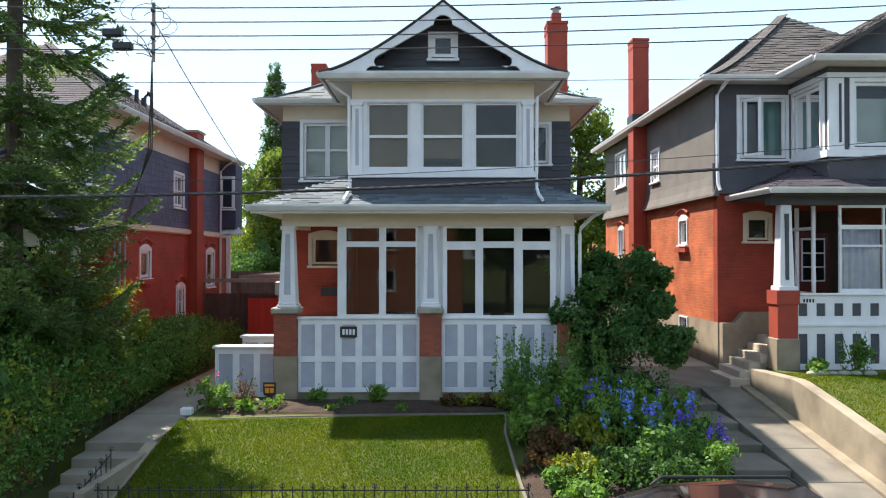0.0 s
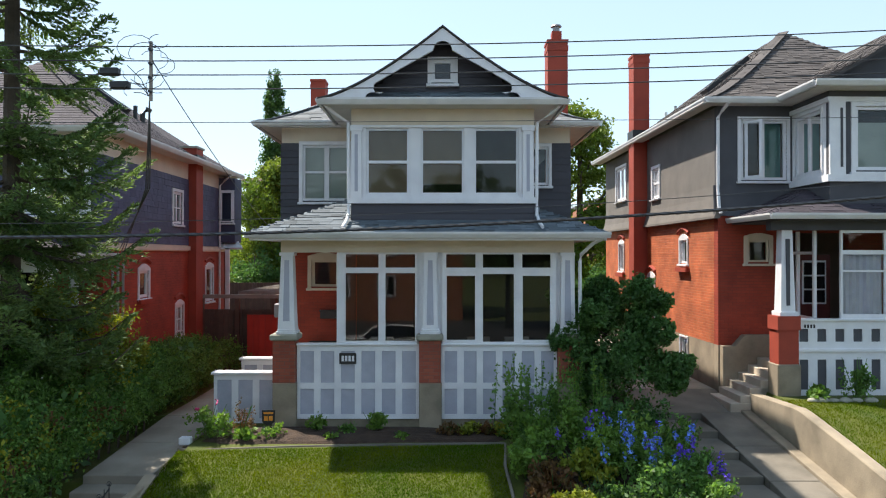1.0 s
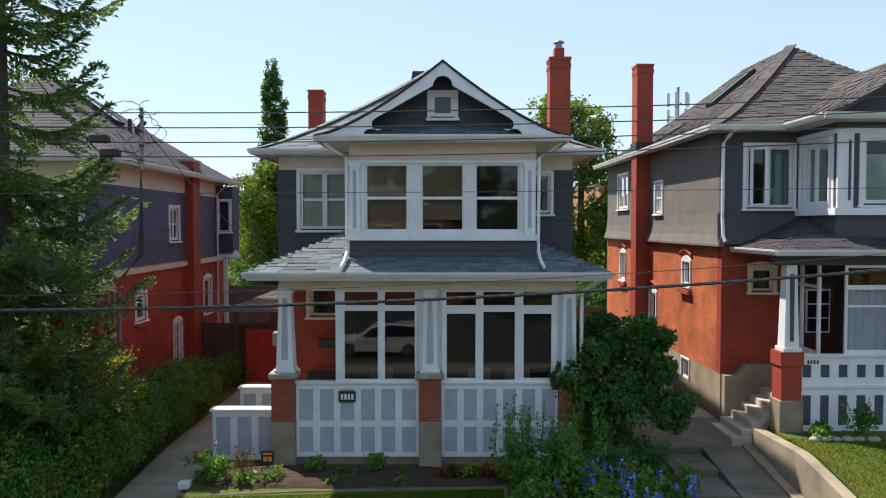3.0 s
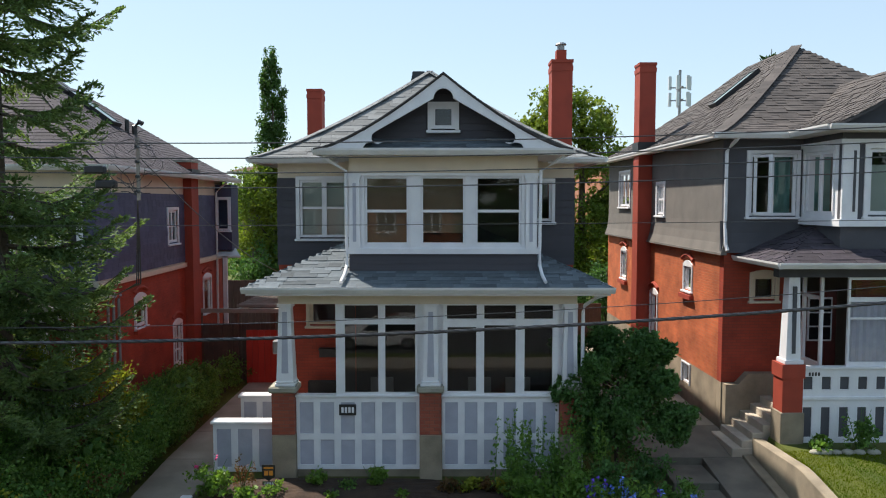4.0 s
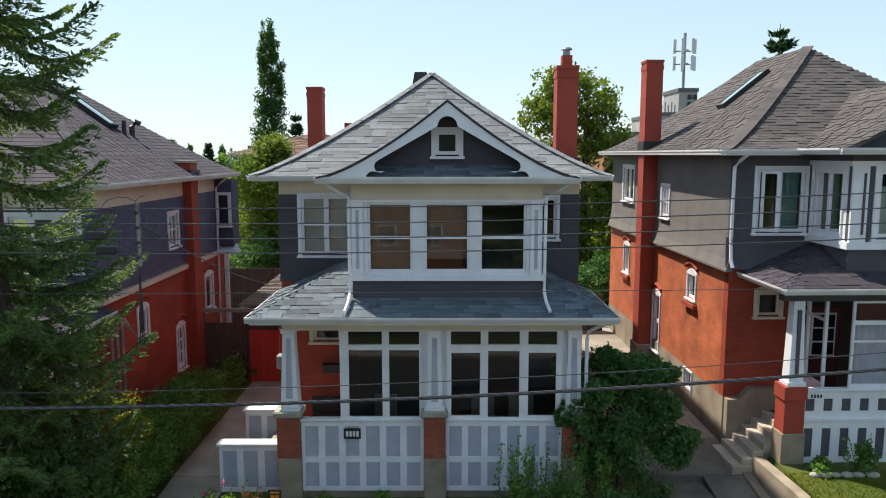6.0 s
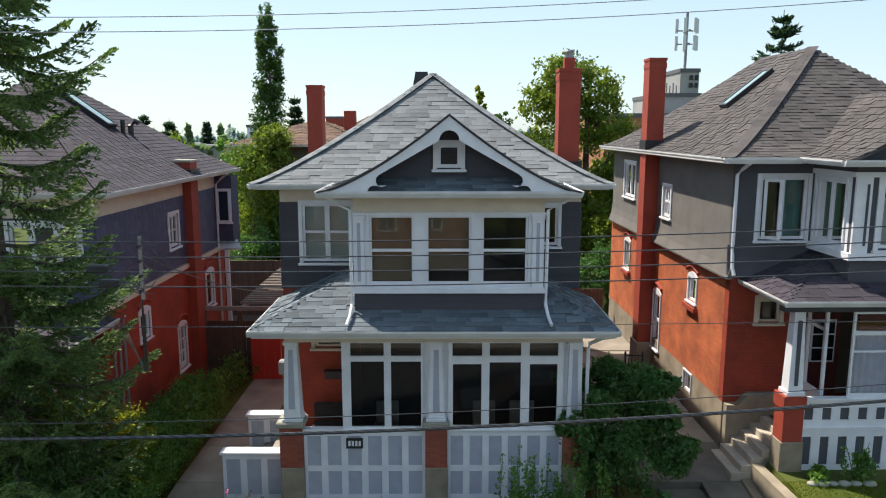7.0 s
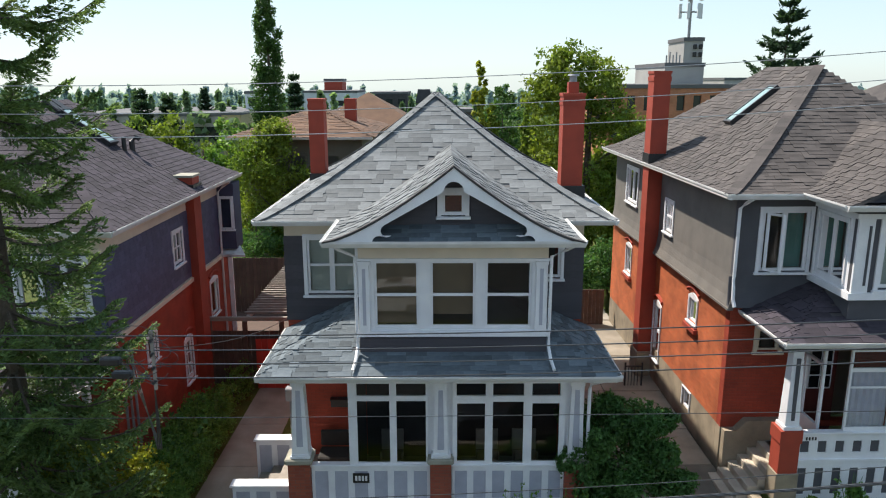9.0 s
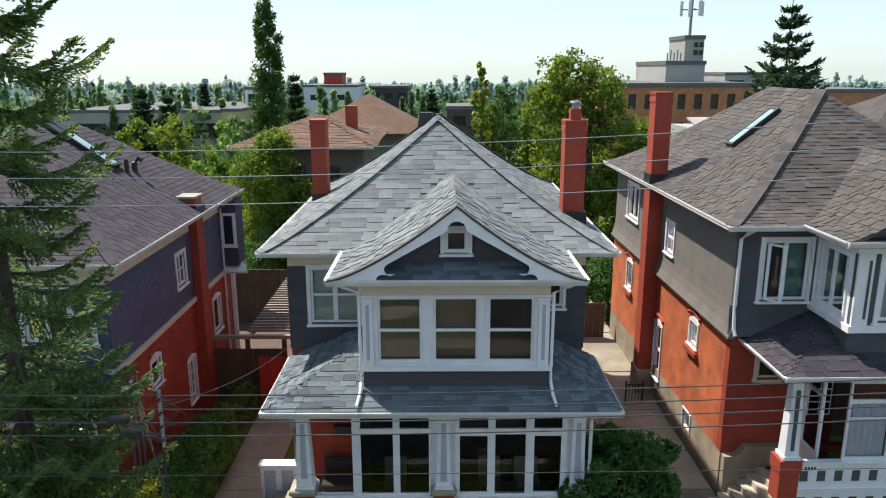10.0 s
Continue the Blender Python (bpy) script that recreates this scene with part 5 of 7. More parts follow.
def sloped(name, x0, x1, ya, yb, up, parent, material):
    bm = bmesh.new()
    prism(bm, [(ya, path_z(ya) + up), (yb, path_z(yb) + up), (yb, -1.6), (ya, -1.6)], lambda p: (x0, p[0], p[1]), lambda p: (x1, p[0], p[1]))
    bmesh.ops.bevel(bm, geom=bm.edges[:], offset=0.012, segments=1, affect="EDGES")
    part(name, bm, material, parent)


sloped("ramp_slab", 4.5, 6.88, 18.4, 16.82, 0.0, rpath, RAMP)
for i in range(6):
    part("step", boxes((4.95, 5.93, 15.68 - 1.1 * i, 16.78 - 1.1 * i, -1.5, -0.05 - 0.15 * i), bevel=0.015), RAMP, rpath)
for ya, yb in ((16.8, 14.9), (14.88, 13.3), (13.28, 11.9), (11.88, 10.4)):
    sloped("ramp_slab", 5.95, 6.88, ya, yb, 0.0, rpath, RAMP)
sloped("gutter_curb", 6.89, 7.12, 17.0, 10.4, 0.05, rpath, CONC)
bm = bmesh.new()
prism(bm, [(17.0, 0.53), (14.75, 0.64), (14.5, 0.62), (13.2, 0.40), (10.4, -0.12), (10.4, -1.6), (17.0, -1.6)], lambda p: (7.12, p[0], p[1]), lambda p: (7.36, p[0], p[1]))
bmesh.ops.bevel(bm, geom=bm.edges[:], offset=0.02, segments=1, affect="EDGES")
tagged(part("retaining_wall", bm, CONC, None), "weathered concrete retaining wall beside the ramp", "wall", kind="structure")

# beds
def blob_sheet(name, cx, cy, rx, ry, z, material, label, seed, n=40, dome=0.10):
    r = random.Random(seed)
    ks = [1 + 0.10 * math.sin(3 * a + seed) + 0.05 * math.sin(7 * a) for a in (2 * math.pi * i / n for i in range(n))]
    vs, fs = [(cx, cy, z(cx, cy) + dome)], []
    for j in range(1, 6):
        f = j / 5
        for i in range(n):
            a = 2 * math.pi * i / n
            ca, sa = math.cos(a), math.sin(a)
            k = (abs(ca) ** 4 + abs(sa) ** 4) ** -0.25
            x, y = cx + rx * f * ks[i] * ca * k, cy + ry * f * ks[i] * sa * k
            vs.append((x, y, z(x, y) + dome * (1 - f ** 3) - (0.06 if j == 5 else 0) + r.uniform(-0.015, 0.015)))
    for i in range(n):
        fs.append((0, 1 + i, 1 + (i + 1) % n))
        for j in range(4):
            a, b = 1 + j * n, 1 + (j + 1) * n
            fs.append((a + i, b + i, b + (i + 1) % n, a + (i + 1) % n))
    return tagged(raw(name, vs, fs, material), label, "soil", kind="structure")


blob_sheet("flower_bed", -1.9, 15.15, 3.4, 0.72, ground_z, SOIL, "dark soil flower bed along the porch", 2)
blob_sheet("flower_bed", 2.85, 13.3, 1.6, 2.9, lambda x, y: -0.02 - 0.68 * smooth(14.6, 10.4, y), SOIL, "planted soil bed beside the steps", 3)
bm = bmesh.new()
tube(bm, [(-5.2, 14.35, -0.1), (-4.4, 14.2, -0.06), (-3.0, 14.32, -0.04), (-1.5, 14.42, -0.03), (0.2, 14.5, -0.03), (1.25, 14.55, -0.03)], 0.04, 6)
tagged(part("garden_edging", bm, RAMP, None), "pale concrete lawn edging", "edging", kind="structure")
bm = bmesh.new()
tube(bm, [(1.25, 14.55, -0.03), (1.15, 13.4, -0.12), (1.2, 12.2, -0.37), (1.3, 10.8, -0.67)], 0.03, 6)
tagged(part("garden_edging", bm, RAMP, None), "pale concrete lawn edging", "edging", kind="structure")


# ---- plants ----
npr_ = np.random.RandomState(5)


def leaf_mesh(name, centres, size, material, parent=None, aspect=0.55, up=0.3, jitter=0.35, label=""):
    """Diamond leaves at the centres, turned at random, folded a little along the middle."""
    c = np.asarray(centres, float)
    n = len(c)
    d = npr_.normal(size=(n, 3))
    d[:, 2] += up
    d /= np.linalg.norm(d, axis=1)[:, None]
    e = np.cross(d, npr_.normal(size=(n, 3)))
    e /= np.linalg.norm(e, axis=1)[:, None] + 1e-9
    s = size * (1 + jitter * npr_.uniform(-1, 1, size=(n, 1)))
    f = np.cross(d, e) * s * 0.12
    v = np.stack([c - d * s * 0.5, c + e * s * aspect * 0.5 + f, c + d * s * 0.5, c - e * s * aspect * 0.5 + f], 1).reshape(-1, 3)
    me = bpy.data.meshes.new(name)
    me.vertices.add(4 * n)
    me.vertices.foreach_set("co", v.ravel())
    me.loops.add(4 * n)
    me.loops.foreach_set("vertex_index", np.arange(4 * n))
    me.polygons.add(n)
    me.polygons.foreach_set("loop_start", np.arange(n) * 4)
    me.update(calc_edges=True)
    me.materials.append(material)
    ob = new(name, me)
    if parent is not None:
        ob.parent = parent
        ob.matrix_parent_inverse = Matrix.Translation(-parent.location)
    return tagged(ob, label, kind="stuff" if name == "bloom_mass" else "")


def clumps(blobs, per, spread=0.5, shell=0.75):
    """Points in ellipsoids (x, y, z, rx, ry, rz), mostly near their skin, gathered into small clumps."""
    out = []
    for x, y, z, rx, ry, rz in blobs:
        k = max(6, per // 40)
        a = npr_.normal(size=(k, 3))
        a /= np.linalg.norm(a, axis=1)[:, None]
        a *= (shell + (1 - shell) * npr_.uniform(-1.2, 1, size=(k, 1)))
        idx = npr_.randint(0, k, per)
        p = a[idx] + npr_.normal(size=(per, 3)) * spread * 0.25
        out.append(p * np.array([rx, ry, rz]) + np.array([x, y, z]))
    return np.concatenate(out)


def branchy(bm, base, top, r, limbs, rr, spread):
    """A tapered trunk with limbs."""
    b, t = Vector(base), Vector(top)
    mid = (b + t) / 2 + Vector((rr.uniform(-0.1, 0.1), rr.uniform(-0.1, 0.1), 0))
    tube(bm, [b, mid, t], r, 7, r * 0.35)
    for i in range(limbs):
        f = rr.uniform(0.3, 0.9)
        p = b + (t - b) * f
        a = rr.uniform(0, 2 * math.pi)
        L = spread * rr.uniform(0.5, 1.0)
        q = p + Vector((math.cos(a) * L, math.sin(a) * L, L * rr.uniform(0.5, 1.1)))
        tube(bm, [p, (p + q) / 2 + Vector((0, 0, -0.06 * L)), q], r * 0.4, 5, r * 0.1)
    return bm


def broadleaf(name, label, cat, base, height, blobs, per, size, material, seed, trunk=0.12, group="", spread=1.0, shell=0.75):
    ob = thing(name, label, cat, group)
    rr = random.Random(seed)
    part("trunk", branchy(bmesh.new(), base, (base[0], base[1], base[2] + height * 0.85), trunk, 9, rr, spread), BARK, ob)
    leaf_mesh("crown", clumps(blobs, per, shell=shell), size, material, ob)
    return ob


def conifer(name, label, base, height, radius, levels, material, seed, twigs=9, droop=0.30, low=0.08, group="conifers", size=0.16, trunk=0.2, taper=0.8, boughs=6, tufts=9):
    """A tapered trunk with whorls of boughs that droop and turn up at the tip; each carries a flat spray of side twigs set with needle tufts."""
    ob = thing(name, label, "tree", group)
    rr = random.Random(seed)
    x0, y0, z0 = base
    tk = bmesh.new()
    tube(tk, [(x0, y0, z0 - 0.2), (x0, y0, z0 + height * 0.5), (x0, y0, z0 + height)], trunk, 8, 0.02)
    C, D = [], []

    def twig(p, d, length, n):
        f = (np.arange(n) + npr_.uniform(0, 1, n))[:, None] / n
        c = np.array(p)[None] + np.array(d)[None] * f * length
        c[:, 2] -= (f[:, 0] ** 2) * length * 0.22
        e = np.array(d)[None] + npr_.normal(size=(n, 3)) * 0.42
        C.append(c + npr_.normal(size=(n, 3)) * size * 0.12)
        D.append(e)

    for i in range(levels):
        f = low + (1 - low) * (i + rr.uniform(-0.3, 0.3)) / levels
        n = rr.randint(boughs - 1, boughs + 1) + (3 if f < 0.26 else 0)
        a0 = rr.uniform(0, 6.3)
        for k in range(n):
            a = a0 + 2 * math.pi * k / n + rr.uniform(-0.3, 0.3)
            L = radius * max(1 - f, 0.0) ** taper * rr.uniform(0.6, 1.15) + 0.12
            z = z0 + height * f + rr.uniform(-0.1, 0.1)
            dr = droop * rr.uniform(0.6, 1.5) * (1.25 - 0.8 * f)
            out = Vector((math.cos(a), math.sin(a), 0))
            side = Vector((-out.y, out.x, 0))

            def axis(q):
                return Vector((x0, y0, z)) + out * (L * q) + Vector((0, 0, L * (0.18 * q - dr * math.sin(q * 2.2) + 0.16 * q ** 3)))

            if radius > 1.5:
                tube(tk, [axis(q / 4) for q in range(5)], 0.012 + 0.012 * L, 4, 0.006)
            m = max(4, int(L * twigs))
            for j in range(m):
                q = 0.16 + 0.84 * (j + rr.random() * 0.7) / m
                p = axis(q)
                fwd = (axis(min(q + 0.05, 1.05)) - axis(q - 0.05)).normalized()
                w = L * 0.40 * (1.05 - q) ** 0.75 * rr.uniform(0.7, 1.2) + 0.10
                for sg in (-1, 1):
                    d = (fwd * 0.75 + side * sg * 0.8 + Vector((0, 0, rr.uniform(-0.30, 0.02)))).normalized()
                    twig(p, d, w, max(3, int(tufts * w / (L * 0.4 + 0.1) + 2)))
            twig(axis(0.9), (axis(1.05) - axis(0.9)).normalized(), 0.15 * L + 0.1, tufts)
    part("trunk", tk, BARK, ob)
    c, d = np.concatenate(C), np.concatenate(D)
    n = len(c)
    d /= np.linalg.norm(d, axis=1)[:, None]
    e = np.cross(d, npr_.normal(size=(n, 3)) * 0.6 + np.array([0, 0, 1.0]))
    e /= np.linalg.norm(e, axis=1)[:, None] + 1e-9
    sz = size * npr_.uniform(0.7, 1.25, size=(n, 1))
    v = np.stack([c - d * sz * 0.5, c + e * sz * 0.17 - d * sz * 0.05, c + d * sz * 0.5, c - e * sz * 0.17 - d * sz * 0.05], 1).reshape(-1, 3)
    me = bpy.data.meshes.new("crown")
    me.vertices.add(4 * n)
    me.vertices.foreach_set("co", v.ravel())
    me.loops.add(4 * n)
    me.loops.foreach_set("vertex_index", np.arange(4 * n))
    me.polygons.add(n)
    me.polygons.foreach_set("loop_start", np.arange(n) * 4)
    me.update(calc_edges=True)
    me.materials.append(material)
    cr = new("crown", me)
    cr.parent = ob
    tagged(cr)
    return ob


# hedge beside the path
hb = []
for i in range(20):
    y = 10.5 + i * 0.53
    zb = -0.9 + 0.9 * smooth(10.5, 14.5, y)
    top = 1.52 + 0.07 * math.sin(i * 1.3)
    wide = 1.15 if y < 13.5 else 0.72
    hb.append((-6.30 - wide, y, (top + zb) / 2, wide, 0.6, (top - zb) / 2))
hedge = thing("hedge", "dense clipped green hedge along the garden path", "hedge")
bm = bmesh.new()
for i in range(30):
    y = 10.6 + i * 0.44
    tube(bm, [(-6.9, y, -0.8), (-6.85, y + 0.1, 0.4), (-7.0, y + 0.2, 0.9)], 0.03, 5, 0.01)
part("stem_mass", bm, BARK, hedge)
leaf_mesh("foliage", clumps(hb, 3600, 0.45, 0.92), 0.07, LEAF, hedge)
leaf_mesh("turning_foliage", clumps(hb[:8], 260, 0.45, 0.98), 0.085, LEAFRED, hedge, label="bronze and yellowing leaves")
leaf_mesh("turning_foliage", clumps(hb[:9], 200, 0.45, 0.98), 0.085, LEAFYEL, hedge)
fill = np.concatenate([np.array([b[:3]]) + npr_.uniform(-1, 1, size=(160, 3)) * np.array([[b[3] * 0.8, b[4], b[5] * 0.85]]) for b in hb])
leaf_mesh("inner_foliage", fill, 0.2, LEAFDK, hedge)
hb2 = [(-6.95 + 0.1 * math.sin(i), 20.8 + i * 0.5, 0.5, 0.55, 0.5, 0.6) for i in range(8)]
leaf_mesh("foliage", clumps(hb2, 500), 0.085, LEAF, hedge)

# lilac by the porch corner
lil = [(3.9, 16.3, 1.7, 1.05, 0.95, 1.25), (4.3, 16.0, 1.1, 1.0, 0.9, 0.9), (3.5, 16.2, 0.9, 0.8, 0.8, 0.85), (4.6, 16.5, 1.7, 0.7, 0.7, 0.8), (3.7, 16.5, 2.45, 0.65, 0.6, 0.62), (4.3, 16.3, 2.55, 0.6, 0.55, 0.55), (5.3, 15.9, 1.25, 0.45, 0.4, 0.28), (3.1, 16.0, 1.75, 0.45, 0.4, 0.5)]
lil += [(4.0 + 1.15 * math.cos(k * 2.4), 16.1 + 0.6 * math.sin(k * 2.4), 1.0 + 0.19 * k, 0.32, 0.3, 0.3) for k in range(11)]
lil = [(x - 0.25, y, z + 0.12, a, b, c) for x, y, z, a, b, c in lil] + [(3.15, 15.9, 1.3, 0.5, 0.45, 0.7), (5.0, 16.0, 1.0, 0.45, 0.4, 0.35), (3.6, 16.4, 2.95, 0.35, 0.35, 0.3)]
broadleaf("lilac_bush", "large dark green lilac bush at the porch corner", "bush", (3.9, 16.4, -0.2), 2.6, lil, 2300, 0.095, LEAFDK, 3, 0.06, spread=0.9, shell=0.8)

# spruce before the indigo house, and the low shrubs under it
conifer("spruce", "tall dark spruce with drooping boughs before the house", (-8.05, 13.6, -0.8), 23.0, 2.75, 32, NEEDLE, 11, 12, 0.24, 0.12, size=0.115, trunk=0.2, taper=0.60, boughs=6, tufts=40)
ub = [(-7.9, 12.6, 1.9, 0.8, 0.7, 0.7), (-8.6, 12.2, 2.3, 0.8, 0.7, 0.7), (-7.4, 13.6, 1.9, 0.7, 0.7, 0.6), (-8.3, 13.2, 1.2, 0.9, 0.8, 0.7), (-7.3, 12.2, 1.3, 0.7, 0.7, 0.6), (-9.2, 12.4, 1.4, 0.8, 0.7, 0.8)]
broadleaf("shrub", "tall leafy green shrub behind the hedge", "bush", (-8.1, 12.7, -0.6), 2.8, ub, 2600, 0.07, LEAF, 6, 0.06)
sb = [(-7.0, 15.2, 2.3, 0.6, 0.5, 0.6), (-6.8, 15.6, 1.5, 0.5, 0.5, 0.5), (-7.9, 14.4, 2.6, 0.7, 0.6, 0.6), (-8.2, 15.0, 1.6, 0.8, 0.7, 0.9), (-7.7, 15.3, 2.2, 0.5, 0.5, 0.6), (-8.6, 14.6, 0.8, 0.9, 0.8, 0.7), (-7.5, 15.5, 1.3, 0.5, 0.5, 0.5)]
broadleaf("shrub", "loose yellow-green shrub beneath the spruce", "bush", (-8.1, 15.1, -0.4), 2.4, sb, 1500, 0.075, LEAFYEL, 5, 0.05)

# garden plants
def plant(name, label, x, y, z, r, h, n, size, material, flowers=(), seed=1, stems=6):
    ob = thing(name, label, "plant")
    rr = random.Random(seed)
    bm = bmesh.new()
    for i in range(stems):
        a = rr.uniform(0, 6.3)
        tube(bm, [(x, y, z - 0.05), (x + 0.3 * r * math.cos(a), y + 0.3 * r * math.sin(a), z + h * 0.4), (x + 0.7 * r * math.cos(a), y + 0.7 * r * math.sin(a), z + h * 0.85)], 0.012, 4, 0.005)
    part("stem_mass", bm, LEAFDK, ob)
    bl = [(x + rr.uniform(-0.45, 0.45) * r, y + rr.uniform(-0.45, 0.45) * r, z + h * rr.uniform(0.3, 0.65), r * 0.6, r * 0.6, h * 0.4) for _ in range(5)]
    leaf_mesh("foliage", clumps(bl, n // 5, 0.7, 0.7), size, material, ob)
    for fm, count, fs in flowers:
        c = np.array([(x + rr.uniform(-0.8, 0.8) * r, y + rr.uniform(-0.8, 0.8) * r, z + h * rr.uniform(0.75, 1.1)) for _ in range(count)])
        c = np.repeat(c, 6, 0) + npr_.normal(size=(count * 6, 3)) * fs * 0.5
        leaf_mesh("bloom_mass", c, fs, fm, ob, 0.9)
    return ob


def spike(name, label, x, y, z, h, n, material, petal, seed):
    """Tall stems with narrow flower spikes."""
    ob = thing(name, label, "plant")
    rr = random.Random(seed)
    bm, lf, pt = bmesh.new(), [], []
    for i in range(n):
        px, py = x + rr.gauss(0, 0.22), y + rr.gauss(0, 0.22)
        hh = h * rr.uniform(0.7, 1.1)
        tx, ty = px + rr.gauss(0, 0.08), py + rr.gauss(0, 0.08)
        tube(bm, [(px, py, z - 0.05), (tx, ty, z + hh)], 0.008, 4, 0.004)
        for k in range(26):
            f = rr.uniform(0.05, 0.8)
            lf.append((px + (tx - px) * f + rr.gauss(0, 0.06), py + (ty - py) * f + rr.gauss(0, 0.06), z + hh * f))
        for k in range(22):
            f = rr.uniform(0.72, 1.0)
            pt.append((px + (tx - px) * f + rr.gauss(0, 0.022), py + (ty - py) * f + rr.gauss(0, 0.022), z + hh * f))
    part("stem_mass", bm, LEAF, ob)
    leaf_mesh("foliage", lf, 0.10, material, ob)
    leaf_mesh("bloom_mass", pt, 0.05, petal, ob, 0.9)
    return ob


def gz(x, y):
    return -0.02 - 0.68 * smooth(14.6, 10.4, y)


plant("rose_bush", "green rose bush with one pink bloom", -4.75, 14.95, 0.0, 0.55, 0.75, 700, 0.085, LEAFLT, [(PINK, 2, 0.06)], 1)
plant("barberry", "bronze-leaved barberry shrub in dark soil", -4.15, 15.1, 0.0, 0.30, 0.72, 420, 0.05, LEAFRED, (), 2)
plant("hosta", "bright green hosta clump", -3.95, 14.65, 0.0, 0.28, 0.28, 130, 0.13, LEAFLT, (), 3)
plant("perennial", "low leafy perennial by the concrete foot", -3.5, 14.85, 0.0, 0.3, 0.30, 200, 0.08, LEAFLT, (), 4)
plant("peony", "leafy green peony before the parapet", -2.6, 15.35, 0.0, 0.28, 0.42, 260, 0.09, LEAFLT, (), 5)
plant("peony", "leafy green peony before the parapet", -1.45, 15.35, 0.0, 0.32, 0.50, 320, 0.09, LEAFLT, (), 6)
plant("perennial", "dark low perennial on the soil", -1.95, 15.2, 0.0, 0.26, 0.25, 180, 0.08, LEAF, (), 7)
plant("perennial", "small bright perennial on the soil", -2.25, 14.75, 0.0, 0.18, 0.18, 110, 0.08, LEAFLT, (), 8)
plant("perennial", "small bright perennial on the soil", -0.85, 14.85, 0.0, 0.20, 0.16, 110, 0.09, LEAFLT, (), 9)
for i in range(4):
    plant("fern", "yellowing fern clump before the parapet", 0.15 + 0.36 * i, 15.0 + 0.1 * (i % 2), 0.0, 0.3, 0.30, 230, 0.09, LEAFYEL if i % 2 else LEAFRED, (), 20 + i)
for i, (x, y, r, h, m, s) in enumerate(((1.5, 13.0, 0.4, 0.55, LEAFLT, 0.09), (1.6, 12.1, 0.4, 0.4, LEAFRED, 0.08), (2.2, 11.9, 0.5, 0.5, LEAFYEL, 0.09), (3.2, 11.3, 0.7, 0.85, LEAFPOP, 0.09), (2.3, 11.1, 0.6, 0.5, LEAF, 0.09), (3.9, 11.2, 0.7, 0.85, LEAFPOP, 0.09), (2.9, 13.5, 0.6, 0.85, LEAFLT, 0.09), (1.55, 14.9, 0.42, 1.0, LEAF, 0.09), (1.75, 14.2, 0.5, 0.8, LEAFLT, 0.10), (1.75, 13.4, 0.55, 0.85, LEAFLT, 0.11), (2.35, 14.7, 0.55, 1.2, LEAF, 0.09), (2.5, 13.9, 0.6, 0.95, LEAFLT, 0.10), (3.3, 14.6, 0.6, 1.0, LEAFDK, 0.09),
                                        (1.9, 12.5, 0.5, 0.6, LEAFRED, 0.09), (2.5, 12.7, 0.5, 0.75, LEAFYEL, 0.10), (3.1, 13.0, 0.65, 0.95, LEAFLT, 0.09), (3.8, 13.4, 0.65, 0.95, LEAFLT, 0.09), (4.3, 12.6, 0.6, 0.8, LEAF, 0.09), (3.5, 12.0, 0.75, 0.95, LEAF, 0.09), (4.2, 11.7, 0.6, 0.8, LEAF, 0.09), (2.7, 11.7, 0.6, 0.75, LEAFPOP, 0.09), (1.8, 11.6, 0.45, 0.45, LEAF, 0.08), (4.6, 14.2, 0.5, 0.7, LEAF, 0.09), (4.2, 15.0, 0.6, 0.8, LEAFDK, 0.09))):
    plant("perennial", "bushy green perennial in the planted bed", x, y, gz(x, y), r, h, 900, s, m, (), 40 + i)
for i, (x, y, p) in enumerate(((2.6, 13.5, VIOLET), (3.0, 13.4, BLUE), (3.4, 13.2, BLUE), (3.7, 12.9, BLUE), (4.1, 13.1, VIOLET), (4.45, 12.8, VIOLET), (3.9, 12.5, BLUE), (4.5, 13.5, BLUE), (2.9, 13.9, VIOLET), (4.7, 12.2, VIOLET), (3.5, 13.8, BLUE), (3.3, 12.7, BLUE))):
    spike("delphinium", "delphinium with blue flower spikes", x - 0.15, y - 0.1, gz(x, y), 0.85, 5, LEAF, p, 70 + i)
for i, (x, y) in enumerate(((1.5, 15.2), (1.9, 15.1), (1.7, 14.6), (2.3, 15.2), (2.7, 14.8), (3.2, 15.0))):
    spike("tall_perennial", "tall going-over perennial with green seed spikes", x, y, 0.0, 1.55, 6, LEAF, LEAFLT, 90 + i)
plant("shrub", "dark climbing shrub before the white parapet", 9.0, 15.9, 0.55, 0.38, 1.1, 600, 0.09, LEAF, (), 31)
plant("hosta", "bright green hosta by the concrete foot", 8.2, 15.9, 0.55, 0.28, 0.35, 160, 0.13, LEAFLT, (), 32)
for i, (x, s) in enumerate(((8.0, 0.1), (8.2, 0.12), (8.45, 0.09), (8.7, 0.11), (8.95, 0.1), (9.25, 0.12))):
    st = thing("edging_stone", "rounded pale stone edging the bed", "stone", "edging stones")
    bm = bmesh.new()
    bmesh.ops.create_icosphere(bm, subdivisions=2, radius=s, matrix=Matrix.Translation((x, 15.75, 0.59)) @ Matrix.Diagonal((1.3, 1.0, 0.7, 1)))
    part("stone", bm, STONE, st)

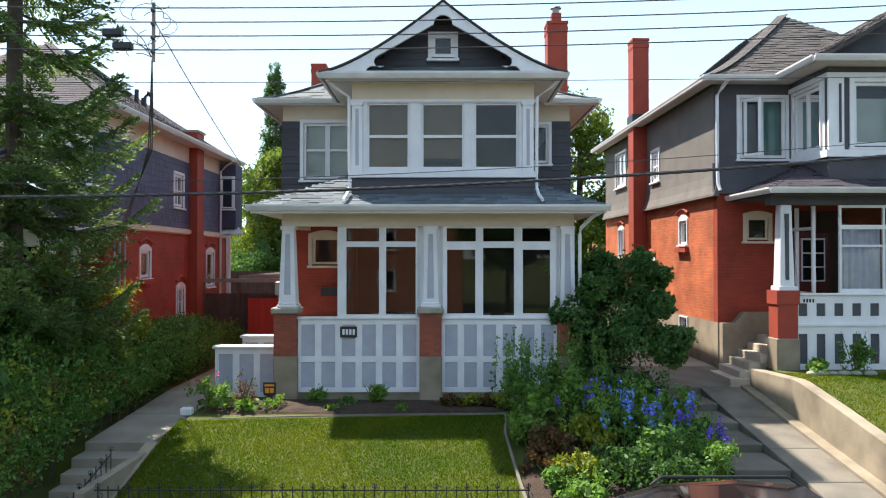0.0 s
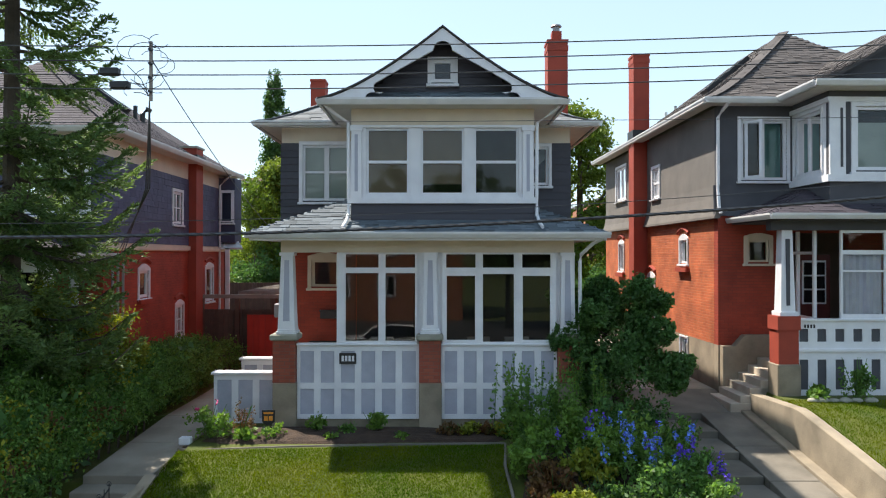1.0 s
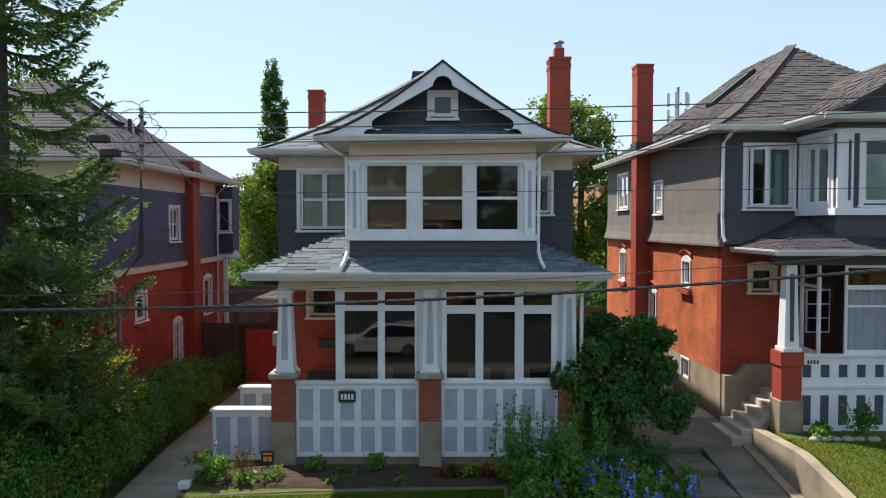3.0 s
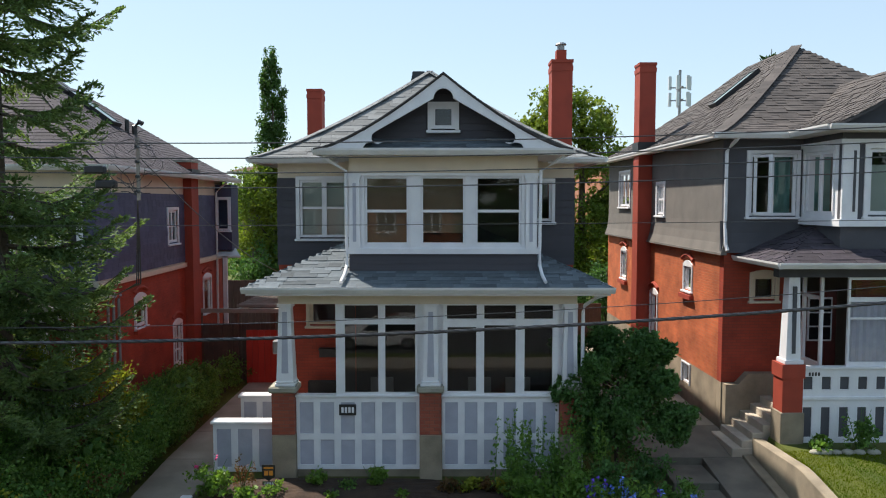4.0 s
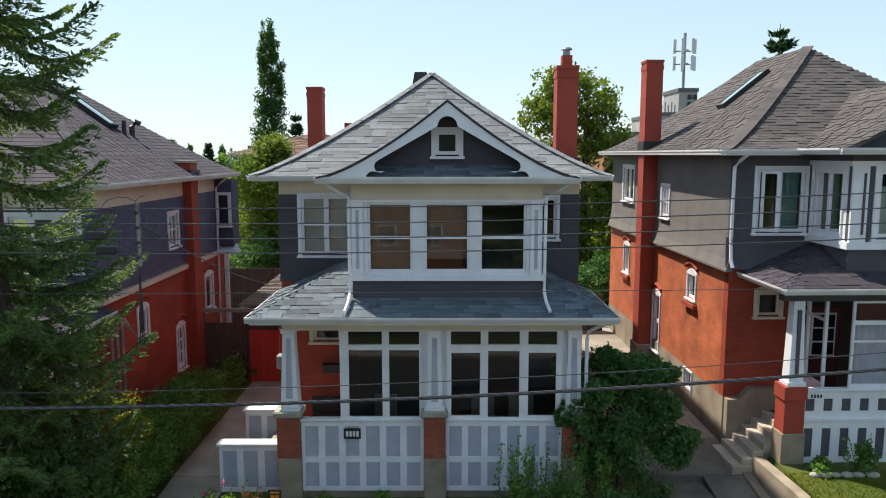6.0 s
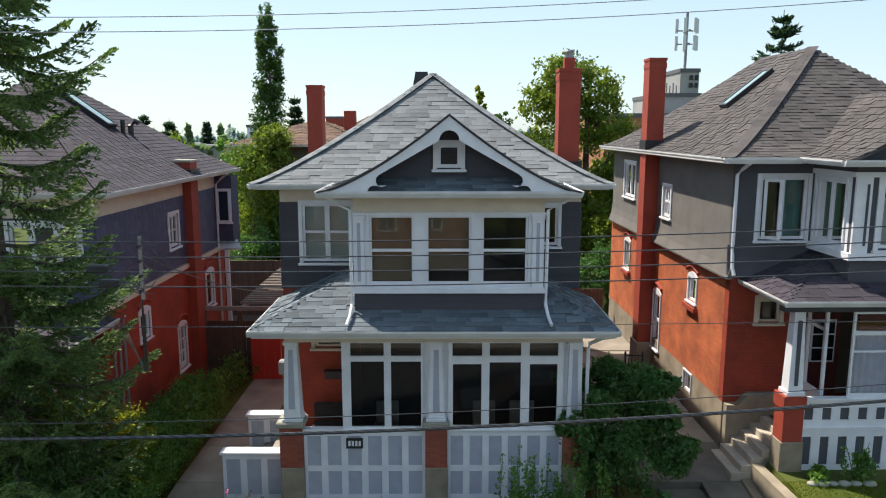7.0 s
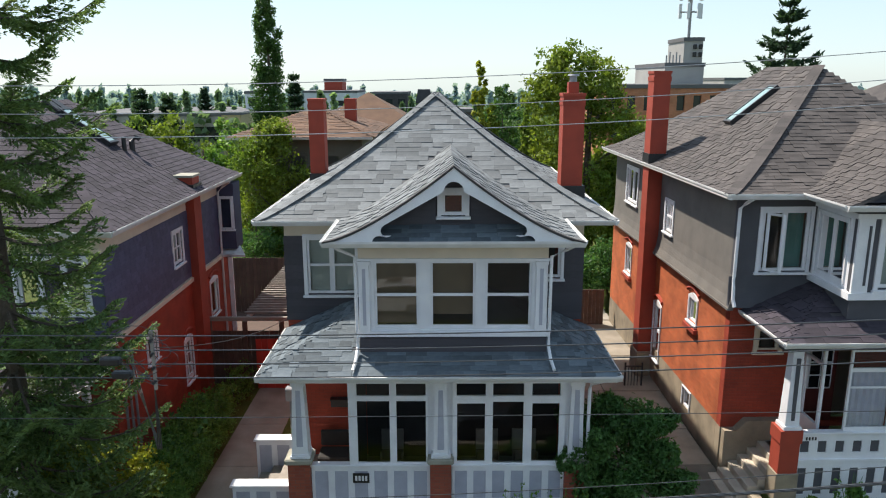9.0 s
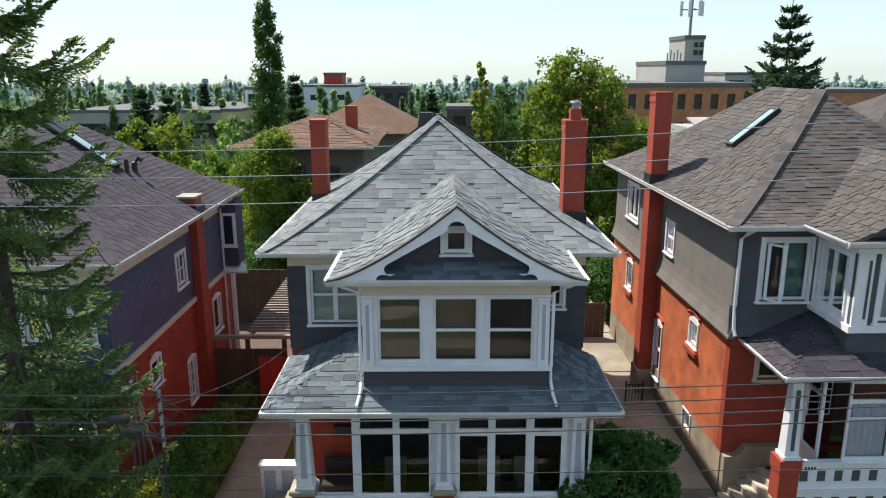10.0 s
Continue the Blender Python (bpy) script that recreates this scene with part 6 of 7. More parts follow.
# grass
def lawn(name, label, x0, x1, y0, y1, n, zf, keep):
    x, y = npr_.uniform(x0, x1, n), npr_.uniform(y0, y1, n)
    ok = np.array([keep(a, b) for a, b in zip(x, y)])
    x, y = x[ok], y[ok]
    z = np.array([zf(a, b) for a, b in zip(x, y)])
    n = len(x)
    a, h, w = npr_.uniform(0, 6.28, n), npr_.uniform(0.02, 0.045, n), npr_.uniform(0.006, 0.012, n)
    lx, ly = npr_.normal(0, 0.02, n), npr_.normal(0, 0.02, n)
    v = np.stack([np.stack([x - w * np.cos(a), y - w * np.sin(a), z - 0.01], 1), np.stack([x + w * np.cos(a), y + w * np.sin(a), z - 0.01], 1), np.stack([x + lx, y + ly, z + h], 1)], 1).reshape(-1, 3)
    me = bpy.data.meshes.new(name)
    me.from_pydata(v.tolist(), [], [(3 * i, 3 * i + 1, 3 * i + 2) for i in range(n)])
    me.materials.append(GRASS)
    tagged(new(name, me), label, "grass", kind="stuff")


lawn("lawn_grass", "mown green lawn with yellowing patches", -5.1, 1.2, 10.4, 14.45, 90000, gz, lambda x, y: y < 14.2 + 0.06 * (x + 3))
lawn("lawn_grass", "mown green lawn above the retaining wall", 7.36, 14.0, 10.5, 15.9, 60000, ground_z, lambda x, y: True)

# iron fence along the pavement, hand rail by the steps
fence = thing("iron_fence", "low black wrought iron fence with scroll tops", "fence")
FZ, FY = -0.22, 10.45


def scroll(bm, x, y, z, r, sg):
    tube(bm, [(x + sg * r * (1 - k / 9) * math.sin(k * 0.75), y, z + r * (1 - k / 9) * math.cos(k * 0.75)) for k in range(8)], 0.006, 4)


part("rail", boxes((-5.0, 1.25, FY - 0.012, FY + 0.012, FZ - 0.02, FZ)), BLACK, fence)
part("rail", boxes((-5.0, 1.25, FY - 0.012, FY + 0.012, FZ - 0.62, FZ - 0.60)), BLACK, fence)
for i in range(43):
    x = -4.95 + 0.147 * i
    bm = boxes((x - 0.007, x + 0.007, FY - 0.007, FY + 0.007, FZ - 0.75, FZ + (0.05 if i % 3 else 0.09)))
    if i % 3 == 0:
        scroll(bm, x, FY, FZ + 0.04, 0.045, 1)
        scroll(bm, x, FY, FZ + 0.04, 0.045, -1)
        scroll(bm, x + 0.03, FY, FZ - 0.1, 0.05, 1)
    part("picket", bm, BLACK, fence)
hr = thing("hand_rail", "black wrought iron rail beside the garden steps", "railing")
for k, (ya, yb, za, zb) in enumerate(((12.5, 10.4, -0.27, -0.85), (12.5, 10.4, -0.60, -1.15))):
    part("rail", tube(bmesh.new(), [(-5.7, ya, za), (-5.7, yb, zb)], 0.014, 5), BLACK, hr)
for i in range(12):
    y = 12.5 - 0.18 * i
    z = -0.27 - 0.276 * (12.5 - y)
    bm = bmesh.new()
    tube(bm, [(-5.7, y, z - 0.75), (-5.7, y, z + 0.1)], 0.009, 4)
    if i % 2 == 0:
        scroll(bm, -5.7, y, z + 0.08, 0.05, 1)
        scroll(bm, -5.7, y, z + 0.08, 0.05, -1)
    part("baluster", bm, BLACK, hr)

# alarm sign, spike lamp, porch pots
sg_ = thing("yard_sign", "small black shield sign with orange marks on a stake", "sign")
part("stake", boxes((-3.66, -3.64, 15.32, 15.34, -0.1, 0.3)), BLACK, sg_)
bm = bmesh.new()
prism(bm, [(-0.14, 0.30), (0.14, 0.30), (0.13, 0.05), (0.0, -0.04), (-0.13, 0.05)], lambda p: (-3.65 + p[0], 15.30, 0.18 + p[1]), lambda p: (-3.65 + p[0], 15.318, 0.18 + p[1]))
sh = part("shield", bm, BLACK, sg_)
ORANGE = mat("orange print", (0.75, 0.28, 0.03), (0.7, 0.25, 0.03), 3, 0.6, bump=0)
part("marks", boxes((-3.75, -3.55, 15.292, 15.299, 0.40, 0.44), (-3.74, -3.66, 15.292, 15.299, 0.26, 0.36), (-3.64, -3.56, 15.292, 15.299, 0.26, 0.36)), ORANGE, sh)
part("number_strip", boxes((-3.78, -3.52, 15.30, 15.318, 0.03, 0.13)), BLACK, sg_)
part("strip_marks", boxes(*[(-3.75 + 0.058 * i, -3.71 + 0.058 * i, 15.292, 15.299, 0.05, 0.11) for i in range(4)]), WHITE, sg_)
gl_ = thing("ground_light", "small white garden light box on the soil", "light")
part("case", boxes((-5.25, -5.02, 14.5, 14.68, -0.05, 0.1), bevel=0.02), WHITE, gl_)
pot = thing("flower_pot", "flower pot with red blooms beside the porch", "plant")
part("pot", frustum(bmesh.new(), -3.85, 17.9, 1.14, 1.45, 0.2, 0.3), STONE, pot)
leaf_mesh("foliage", clumps([(-3.85, 17.9, 1.62, 0.2, 0.2, 0.24)], 200), 0.08, LEAF, pot)
leaf_mesh("bloom_mass", clumps([(-3.85, 17.85, 1.75, 0.2, 0.2, 0.24)], 70), 0.07, REDPET, pot)
mt = thing("gas_meter", "pale utility meter on the side wall", "meter")
part("case", boxes((-4.28, -4.06, 18.45, 18.7, 2.15, 2.5), bevel=0.03), STEEL, mt)
part("conduit", tube(bmesh.new(), [(-4.15, 18.5, 2.15), (-4.15, 18.5, 0.0)], 0.03, 6), STEEL, mt)

# wicker porch seat
seat = thing("porch_bench", "dark wicker bench on the open porch", "bench")
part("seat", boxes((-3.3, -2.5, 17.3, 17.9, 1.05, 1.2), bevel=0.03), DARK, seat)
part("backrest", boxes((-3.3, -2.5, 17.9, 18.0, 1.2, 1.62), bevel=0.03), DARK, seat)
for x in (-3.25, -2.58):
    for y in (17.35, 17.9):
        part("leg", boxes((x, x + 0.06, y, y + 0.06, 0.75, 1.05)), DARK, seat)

# fences and pergola between the houses
yf = thing("wooden_fence", "dark brown board fence with a red gate panel", "fence")
for i in range(16):
    x = -8.2 + 0.16 * i
    part("board", boxes((x, x + 0.15, 24.6 + 0.01 * (i % 2), 24.64 + 0.01 * (i % 2), -0.1, 1.9)), WOOD, yf)
for i in range(6):
    part("board", boxes((-6.5 + 0.2 * i, -6.31 + 0.2 * i, 24.2 + 0.008 * (i % 2), 24.24, -0.1, 1.75)), REDDOOR, yf, "red painted gate board")
for x in (-8.2, -7.0, -5.75, -4.45):
    part("post", boxes((x, x + 0.14, 24.5, 24.64, -0.1, 2.27)), WOOD, yf)
bf = thing("wooden_fence", "tall dark board fence at the end of the side yard", "fence")
for i in range(58):
    part("board", boxes((-13.0 + 0.16 * i, -12.85 + 0.16 * i, 32.6 + 0.01 * (i % 2), 32.64 + 0.01 * (i % 2), -0.1, 2.5)), WOOD, bf)
pg = thing("pergola", "weathered grey slatted pergola between the houses", "pergola")
part("beam", boxes((-8.3, -4.1, 24.55, 24.67, 2.27, 2.40)), GREYWOOD, pg)
part("beam", boxes((-7.0, -4.3, 31.9, 32.05, 2.27, 2.40)), GREYWOOD, pg)
part("beam", boxes((-6.9, -6.8, 24.67, 31.9, 2.27, 2.40)), GREYWOOD, pg)
for x in (-6.9, -4.4):
    part("post", boxes((x, x + 0.12, 31.9, 32.02, -0.1, 2.27)), GREYWOOD, pg)
for i in range(24):
    part("slat", boxes((-7.0, -4.15, 24.9 + 0.3 * i, 24.96 + 0.3 * i, 2.40, 2.49)), GREYWOOD, pg)
for x, y, h, r in ((5.4, 32.5, 3.2, 1.8), (7.5, 33.5, 3.4, 1.8), (-6.4, 34.6, 4.2, 1.9), (-4.4, 34.8, 3.4, 1.6), (-8.9, 34.4, 4.6, 2.0)):
    broadleaf("shrub", "dense green shrub behind the yard fence", "bush", (x, y, -0.2), h, [(x + rng.uniform(-0.7, 0.7), y + rng.uniform(-0.4, 0.4), h * rng.uniform(0.25, 0.75), r * 0.6, r * 0.6, h * 0.28) for _ in range(6)], 600, 0.15, LEAFDK, int(10 * y), 0.07)
rf = thing("wooden_fence", "dark plank fence behind the passage", "fence")
for i in range(18):
    part("board", boxes((3.5 + 0.16 * i, 3.65 + 0.16 * i, 29.5, 29.54, -0.1, 1.9)), WOOD, rf)
bn = thing("recycling_bin", "blue recycling bin in the passage", "bin")
BINB = mat("blue plastic", (0.03, 0.12, 0.38), (0.025, 0.1, 0.32), 3, 0.5)
part("body", frustum(bmesh.new(), 4.5, 27.6, -0.06, 0.9, 0.5, 0.6), BINB, bn)
part("lid", boxes((4.18, 4.82, 27.28, 27.92, 0.9, 0.97), bevel=0.02), BINB, bn)
gt = thing("iron_gate", "black iron gate standing open in the passage", "gate")
for x in (5.75, 6.3):
    part("post", boxes((x, x + 0.05, 23.4, 23.45, -0.1, 1.2)), BLACK, gt)
for z in (0.2, 1.05):
    part("rail", boxes((5.8, 6.3, 23.41, 23.44, z, z + 0.04)), BLACK, gt)
for i in range(4):
    part("bar", boxes((5.88 + 0.1 * i, 5.9 + 0.1 * i, 23.415, 23.435, 0.2, 1.05)), BLACK, gt)

# ---- wires ----
def strand(name, label, y, za, zb, r, sag, xa=-25.0, xb=25.0, ya=None, yb=None, twist=False):
    ob = thing(name, label, "wire", "overhead wires")
    n = 60
    ya, yb = (y if ya is None else ya), (y if yb is None else yb)

    def at(i):
        f = i / n
        x = xa + (xb - xa) * f
        return Vector((x, ya + (yb - ya) * f, za + (zb - za) * f - sag * (1 - (2 * f - 1) ** 2)))

    part("strand", tube(bmesh.new(), [at(i) for i in range(n + 1)], r, 6), ALUWIRE if name == "high_line" else WIRE, ob)
    if twist:
        k = 900
        bm = bmesh.new()
        for ph in (0.0, math.pi):
            tube(bm, [(at(0).lerp(at(n), i / k).x, at(0).y + 0.013 * math.cos(i * 0.9 + ph), (at(int(i / k * n)).lerp(at(min(int(i / k * n) + 1, n)), i / k * n % 1)).z + 0.013 * math.sin(i * 0.9 + ph)) for i in range(k + 1)], r * 0.62, 5)
        part("lashing", bm, BLACK, ob)
    return ob


for i, z in enumerate((6.81, 6.60, 6.395, 6.19)):
    strand("power_line", "thin dark power line strung along the street", 10.62, z + 1.0, z + 1.87, 0.009, 1.44)
strand("service_line", "thin pale service line along the street", 10.45, 5.78, 6.12, 0.005, 0.3)
strand("cable", "thick black twisted cable strung along the street", 10.52, 5.0, 7.3, 0.024, 2.0, twist=True)
strand("service_line", "thin line above the twisted cable", 10.58, 5.17, 7.55, 0.006, 2.0)
for z, y in ((10.24, 10.85), (9.87, 11.0), (9.60, 10.4)):
    strand("high_line", "thin pale high line along the street", y, z + 1.25, z + 3.15, 0.006, 2.2)
for x in (-25.0, 25.0):
    up = thing("utility_pole", "brown wooden utility pole carrying the street wires", "pole", "utility poles")
    part("pole", tube(bmesh.new(), [(x, 10.75, -1.3), (x, 10.75, 13.9)], 0.15, 10, 0.11), WOOD, up)
    part("crossarm", boxes((x - 0.06, x + 0.06, 10.3, 11.9, 11.2, 11.35)), WOOD, up)
# rack with insulators and hanging taps
rack = thing("wire_rack", "steel rack with black splice boxes on the lines", "rack", "overhead wires")
part("bar", boxes((-4.275, -4.235, 10.61, 10.65, 5.98, 6.85)), GREYWOOD, rack, "weathered grey bar")
for i in range(4):
    part("insulator", tube(bmesh.new(), [(-4.25, 10.62, 6.72 - 0.205 * i), (-4.25, 10.55, 6.72 - 0.205 * i)], 0.022, 8), BLACK, rack)
for x, z in ((-4.85, 6.40), (-4.7, 6.20)):
    part("splice_box", boxes((x - 0.14, x + 0.14, 10.56, 10.68, z - 0.05, z + 0.06), bevel=0.02), BLACK, rack)
for k in range(3):
    bm = bmesh.new()
    tube(bm, [(-4.6 + 0.05 * k, 10.62, 6.5 - 0.2 * k), (-4.4, 10.63, 6.3 - 0.1 * k), (-4.28, 10.62, 6.05)], 0.006, 4)
    part("tap", bm, WIRE, rack)
for k in range(9):
    # loose loops of tail wire about the bar
    rr_ = 0.16 + 0.035 * (k % 4)
    cz, cx = 6.12 + 0.09 * k, -4.25 + 0.07 * ((k * 5) % 7 - 3)
    part("tail_loop", tube(bmesh.new(), [(cx + rr_ * math.cos(0.5 * j + k), 10.60 - 0.008 * j, cz + 0.7 * rr_ * math.sin(0.5 * j + k)) for j in range(9)], 0.005, 4), WIRE, rack)
sv = strand("service_drop", "service drop from the rack to the brick house", 0, 6.6, 3.4, 0.008, 0.5, -4.25, -4.3, 10.62, 24.6)
for k in range(3):
    bm = bmesh.new()
    tube(bm, [(-4.27, 10.62, 6.0), (-4.33 - 0.02 * k, 10.8, 5.3), (-4.5 - 0.03 * k, 11.2, 4.75), (-8.3, 18.4 + 0.2 * k, 3.6)], 0.010, 5)
    part("tap", bm, WIRE, rack)
mast = thing("service_mast", "steel service masts on the brick wall", "mast")
for k in range(3):
    part("pipe", tube(bmesh.new(), [(-8.25, 18.2 + 0.3 * k, 0.6), (-8.25, 18.2 + 0.3 * k, 3.5), (-8.15, 18.1 + 0.3 * k, 3.62)], 0.035, 6), STEEL, mast)

# ---- parked cars ----
def car(name, label, x, y, z, paint, L=4.7, W=1.85, H=1.66):
    ob = thing(name, label, "car")
    prof = [(-0.5, 0.28), (-0.5, 0.62), (-0.44, 0.86), (-0.20, 0.96), (-0.08, 1.45), (0.02, 1.60), (0.22, 1.66), (0.40, 1.60), (0.485, 1.05), (0.5, 0.7), (0.5, 0.28)]
    for k, (a, b, nm) in enumerate(((0.0, 1.0, "body"),)):
        bm = bmesh.new()
        rows = []
        for s in (-1, -0.94, -0.72, 0.72, 0.94, 1):
            rows.append([bm.verts.new((x + px * L, y + s * W / 2 * (1.0 if pz < 1.0 else 1 - 0.16 * (pz - 1.0) / 0.66), z + pz * H / 1.66 - (0.05 if abs(s) == 1 and pz > 0.9 else 0.012 if abs(s) == 0.94 and pz > 0.9 else 0))) for px, pz in prof])
        for r0, r1 in zip(rows, rows[1:]):
            for i in range(len(prof)):
                j = (i + 1) % len(prof)
                bm.faces.new((r0[i], r1[i], r1[j], r0[j]))
        bm.faces.new(rows[0])
        bm.faces.new(rows[-1][::-1])
        bmesh.ops.recalc_face_normals(bm, faces=bm.faces)
        part("body", bm, paint, ob)
    hs = H / 1.66
    for sg in (-1, 1):
        bm = bmesh.new()
        prism(bm, [(-0.16, 1.0), (-0.06, 1.44), (0.02, 1.54), (0.22, 1.58), (0.38, 1.52), (0.45, 1.04)], lambda p: (x + p[0] * L, y + sg * (W / 2 * (1 - 0.16 * (p[1] - 1.0) / 0.66) + 0.004), z + p[1] * hs), lambda p: (x + p[0] * L, y + sg * (W / 2 * (1 - 0.16 * (p[1] - 1.0) / 0.66) - 0.05), z + p[1] * hs))
        part("side_window", bm, CARGLASS, ob)
        part("roof_rail", tube(bmesh.new(), [(x - 0.0 * L, y + sg * 0.66, z + 1.60 * hs), (x + 0.03 * L, y + sg * 0.68, z + 1.70 * hs), (x + 0.36 * L, y + sg * 0.68, z + 1.70 * hs), (x + 0.40 * L, y + sg * 0.66, z + 1.58 * hs)], 0.02, 6), BLACK, ob)
        for px in (-0.31, 0.31):
            bm = bmesh.new()
            bmesh.ops.create_cone(bm, cap_ends=True, segments=24, radius1=0.34, radius2=0.34, depth=0.22, matrix=Matrix.Translation((x + px * L, y + sg * (W / 2 - 0.1), z + 0.34)) @ Matrix.Rotation(math.pi / 2, 4, "X"))
            w = part("tyre", bm, RUBBER, ob)
            bm = bmesh.new()
            bmesh.ops.create_cone(bm, cap_ends=True, segments=18, radius1=0.21, radius2=0.21, depth=0.23, matrix=Matrix.Translation((x + px * L, y + sg * (W / 2 - 0.1), z + 0.34)) @ Matrix.Rotation(math.pi / 2, 4, "X"))
            part("rim", bm, STEEL, w)
    bm = bmesh.new()
    prism(bm, [(-0.185, 1.0), (-0.072, 1.47), (-0.066, 1.46), (-0.175, 0.98)], lambda p: (x + p[0] * L - 0.01, y - W * 0.38, z + p[1] * hs), lambda p: (x + p[0] * L - 0.01, y + W * 0.38, z + p[1] * hs))
    part("windscreen", bm, CARGLASS, ob)
    part("sunroof", boxes((x + 0.04 * L, x + 0.2 * L, y - 0.42, y + 0.42, z + 1.655 * hs, z + 1.672 * hs), bevel=0.003), CARGLASS, ob)
    return ob


car("parked_car", "dark glossy station car parked at the kerb", 2.55, 8.3, -1.30, CARPAINT)
car("parked_car", "white station car parked across the street", -3.2, -4.8, -1.32, CARWHITE)


# ---- across the street, seen in the window glass ----
oh = thing("house", "brown-orange brick apartment house across the street", "house")
OB = Face("back", -24.0)
ohw = [(x, x + 1.3, z, z + 1.5) for x in (-12, -8.5, -5, -1.5) for z in (0.6, 3.7)]
wall("brick_wall", OB, -14, 1.5, -1.4, 6.4, ohw, FARBRICK, oh, 0.3)
for h in ohw:
    window(OB, *h, oh, [(h[0] + 0.08, h[0] + 0.6, h[2] + 0.08, h[3] - 0.08), (h[0] + 0.7, h[1] - 0.08, h[2] + 0.08, h[3] - 0.08)], 0.1)
part("roof", boxes((-14.3, 1.8, -36, -23.6, 6.4, 6.7)), SHDARK, oh)
part("side_wall", boxes((-14, -13.7, -36, -24.3, -1.4, 6.4), (1.2, 1.5, -36, -24.3, -1.4, 6.4), (-13.7, 1.2, -36, -35.7, -1.4, 6.4)), FARBRICK, oh)
for x, y, h in ((4.5, -18, 9), (1.5, -31, 12), (-5, -40, 14), (-12, -40, 14), (12.5, -14, 9), (17.5, -16, 11), (-19, -15, 10), (-25, -17, 12), (23, -15, 10), (30, -16, 12), (-33, -16, 12), (10.5, -20, 9)):
    broadleaf("tree", "leafy green street tree across the road", "tree", (x, y, -1.4), h * 0.8, [(x + rng.uniform(-1.6, 1.6), y + rng.uniform(-1.5, 1.5), h * rng.uniform(0.4, 0.8), 2.3, 2.2, 1.9) for _ in range(6)], 900, 0.45, LEAFPOP, int(x), 0.25, "street trees")

# ---- behind the houses ----
broadleaf("tree", "loose light green tree beside the pergola", "tree", (-8.0, 36.5, -0.2), 7.6, [(-8.9, 36, 6.3, 1.5, 1.4, 1.6), (-7.6, 36.5, 4.6, 1.9, 1.6, 1.7), (-9.2, 36.4, 3.4, 1.6, 1.5, 1.7), (-7.2, 36, 2.4, 1.6, 1.4, 1.6), (-8.2, 36, 7.6, 0.9, 0.9, 0.9), (-6.4, 36, 3.8, 1.1, 1.1, 1.4)], 3600, 0.17, LEAFMID, 8, 0.16, "garden trees", 1.6)
rt = [(6.2, 38, 11.0, 1.7, 1.6, 1.2), (5.2, 38, 9.6, 1.5, 1.5, 1.2), (7.6, 38, 10.0, 1.6, 1.5, 1.2), (8.2, 38, 8.2, 1.9, 1.7, 1.4), (6.2, 38.3, 7.6, 2.0, 1.8, 1.5), (9.4, 37.5, 6.4, 1.6, 1.6, 1.4), (5.2, 38, 5.6, 1.7, 1.6, 1.5), (7.4, 37.5, 5.0, 2.0, 1.8, 1.6), (9.6, 37, 3.8, 1.8, 1.6, 1.6), (6.0, 37.5, 3.0, 1.9, 1.7, 1.7), (8.0, 37, 2.2, 1.9, 1.7, 1.7), (10.6, 37.5, 7.4, 1.2, 1.2, 1.0)]
broadleaf("tree", "tall spreading maple with yellow-green leaves", "tree", (7.2, 38.2, -0.2), 11.5, rt, 2200, 0.22, LEAFMID, 9, 0.3, "garden trees", 2.8, 0.7)


def poplar(x, y, h, r, material, n, size, seed, label):
    b = [(x + rng.uniform(-0.2, 0.2) * r, y, h * f, r * (0.35 + 1.1 * math.sin(math.pi * min(f * 0.9 + 0.08, 1)) ** 0.7) * 0.75, r * 0.8, h * 0.075) for f in [0.08 + 0.06 * k for k in range(16)]]
    broadleaf("poplar", label, "tree", (x, y, -0.4), h, b, n, size, material, seed, 0.18, "poplars", 0.5)


poplar(-10.9, 47.5, 15.0, 1.1, LEAFPOP, 1500, 0.17, 21, "tall narrow dark green columnar poplar")
for x, y, h, r, m in ((3.0, 62, 11.4, 0.75, LEAFYEL), (4.2, 66, 8.0, 0.7, LEAFMID), (7.1, 64, 7.5, 0.7, LEAFMID), (5.6, 72, 9.5, 2.0, LEAFPOP), (8.6, 70, 8.0, 0.9, LEAFMID)):
    poplar(x, y, h, r, m, 260, 0.3, int(10 * x), "slim upright garden poplar")
for x, y, h, r in ((19.2, 43.5, 15.2, 3.0),):
    conifer("spruce", "dark spruce standing behind the brown roof", (x, y, -0.3), h, r * 1.75, 26, NEEDLEFAR, 30, 5, 0.16, 0.12, size=0.34, taper=0.85, tufts=9)
for i, (x, y, h, r) in enumerate(((-12.3, 62, 12.0, 1.5), (-28.5, 71, 10.6, 2.4), (-25.7, 70, 10.2, 2.0), (-35, 110, 10.5, 2.0), (-1.6, 105, 9.6, 2.0), (30, 110, 11, 2.4), (26, 100, 9, 2.0))):
    conifer("conifer", "dark conifer among the roofs behind", (x, y, -1.0), h, r * 1.5, 20, NEEDLEFAR, 50 + i, 4, 0.18, 0.1, size=0.5, taper=0.9, tufts=5)
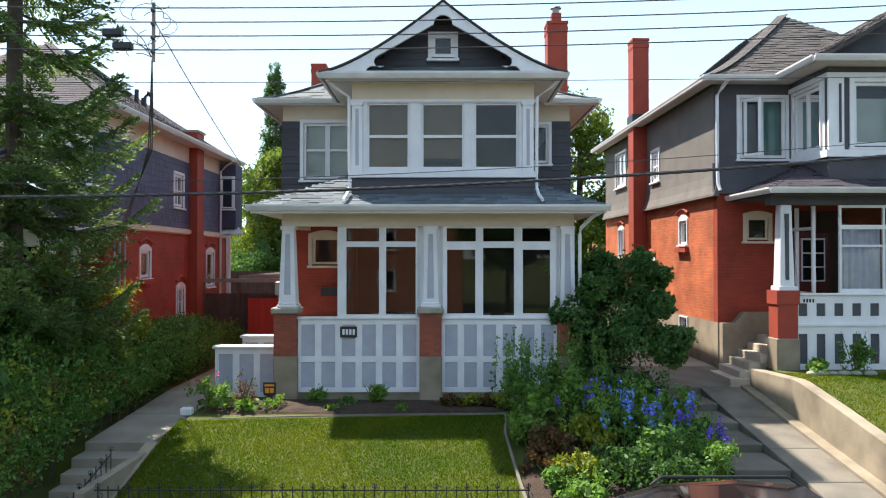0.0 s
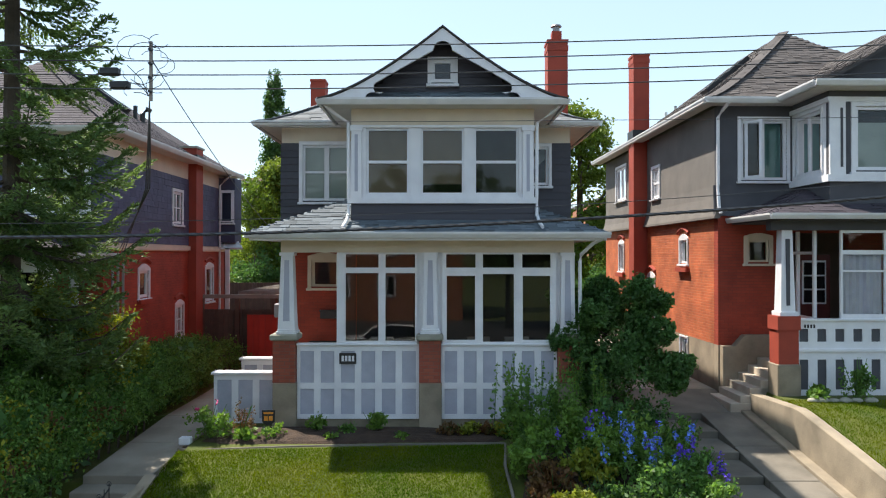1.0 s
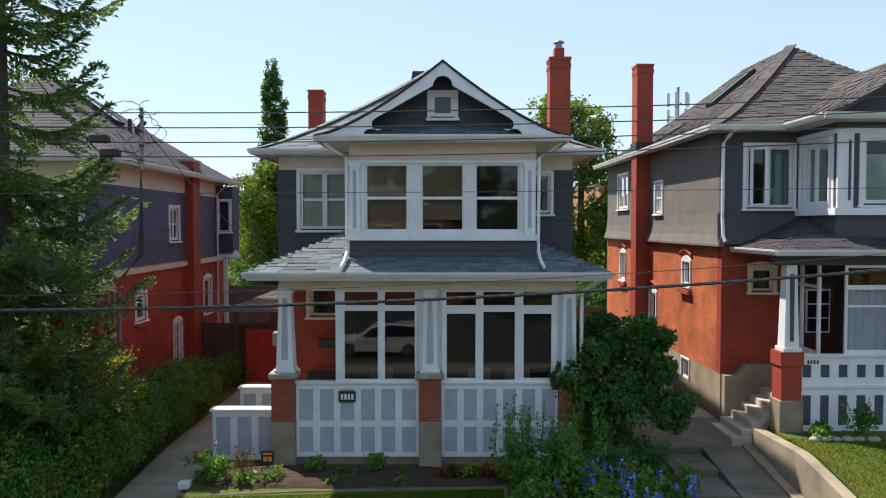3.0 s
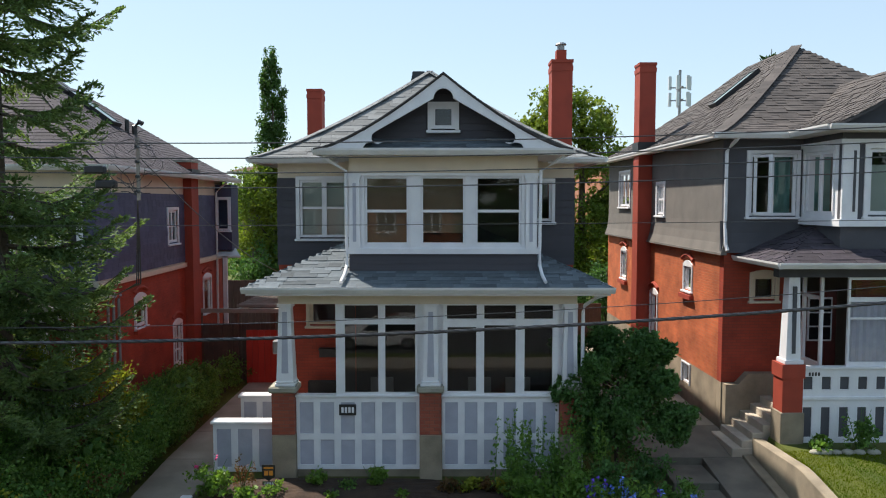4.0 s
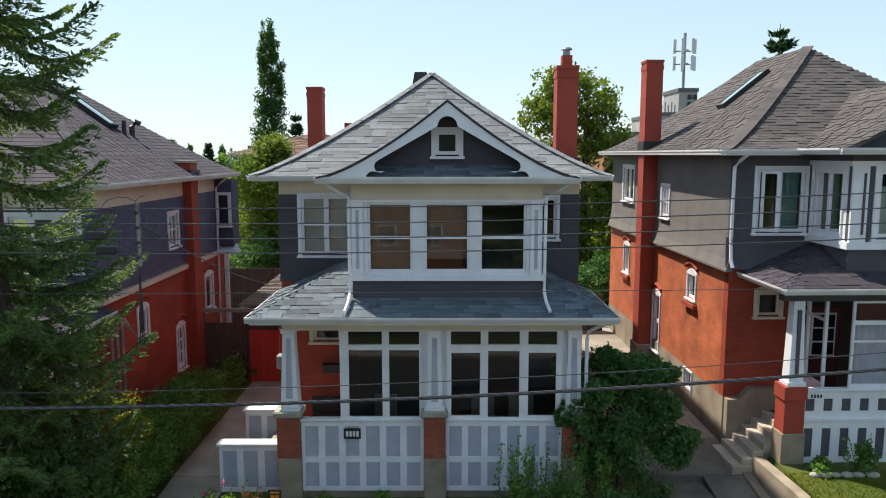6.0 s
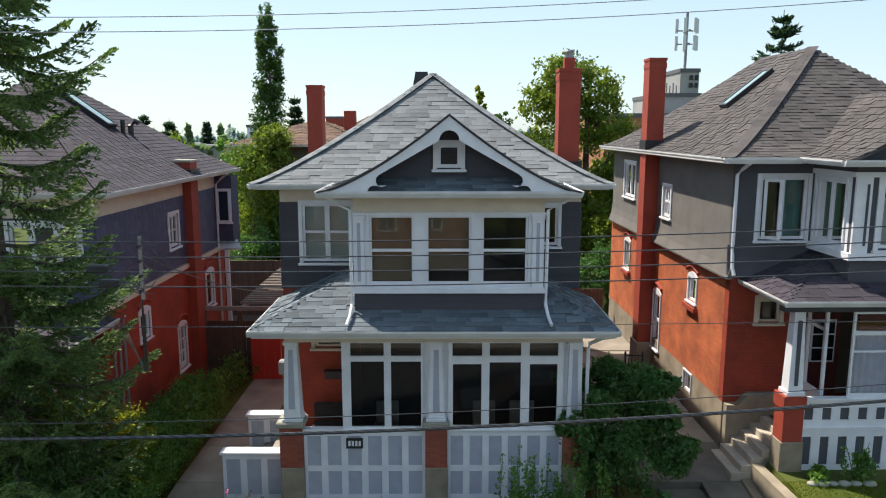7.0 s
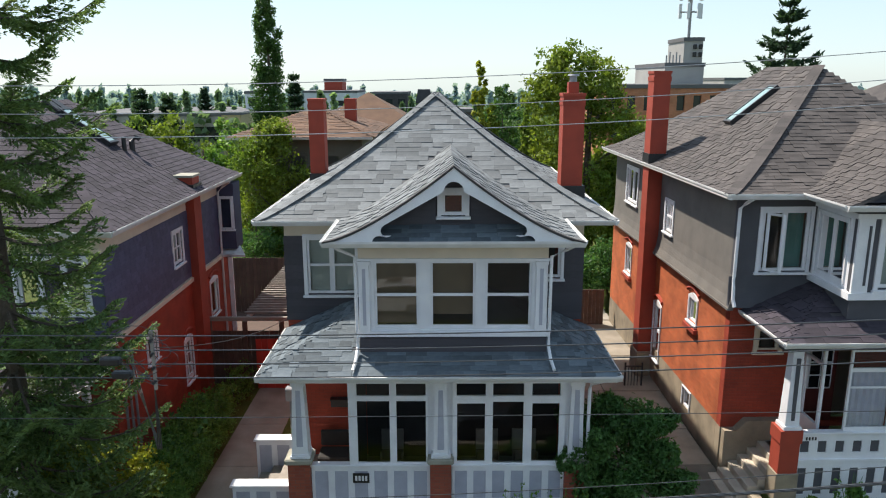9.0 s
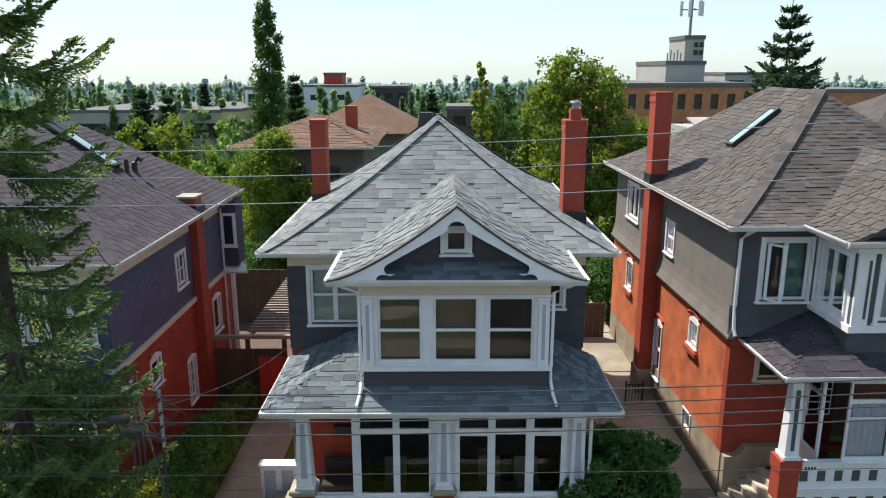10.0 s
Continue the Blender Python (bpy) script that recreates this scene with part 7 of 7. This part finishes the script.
for i, (x, y, h, r, m) in enumerate(((10.6, 41, 8.2, 2.7, LEAFMID), (12.5, 46, 7.0, 2.4, LEAFLT), (-21, 56, 8.2, 3.0, LEAFMID), (-17.5, 54, 7.6, 2.6, LEAFLT), (-25, 52, 7.0, 3.0, LEAFPOP), (-15, 50, 5.0, 2.0, LEAFMID), (-2.0, 62, 6.0, 2.6, LEAFPOP), (-6, 80, 7.5, 3.2, LEAFPOP), (11, 54, 7.0, 3.0, LEAFMID), (14, 50, 6.0, 2.6, LEAFPOP), (-31, 44, 8.0, 3.2, LEAFPOP), (8, 90, 7.0, 4.0, LEAFPOP), (16, 60, 8.2, 2.6, LEAFMID), (28, 54, 8.0, 3.0, LEAFMID), (-40, 60, 8, 4, LEAFPOP))):
    bl = [(x + rng.uniform(-0.6, 0.6) * r, y + rng.uniform(-0.5, 0.5) * r, h * rng.uniform(0.3, 0.78), r * 0.55, r * 0.55, h * 0.22) for _ in range(9)]
    broadleaf("tree", "rounded green garden tree behind the houses", "tree", (x, y, -0.5), h * 0.9, bl, 420, 0.36, m, 60 + i, 0.2, "garden trees", r * 0.6)

# brown-roofed house
bh = thing("house", "grey-green house with a reddish brown hipped roof", "house")
part("wall", boxes((-10.2, -4.2, 37.6, 47.5, -0.3, 7.4)), FAROLIVE, bh)
for x in (-6.2, -7.9, -9.6):
    window(Face("front", 37.6), x, x + 0.9, 5.2, 6.6, bh, [(x + 0.08, x + 0.82, 5.28, 6.52)], 0.1, FAROLIVE, inset=-0.03, label="olive painted window")
for i, s in enumerate((Slope((-10.8, 37.0), (-3.6, 37.0), (-7.1, 42.5), (-7.3, 42.5), 7.5, 8.75), Slope((-3.6, 37.0), (-3.6, 48.1), (-7.1, 42.5), (-7.1, 42.5), 7.5, 8.75), Slope((-10.8, 48.1), (-10.8, 37.0), (-7.3, 42.5), (-7.3, 42.5), 7.5, 8.75), Slope((-3.6, 48.1), (-10.8, 48.1), (-7.3, 42.5), (-7.1, 42.5), 7.5, 8.75))):
    r_ = part("roof", s.surface(bmesh.new(), 0.1, 3), FARROOF, bh)
    if i < 2:
        pieces("shingle", s.tabs(0.26, 0.5, rng), FARROOF, r_, 0)
part("gutter", gutter(bmesh.new(), (-10.8, 37.0, 7.5), (-3.6, 37.0, 7.5), (0, -1)), GUTTER, bh)
chimney(-5.25, 42.0, 0.62, 0.62, 8.0, 9.25, REDPLAIN, bh, cap=False)
gh = thing("house", "brown-grey hipped roof house farther back", "house")
part("wall", boxes((-11, -2, 58, 66, -0.3, 6.4)), FAROLIVE, gh)
for s in (Slope((-11.5, 57.5), (-1.4, 57.5), (-6.2, 62), (-6.2, 62), 6.4, 9.3), Slope((-1.4, 57.5), (-1.4, 66.5), (-6.2, 62), (-6.2, 62), 6.4, 9.3), Slope((-11.5, 66.5), (-11.5, 57.5), (-6.2, 62), (-6.2, 62), 6.4, 9.3)):
    part("roof", s.surface(bmesh.new(), 0.1, 3), FARROOF, gh)


FARROOFG = mat("grey membrane roof", (0.13, 0.13, 0.135), (0.10, 0.10, 0.105), 0.3, 0.9, bump=0.1)


def block(name, label, x0, x1, y0, y1, z1, material, rows=(), parapet_h=0.4, z0=-16.0, band=FARGLASS):
    """A flat-roofed building: walls, roof edge and real window recesses on the side that faces the street."""
    ob = thing(name, label, "building")
    f = Face("front", y0)
    holes = [(a, b, c, d) for (n, w, c, d) in rows for k in range(n) for a in [x0 + (x1 - x0) * (k + 0.5) / n - w / 2] for b in [a + w]]
    wall("wall", f, x0, x1, z0, z1, holes, material, ob, 0.4)
    part("wall", boxes((x0, x0 + 0.4, y0 + 0.4, y1, z0, z1), (x1 - 0.4, x1, y0 + 0.4, y1, z0, z1)), material, ob)
    part("roof", boxes((x0 - 0.1, x1 + 0.1, y0 - 0.1, y1, z1, z1 + parapet_h)), FARROOFG, ob)
    for h in holes:
        part("window", f.box(bmesh.new(), h[0], h[1], -0.25, -0.3, h[2], h[3]), band, ob)
    return ob


block("office_building", "long low grey office building with a pale roof edge", -50, -29.5, 100, 125, 5.6, FARGREY, [(4, 4.2, 2.2, 4.2)])
block("office_building", "tan end block of the low office building", -29.4, -26.9, 99, 125, 5.8, FARTAN)
block("apartment_building", "white and grey balconied apartment block", -28.5, -25.8, 108, 120, 8.4, FARWHITE, [(1, 1.9, 6.6, 7.8), (1, 1.9, 4.4, 5.6), (1, 1.9, 2.2, 3.4)])
block("office_building", "white flat-roofed building with dark windows", -26.0, -16.0, 140, 155, 8.0, FARWHITE, [(2, 2.6, 5.6, 6.6)])
block("office_building", "red-brown plant room on the roof", -23.0, -19.5, 146, 152, 10.2, REDPLAIN)
block("office_building", "dark grey building among the far roofs", -14.5, -7.0, 150, 165, 7.6, SHDARK, [(3, 1.4, 5.5, 6.6)])
block("garage_building", "dark low building with a pale flat roof", 0.4, 3.6, 92, 100, 6.4, SHBROWN, [(1, 1.5, 4.4, 5.6)])
block("apartment_building", "orange-brown brick apartment building with white roof edge", 16.5, 31.5, 76, 95, 9.4, FARBRICK, [(9, 0.8, 7.2, 8.7), (9, 0.8, 4.4, 5.9)])
block("office_building", "grey plant storey on the brick building", 23.4, 27.5, 80, 92, 11.6, FARGREY)
block("office_tower", "concrete lift tower carrying antennas", 25.4, 27.4, 80.5, 86, 14.2, FARGREY)
block("office_building", "grey flat building far behind the spruce", 45, 60, 120, 135, 10.2, FARGREY, [(4, 2.5, 8.2, 9.4)])
block("apartment_building", "brick building behind the brown roof", 33, 48, 82, 95, 8.6, FARBRICK)
nr = thing("house", "brown shingled roof of a house farther along", "house")
part("wall", boxes((16, 24, 30, 40, -0.3, 7.4)), SUNSTUCCO, nr)
for s in (Slope((15.5, 29.5), (24.5, 29.5), (20, 34), (20, 34), 7.4, 10.3), Slope((15.5, 40), (15.5, 29.5), (20, 34), (20, 34), 7.4, 10.3)):
    part("roof", s.surface(bmesh.new(), 0.1, 3), SHBROWN, nr)
dr = thing("house", "small grey dormer roof behind the brown roof", "house")
part("wall", boxes((15.6, 17.4, 45, 52, -0.3, 7.5)), FARGREY, dr)
part("roof", Slope((15.3, 44.6), (17.7, 44.6), (17.7, 48), (15.3, 48), 7.5, 8.2).surface(bmesh.new(), 0.1, 2), FARGREY, dr)
mst = thing("antenna_mast", "steel mast with panel antennas on the tower", "antenna")
part("pole", tube(bmesh.new(), [(26.3, 82, 14.5), (26.3, 82, 20.6)], 0.16, 8), STEEL, mst)
for z in (17.2, 18.6):
    part("ring", boxes((25.2, 27.4, 81.9, 82.1, z, z + 0.12), (26.2, 26.4, 81.0, 83.0, z, z + 0.12)), STEEL, mst)
for dx, dy in ((-1.1, 0), (1.1, 0), (-0.5, -0.9), (0.6, -0.9), (0.1, 0.9)):
    for z in (16.6, 18.4):
        part("panel", boxes((26.3 + dx - 0.16, 26.3 + dx + 0.16, 82 + dy - 0.1, 82 + dy + 0.1, z, z + 1.5)), FARWHITE, mst)
for x in (26.5, 27.1):
    for z in (12.6, 13.4):
        part("dish", boxes((x - 0.2, x + 0.2, 80.25, 80.4, z, z + 0.5), bevel=0.06), BLACK, mst)
for k in range(5):
    part("roof_antenna", boxes((23.6 + 0.35 * k, 23.72 + 0.35 * k, 80.6, 80.75, 11.9, 12.8 + 0.3 * (k % 2))), STEEL, mst)

# ---- woods to the horizon ----
def woods(name, label, y0, y1, spread, n, hmin, hmax, material, seed, zf, leaves, size):
    """Treetops of two kinds, pointed and round, as clouds of leaves."""
    rr = np.random.RandomState(seed)
    pts = []
    for i in range(n):
        y = rr.uniform(y0, y1)
        x, h, z = rr.uniform(-spread, spread) * y, rr.uniform(hmin, hmax), zf(y)
        a, f = rr.uniform(0, 6.28, leaves), rr.uniform(0.02, 1, leaves)
        if rr.uniform() < 0.4:
            r = h * 0.17 * (1 - f) * (0.75 + 0.25 * np.sin(f * 40))
        else:
            h *= 0.72
            r = h * rr.uniform(0.3, 0.45) * np.sqrt(np.clip(1 - (2 * f - 1) ** 2, 0, 1)) * (0.8 + 0.3 * np.sin(3 * a + 9 * f))
        q = r * rr.uniform(0.55, 1, leaves) ** 0.5
        pts.append(np.stack([x + q * np.cos(a), y + q * np.sin(a), z + h * f], 1))
    tagged(leaf_mesh(name, np.concatenate(pts), size, material, None, 0.8, 0.4), label, "woods", kind="stuff")


def far_z(y):
    return ground_z(0, y)


# Leaf green lightened a little in place of the haze over the blocks behind.
WOOD1 = mat("near woods leaf with light haze tint", (0.15, 0.23, 0.12), (0.105, 0.175, 0.105), 0.05, 0.9, bump=0, fine=0.6, rand=0.3, leaf=True)
woods("woods", "green treetops filling the blocks behind", 95, 210, 0.75, 800, 6, 9.5, WOOD1, 3, far_z, 110, 1.1)
woods("woods", "haze-tinted blue-green treetops in the distance", 210, 600, 0.75, 3000, 9, 14, HAZE1, 4, far_z, 48, 2.2)
woods("backdrop_woods", "pale haze-tinted treetops along the horizon", 560, 1900, 0.75, 4200, 14, 21, HAZE2, 5, lambda y: 11.5 - 0.0190 * y - 19, 36, 3.4)
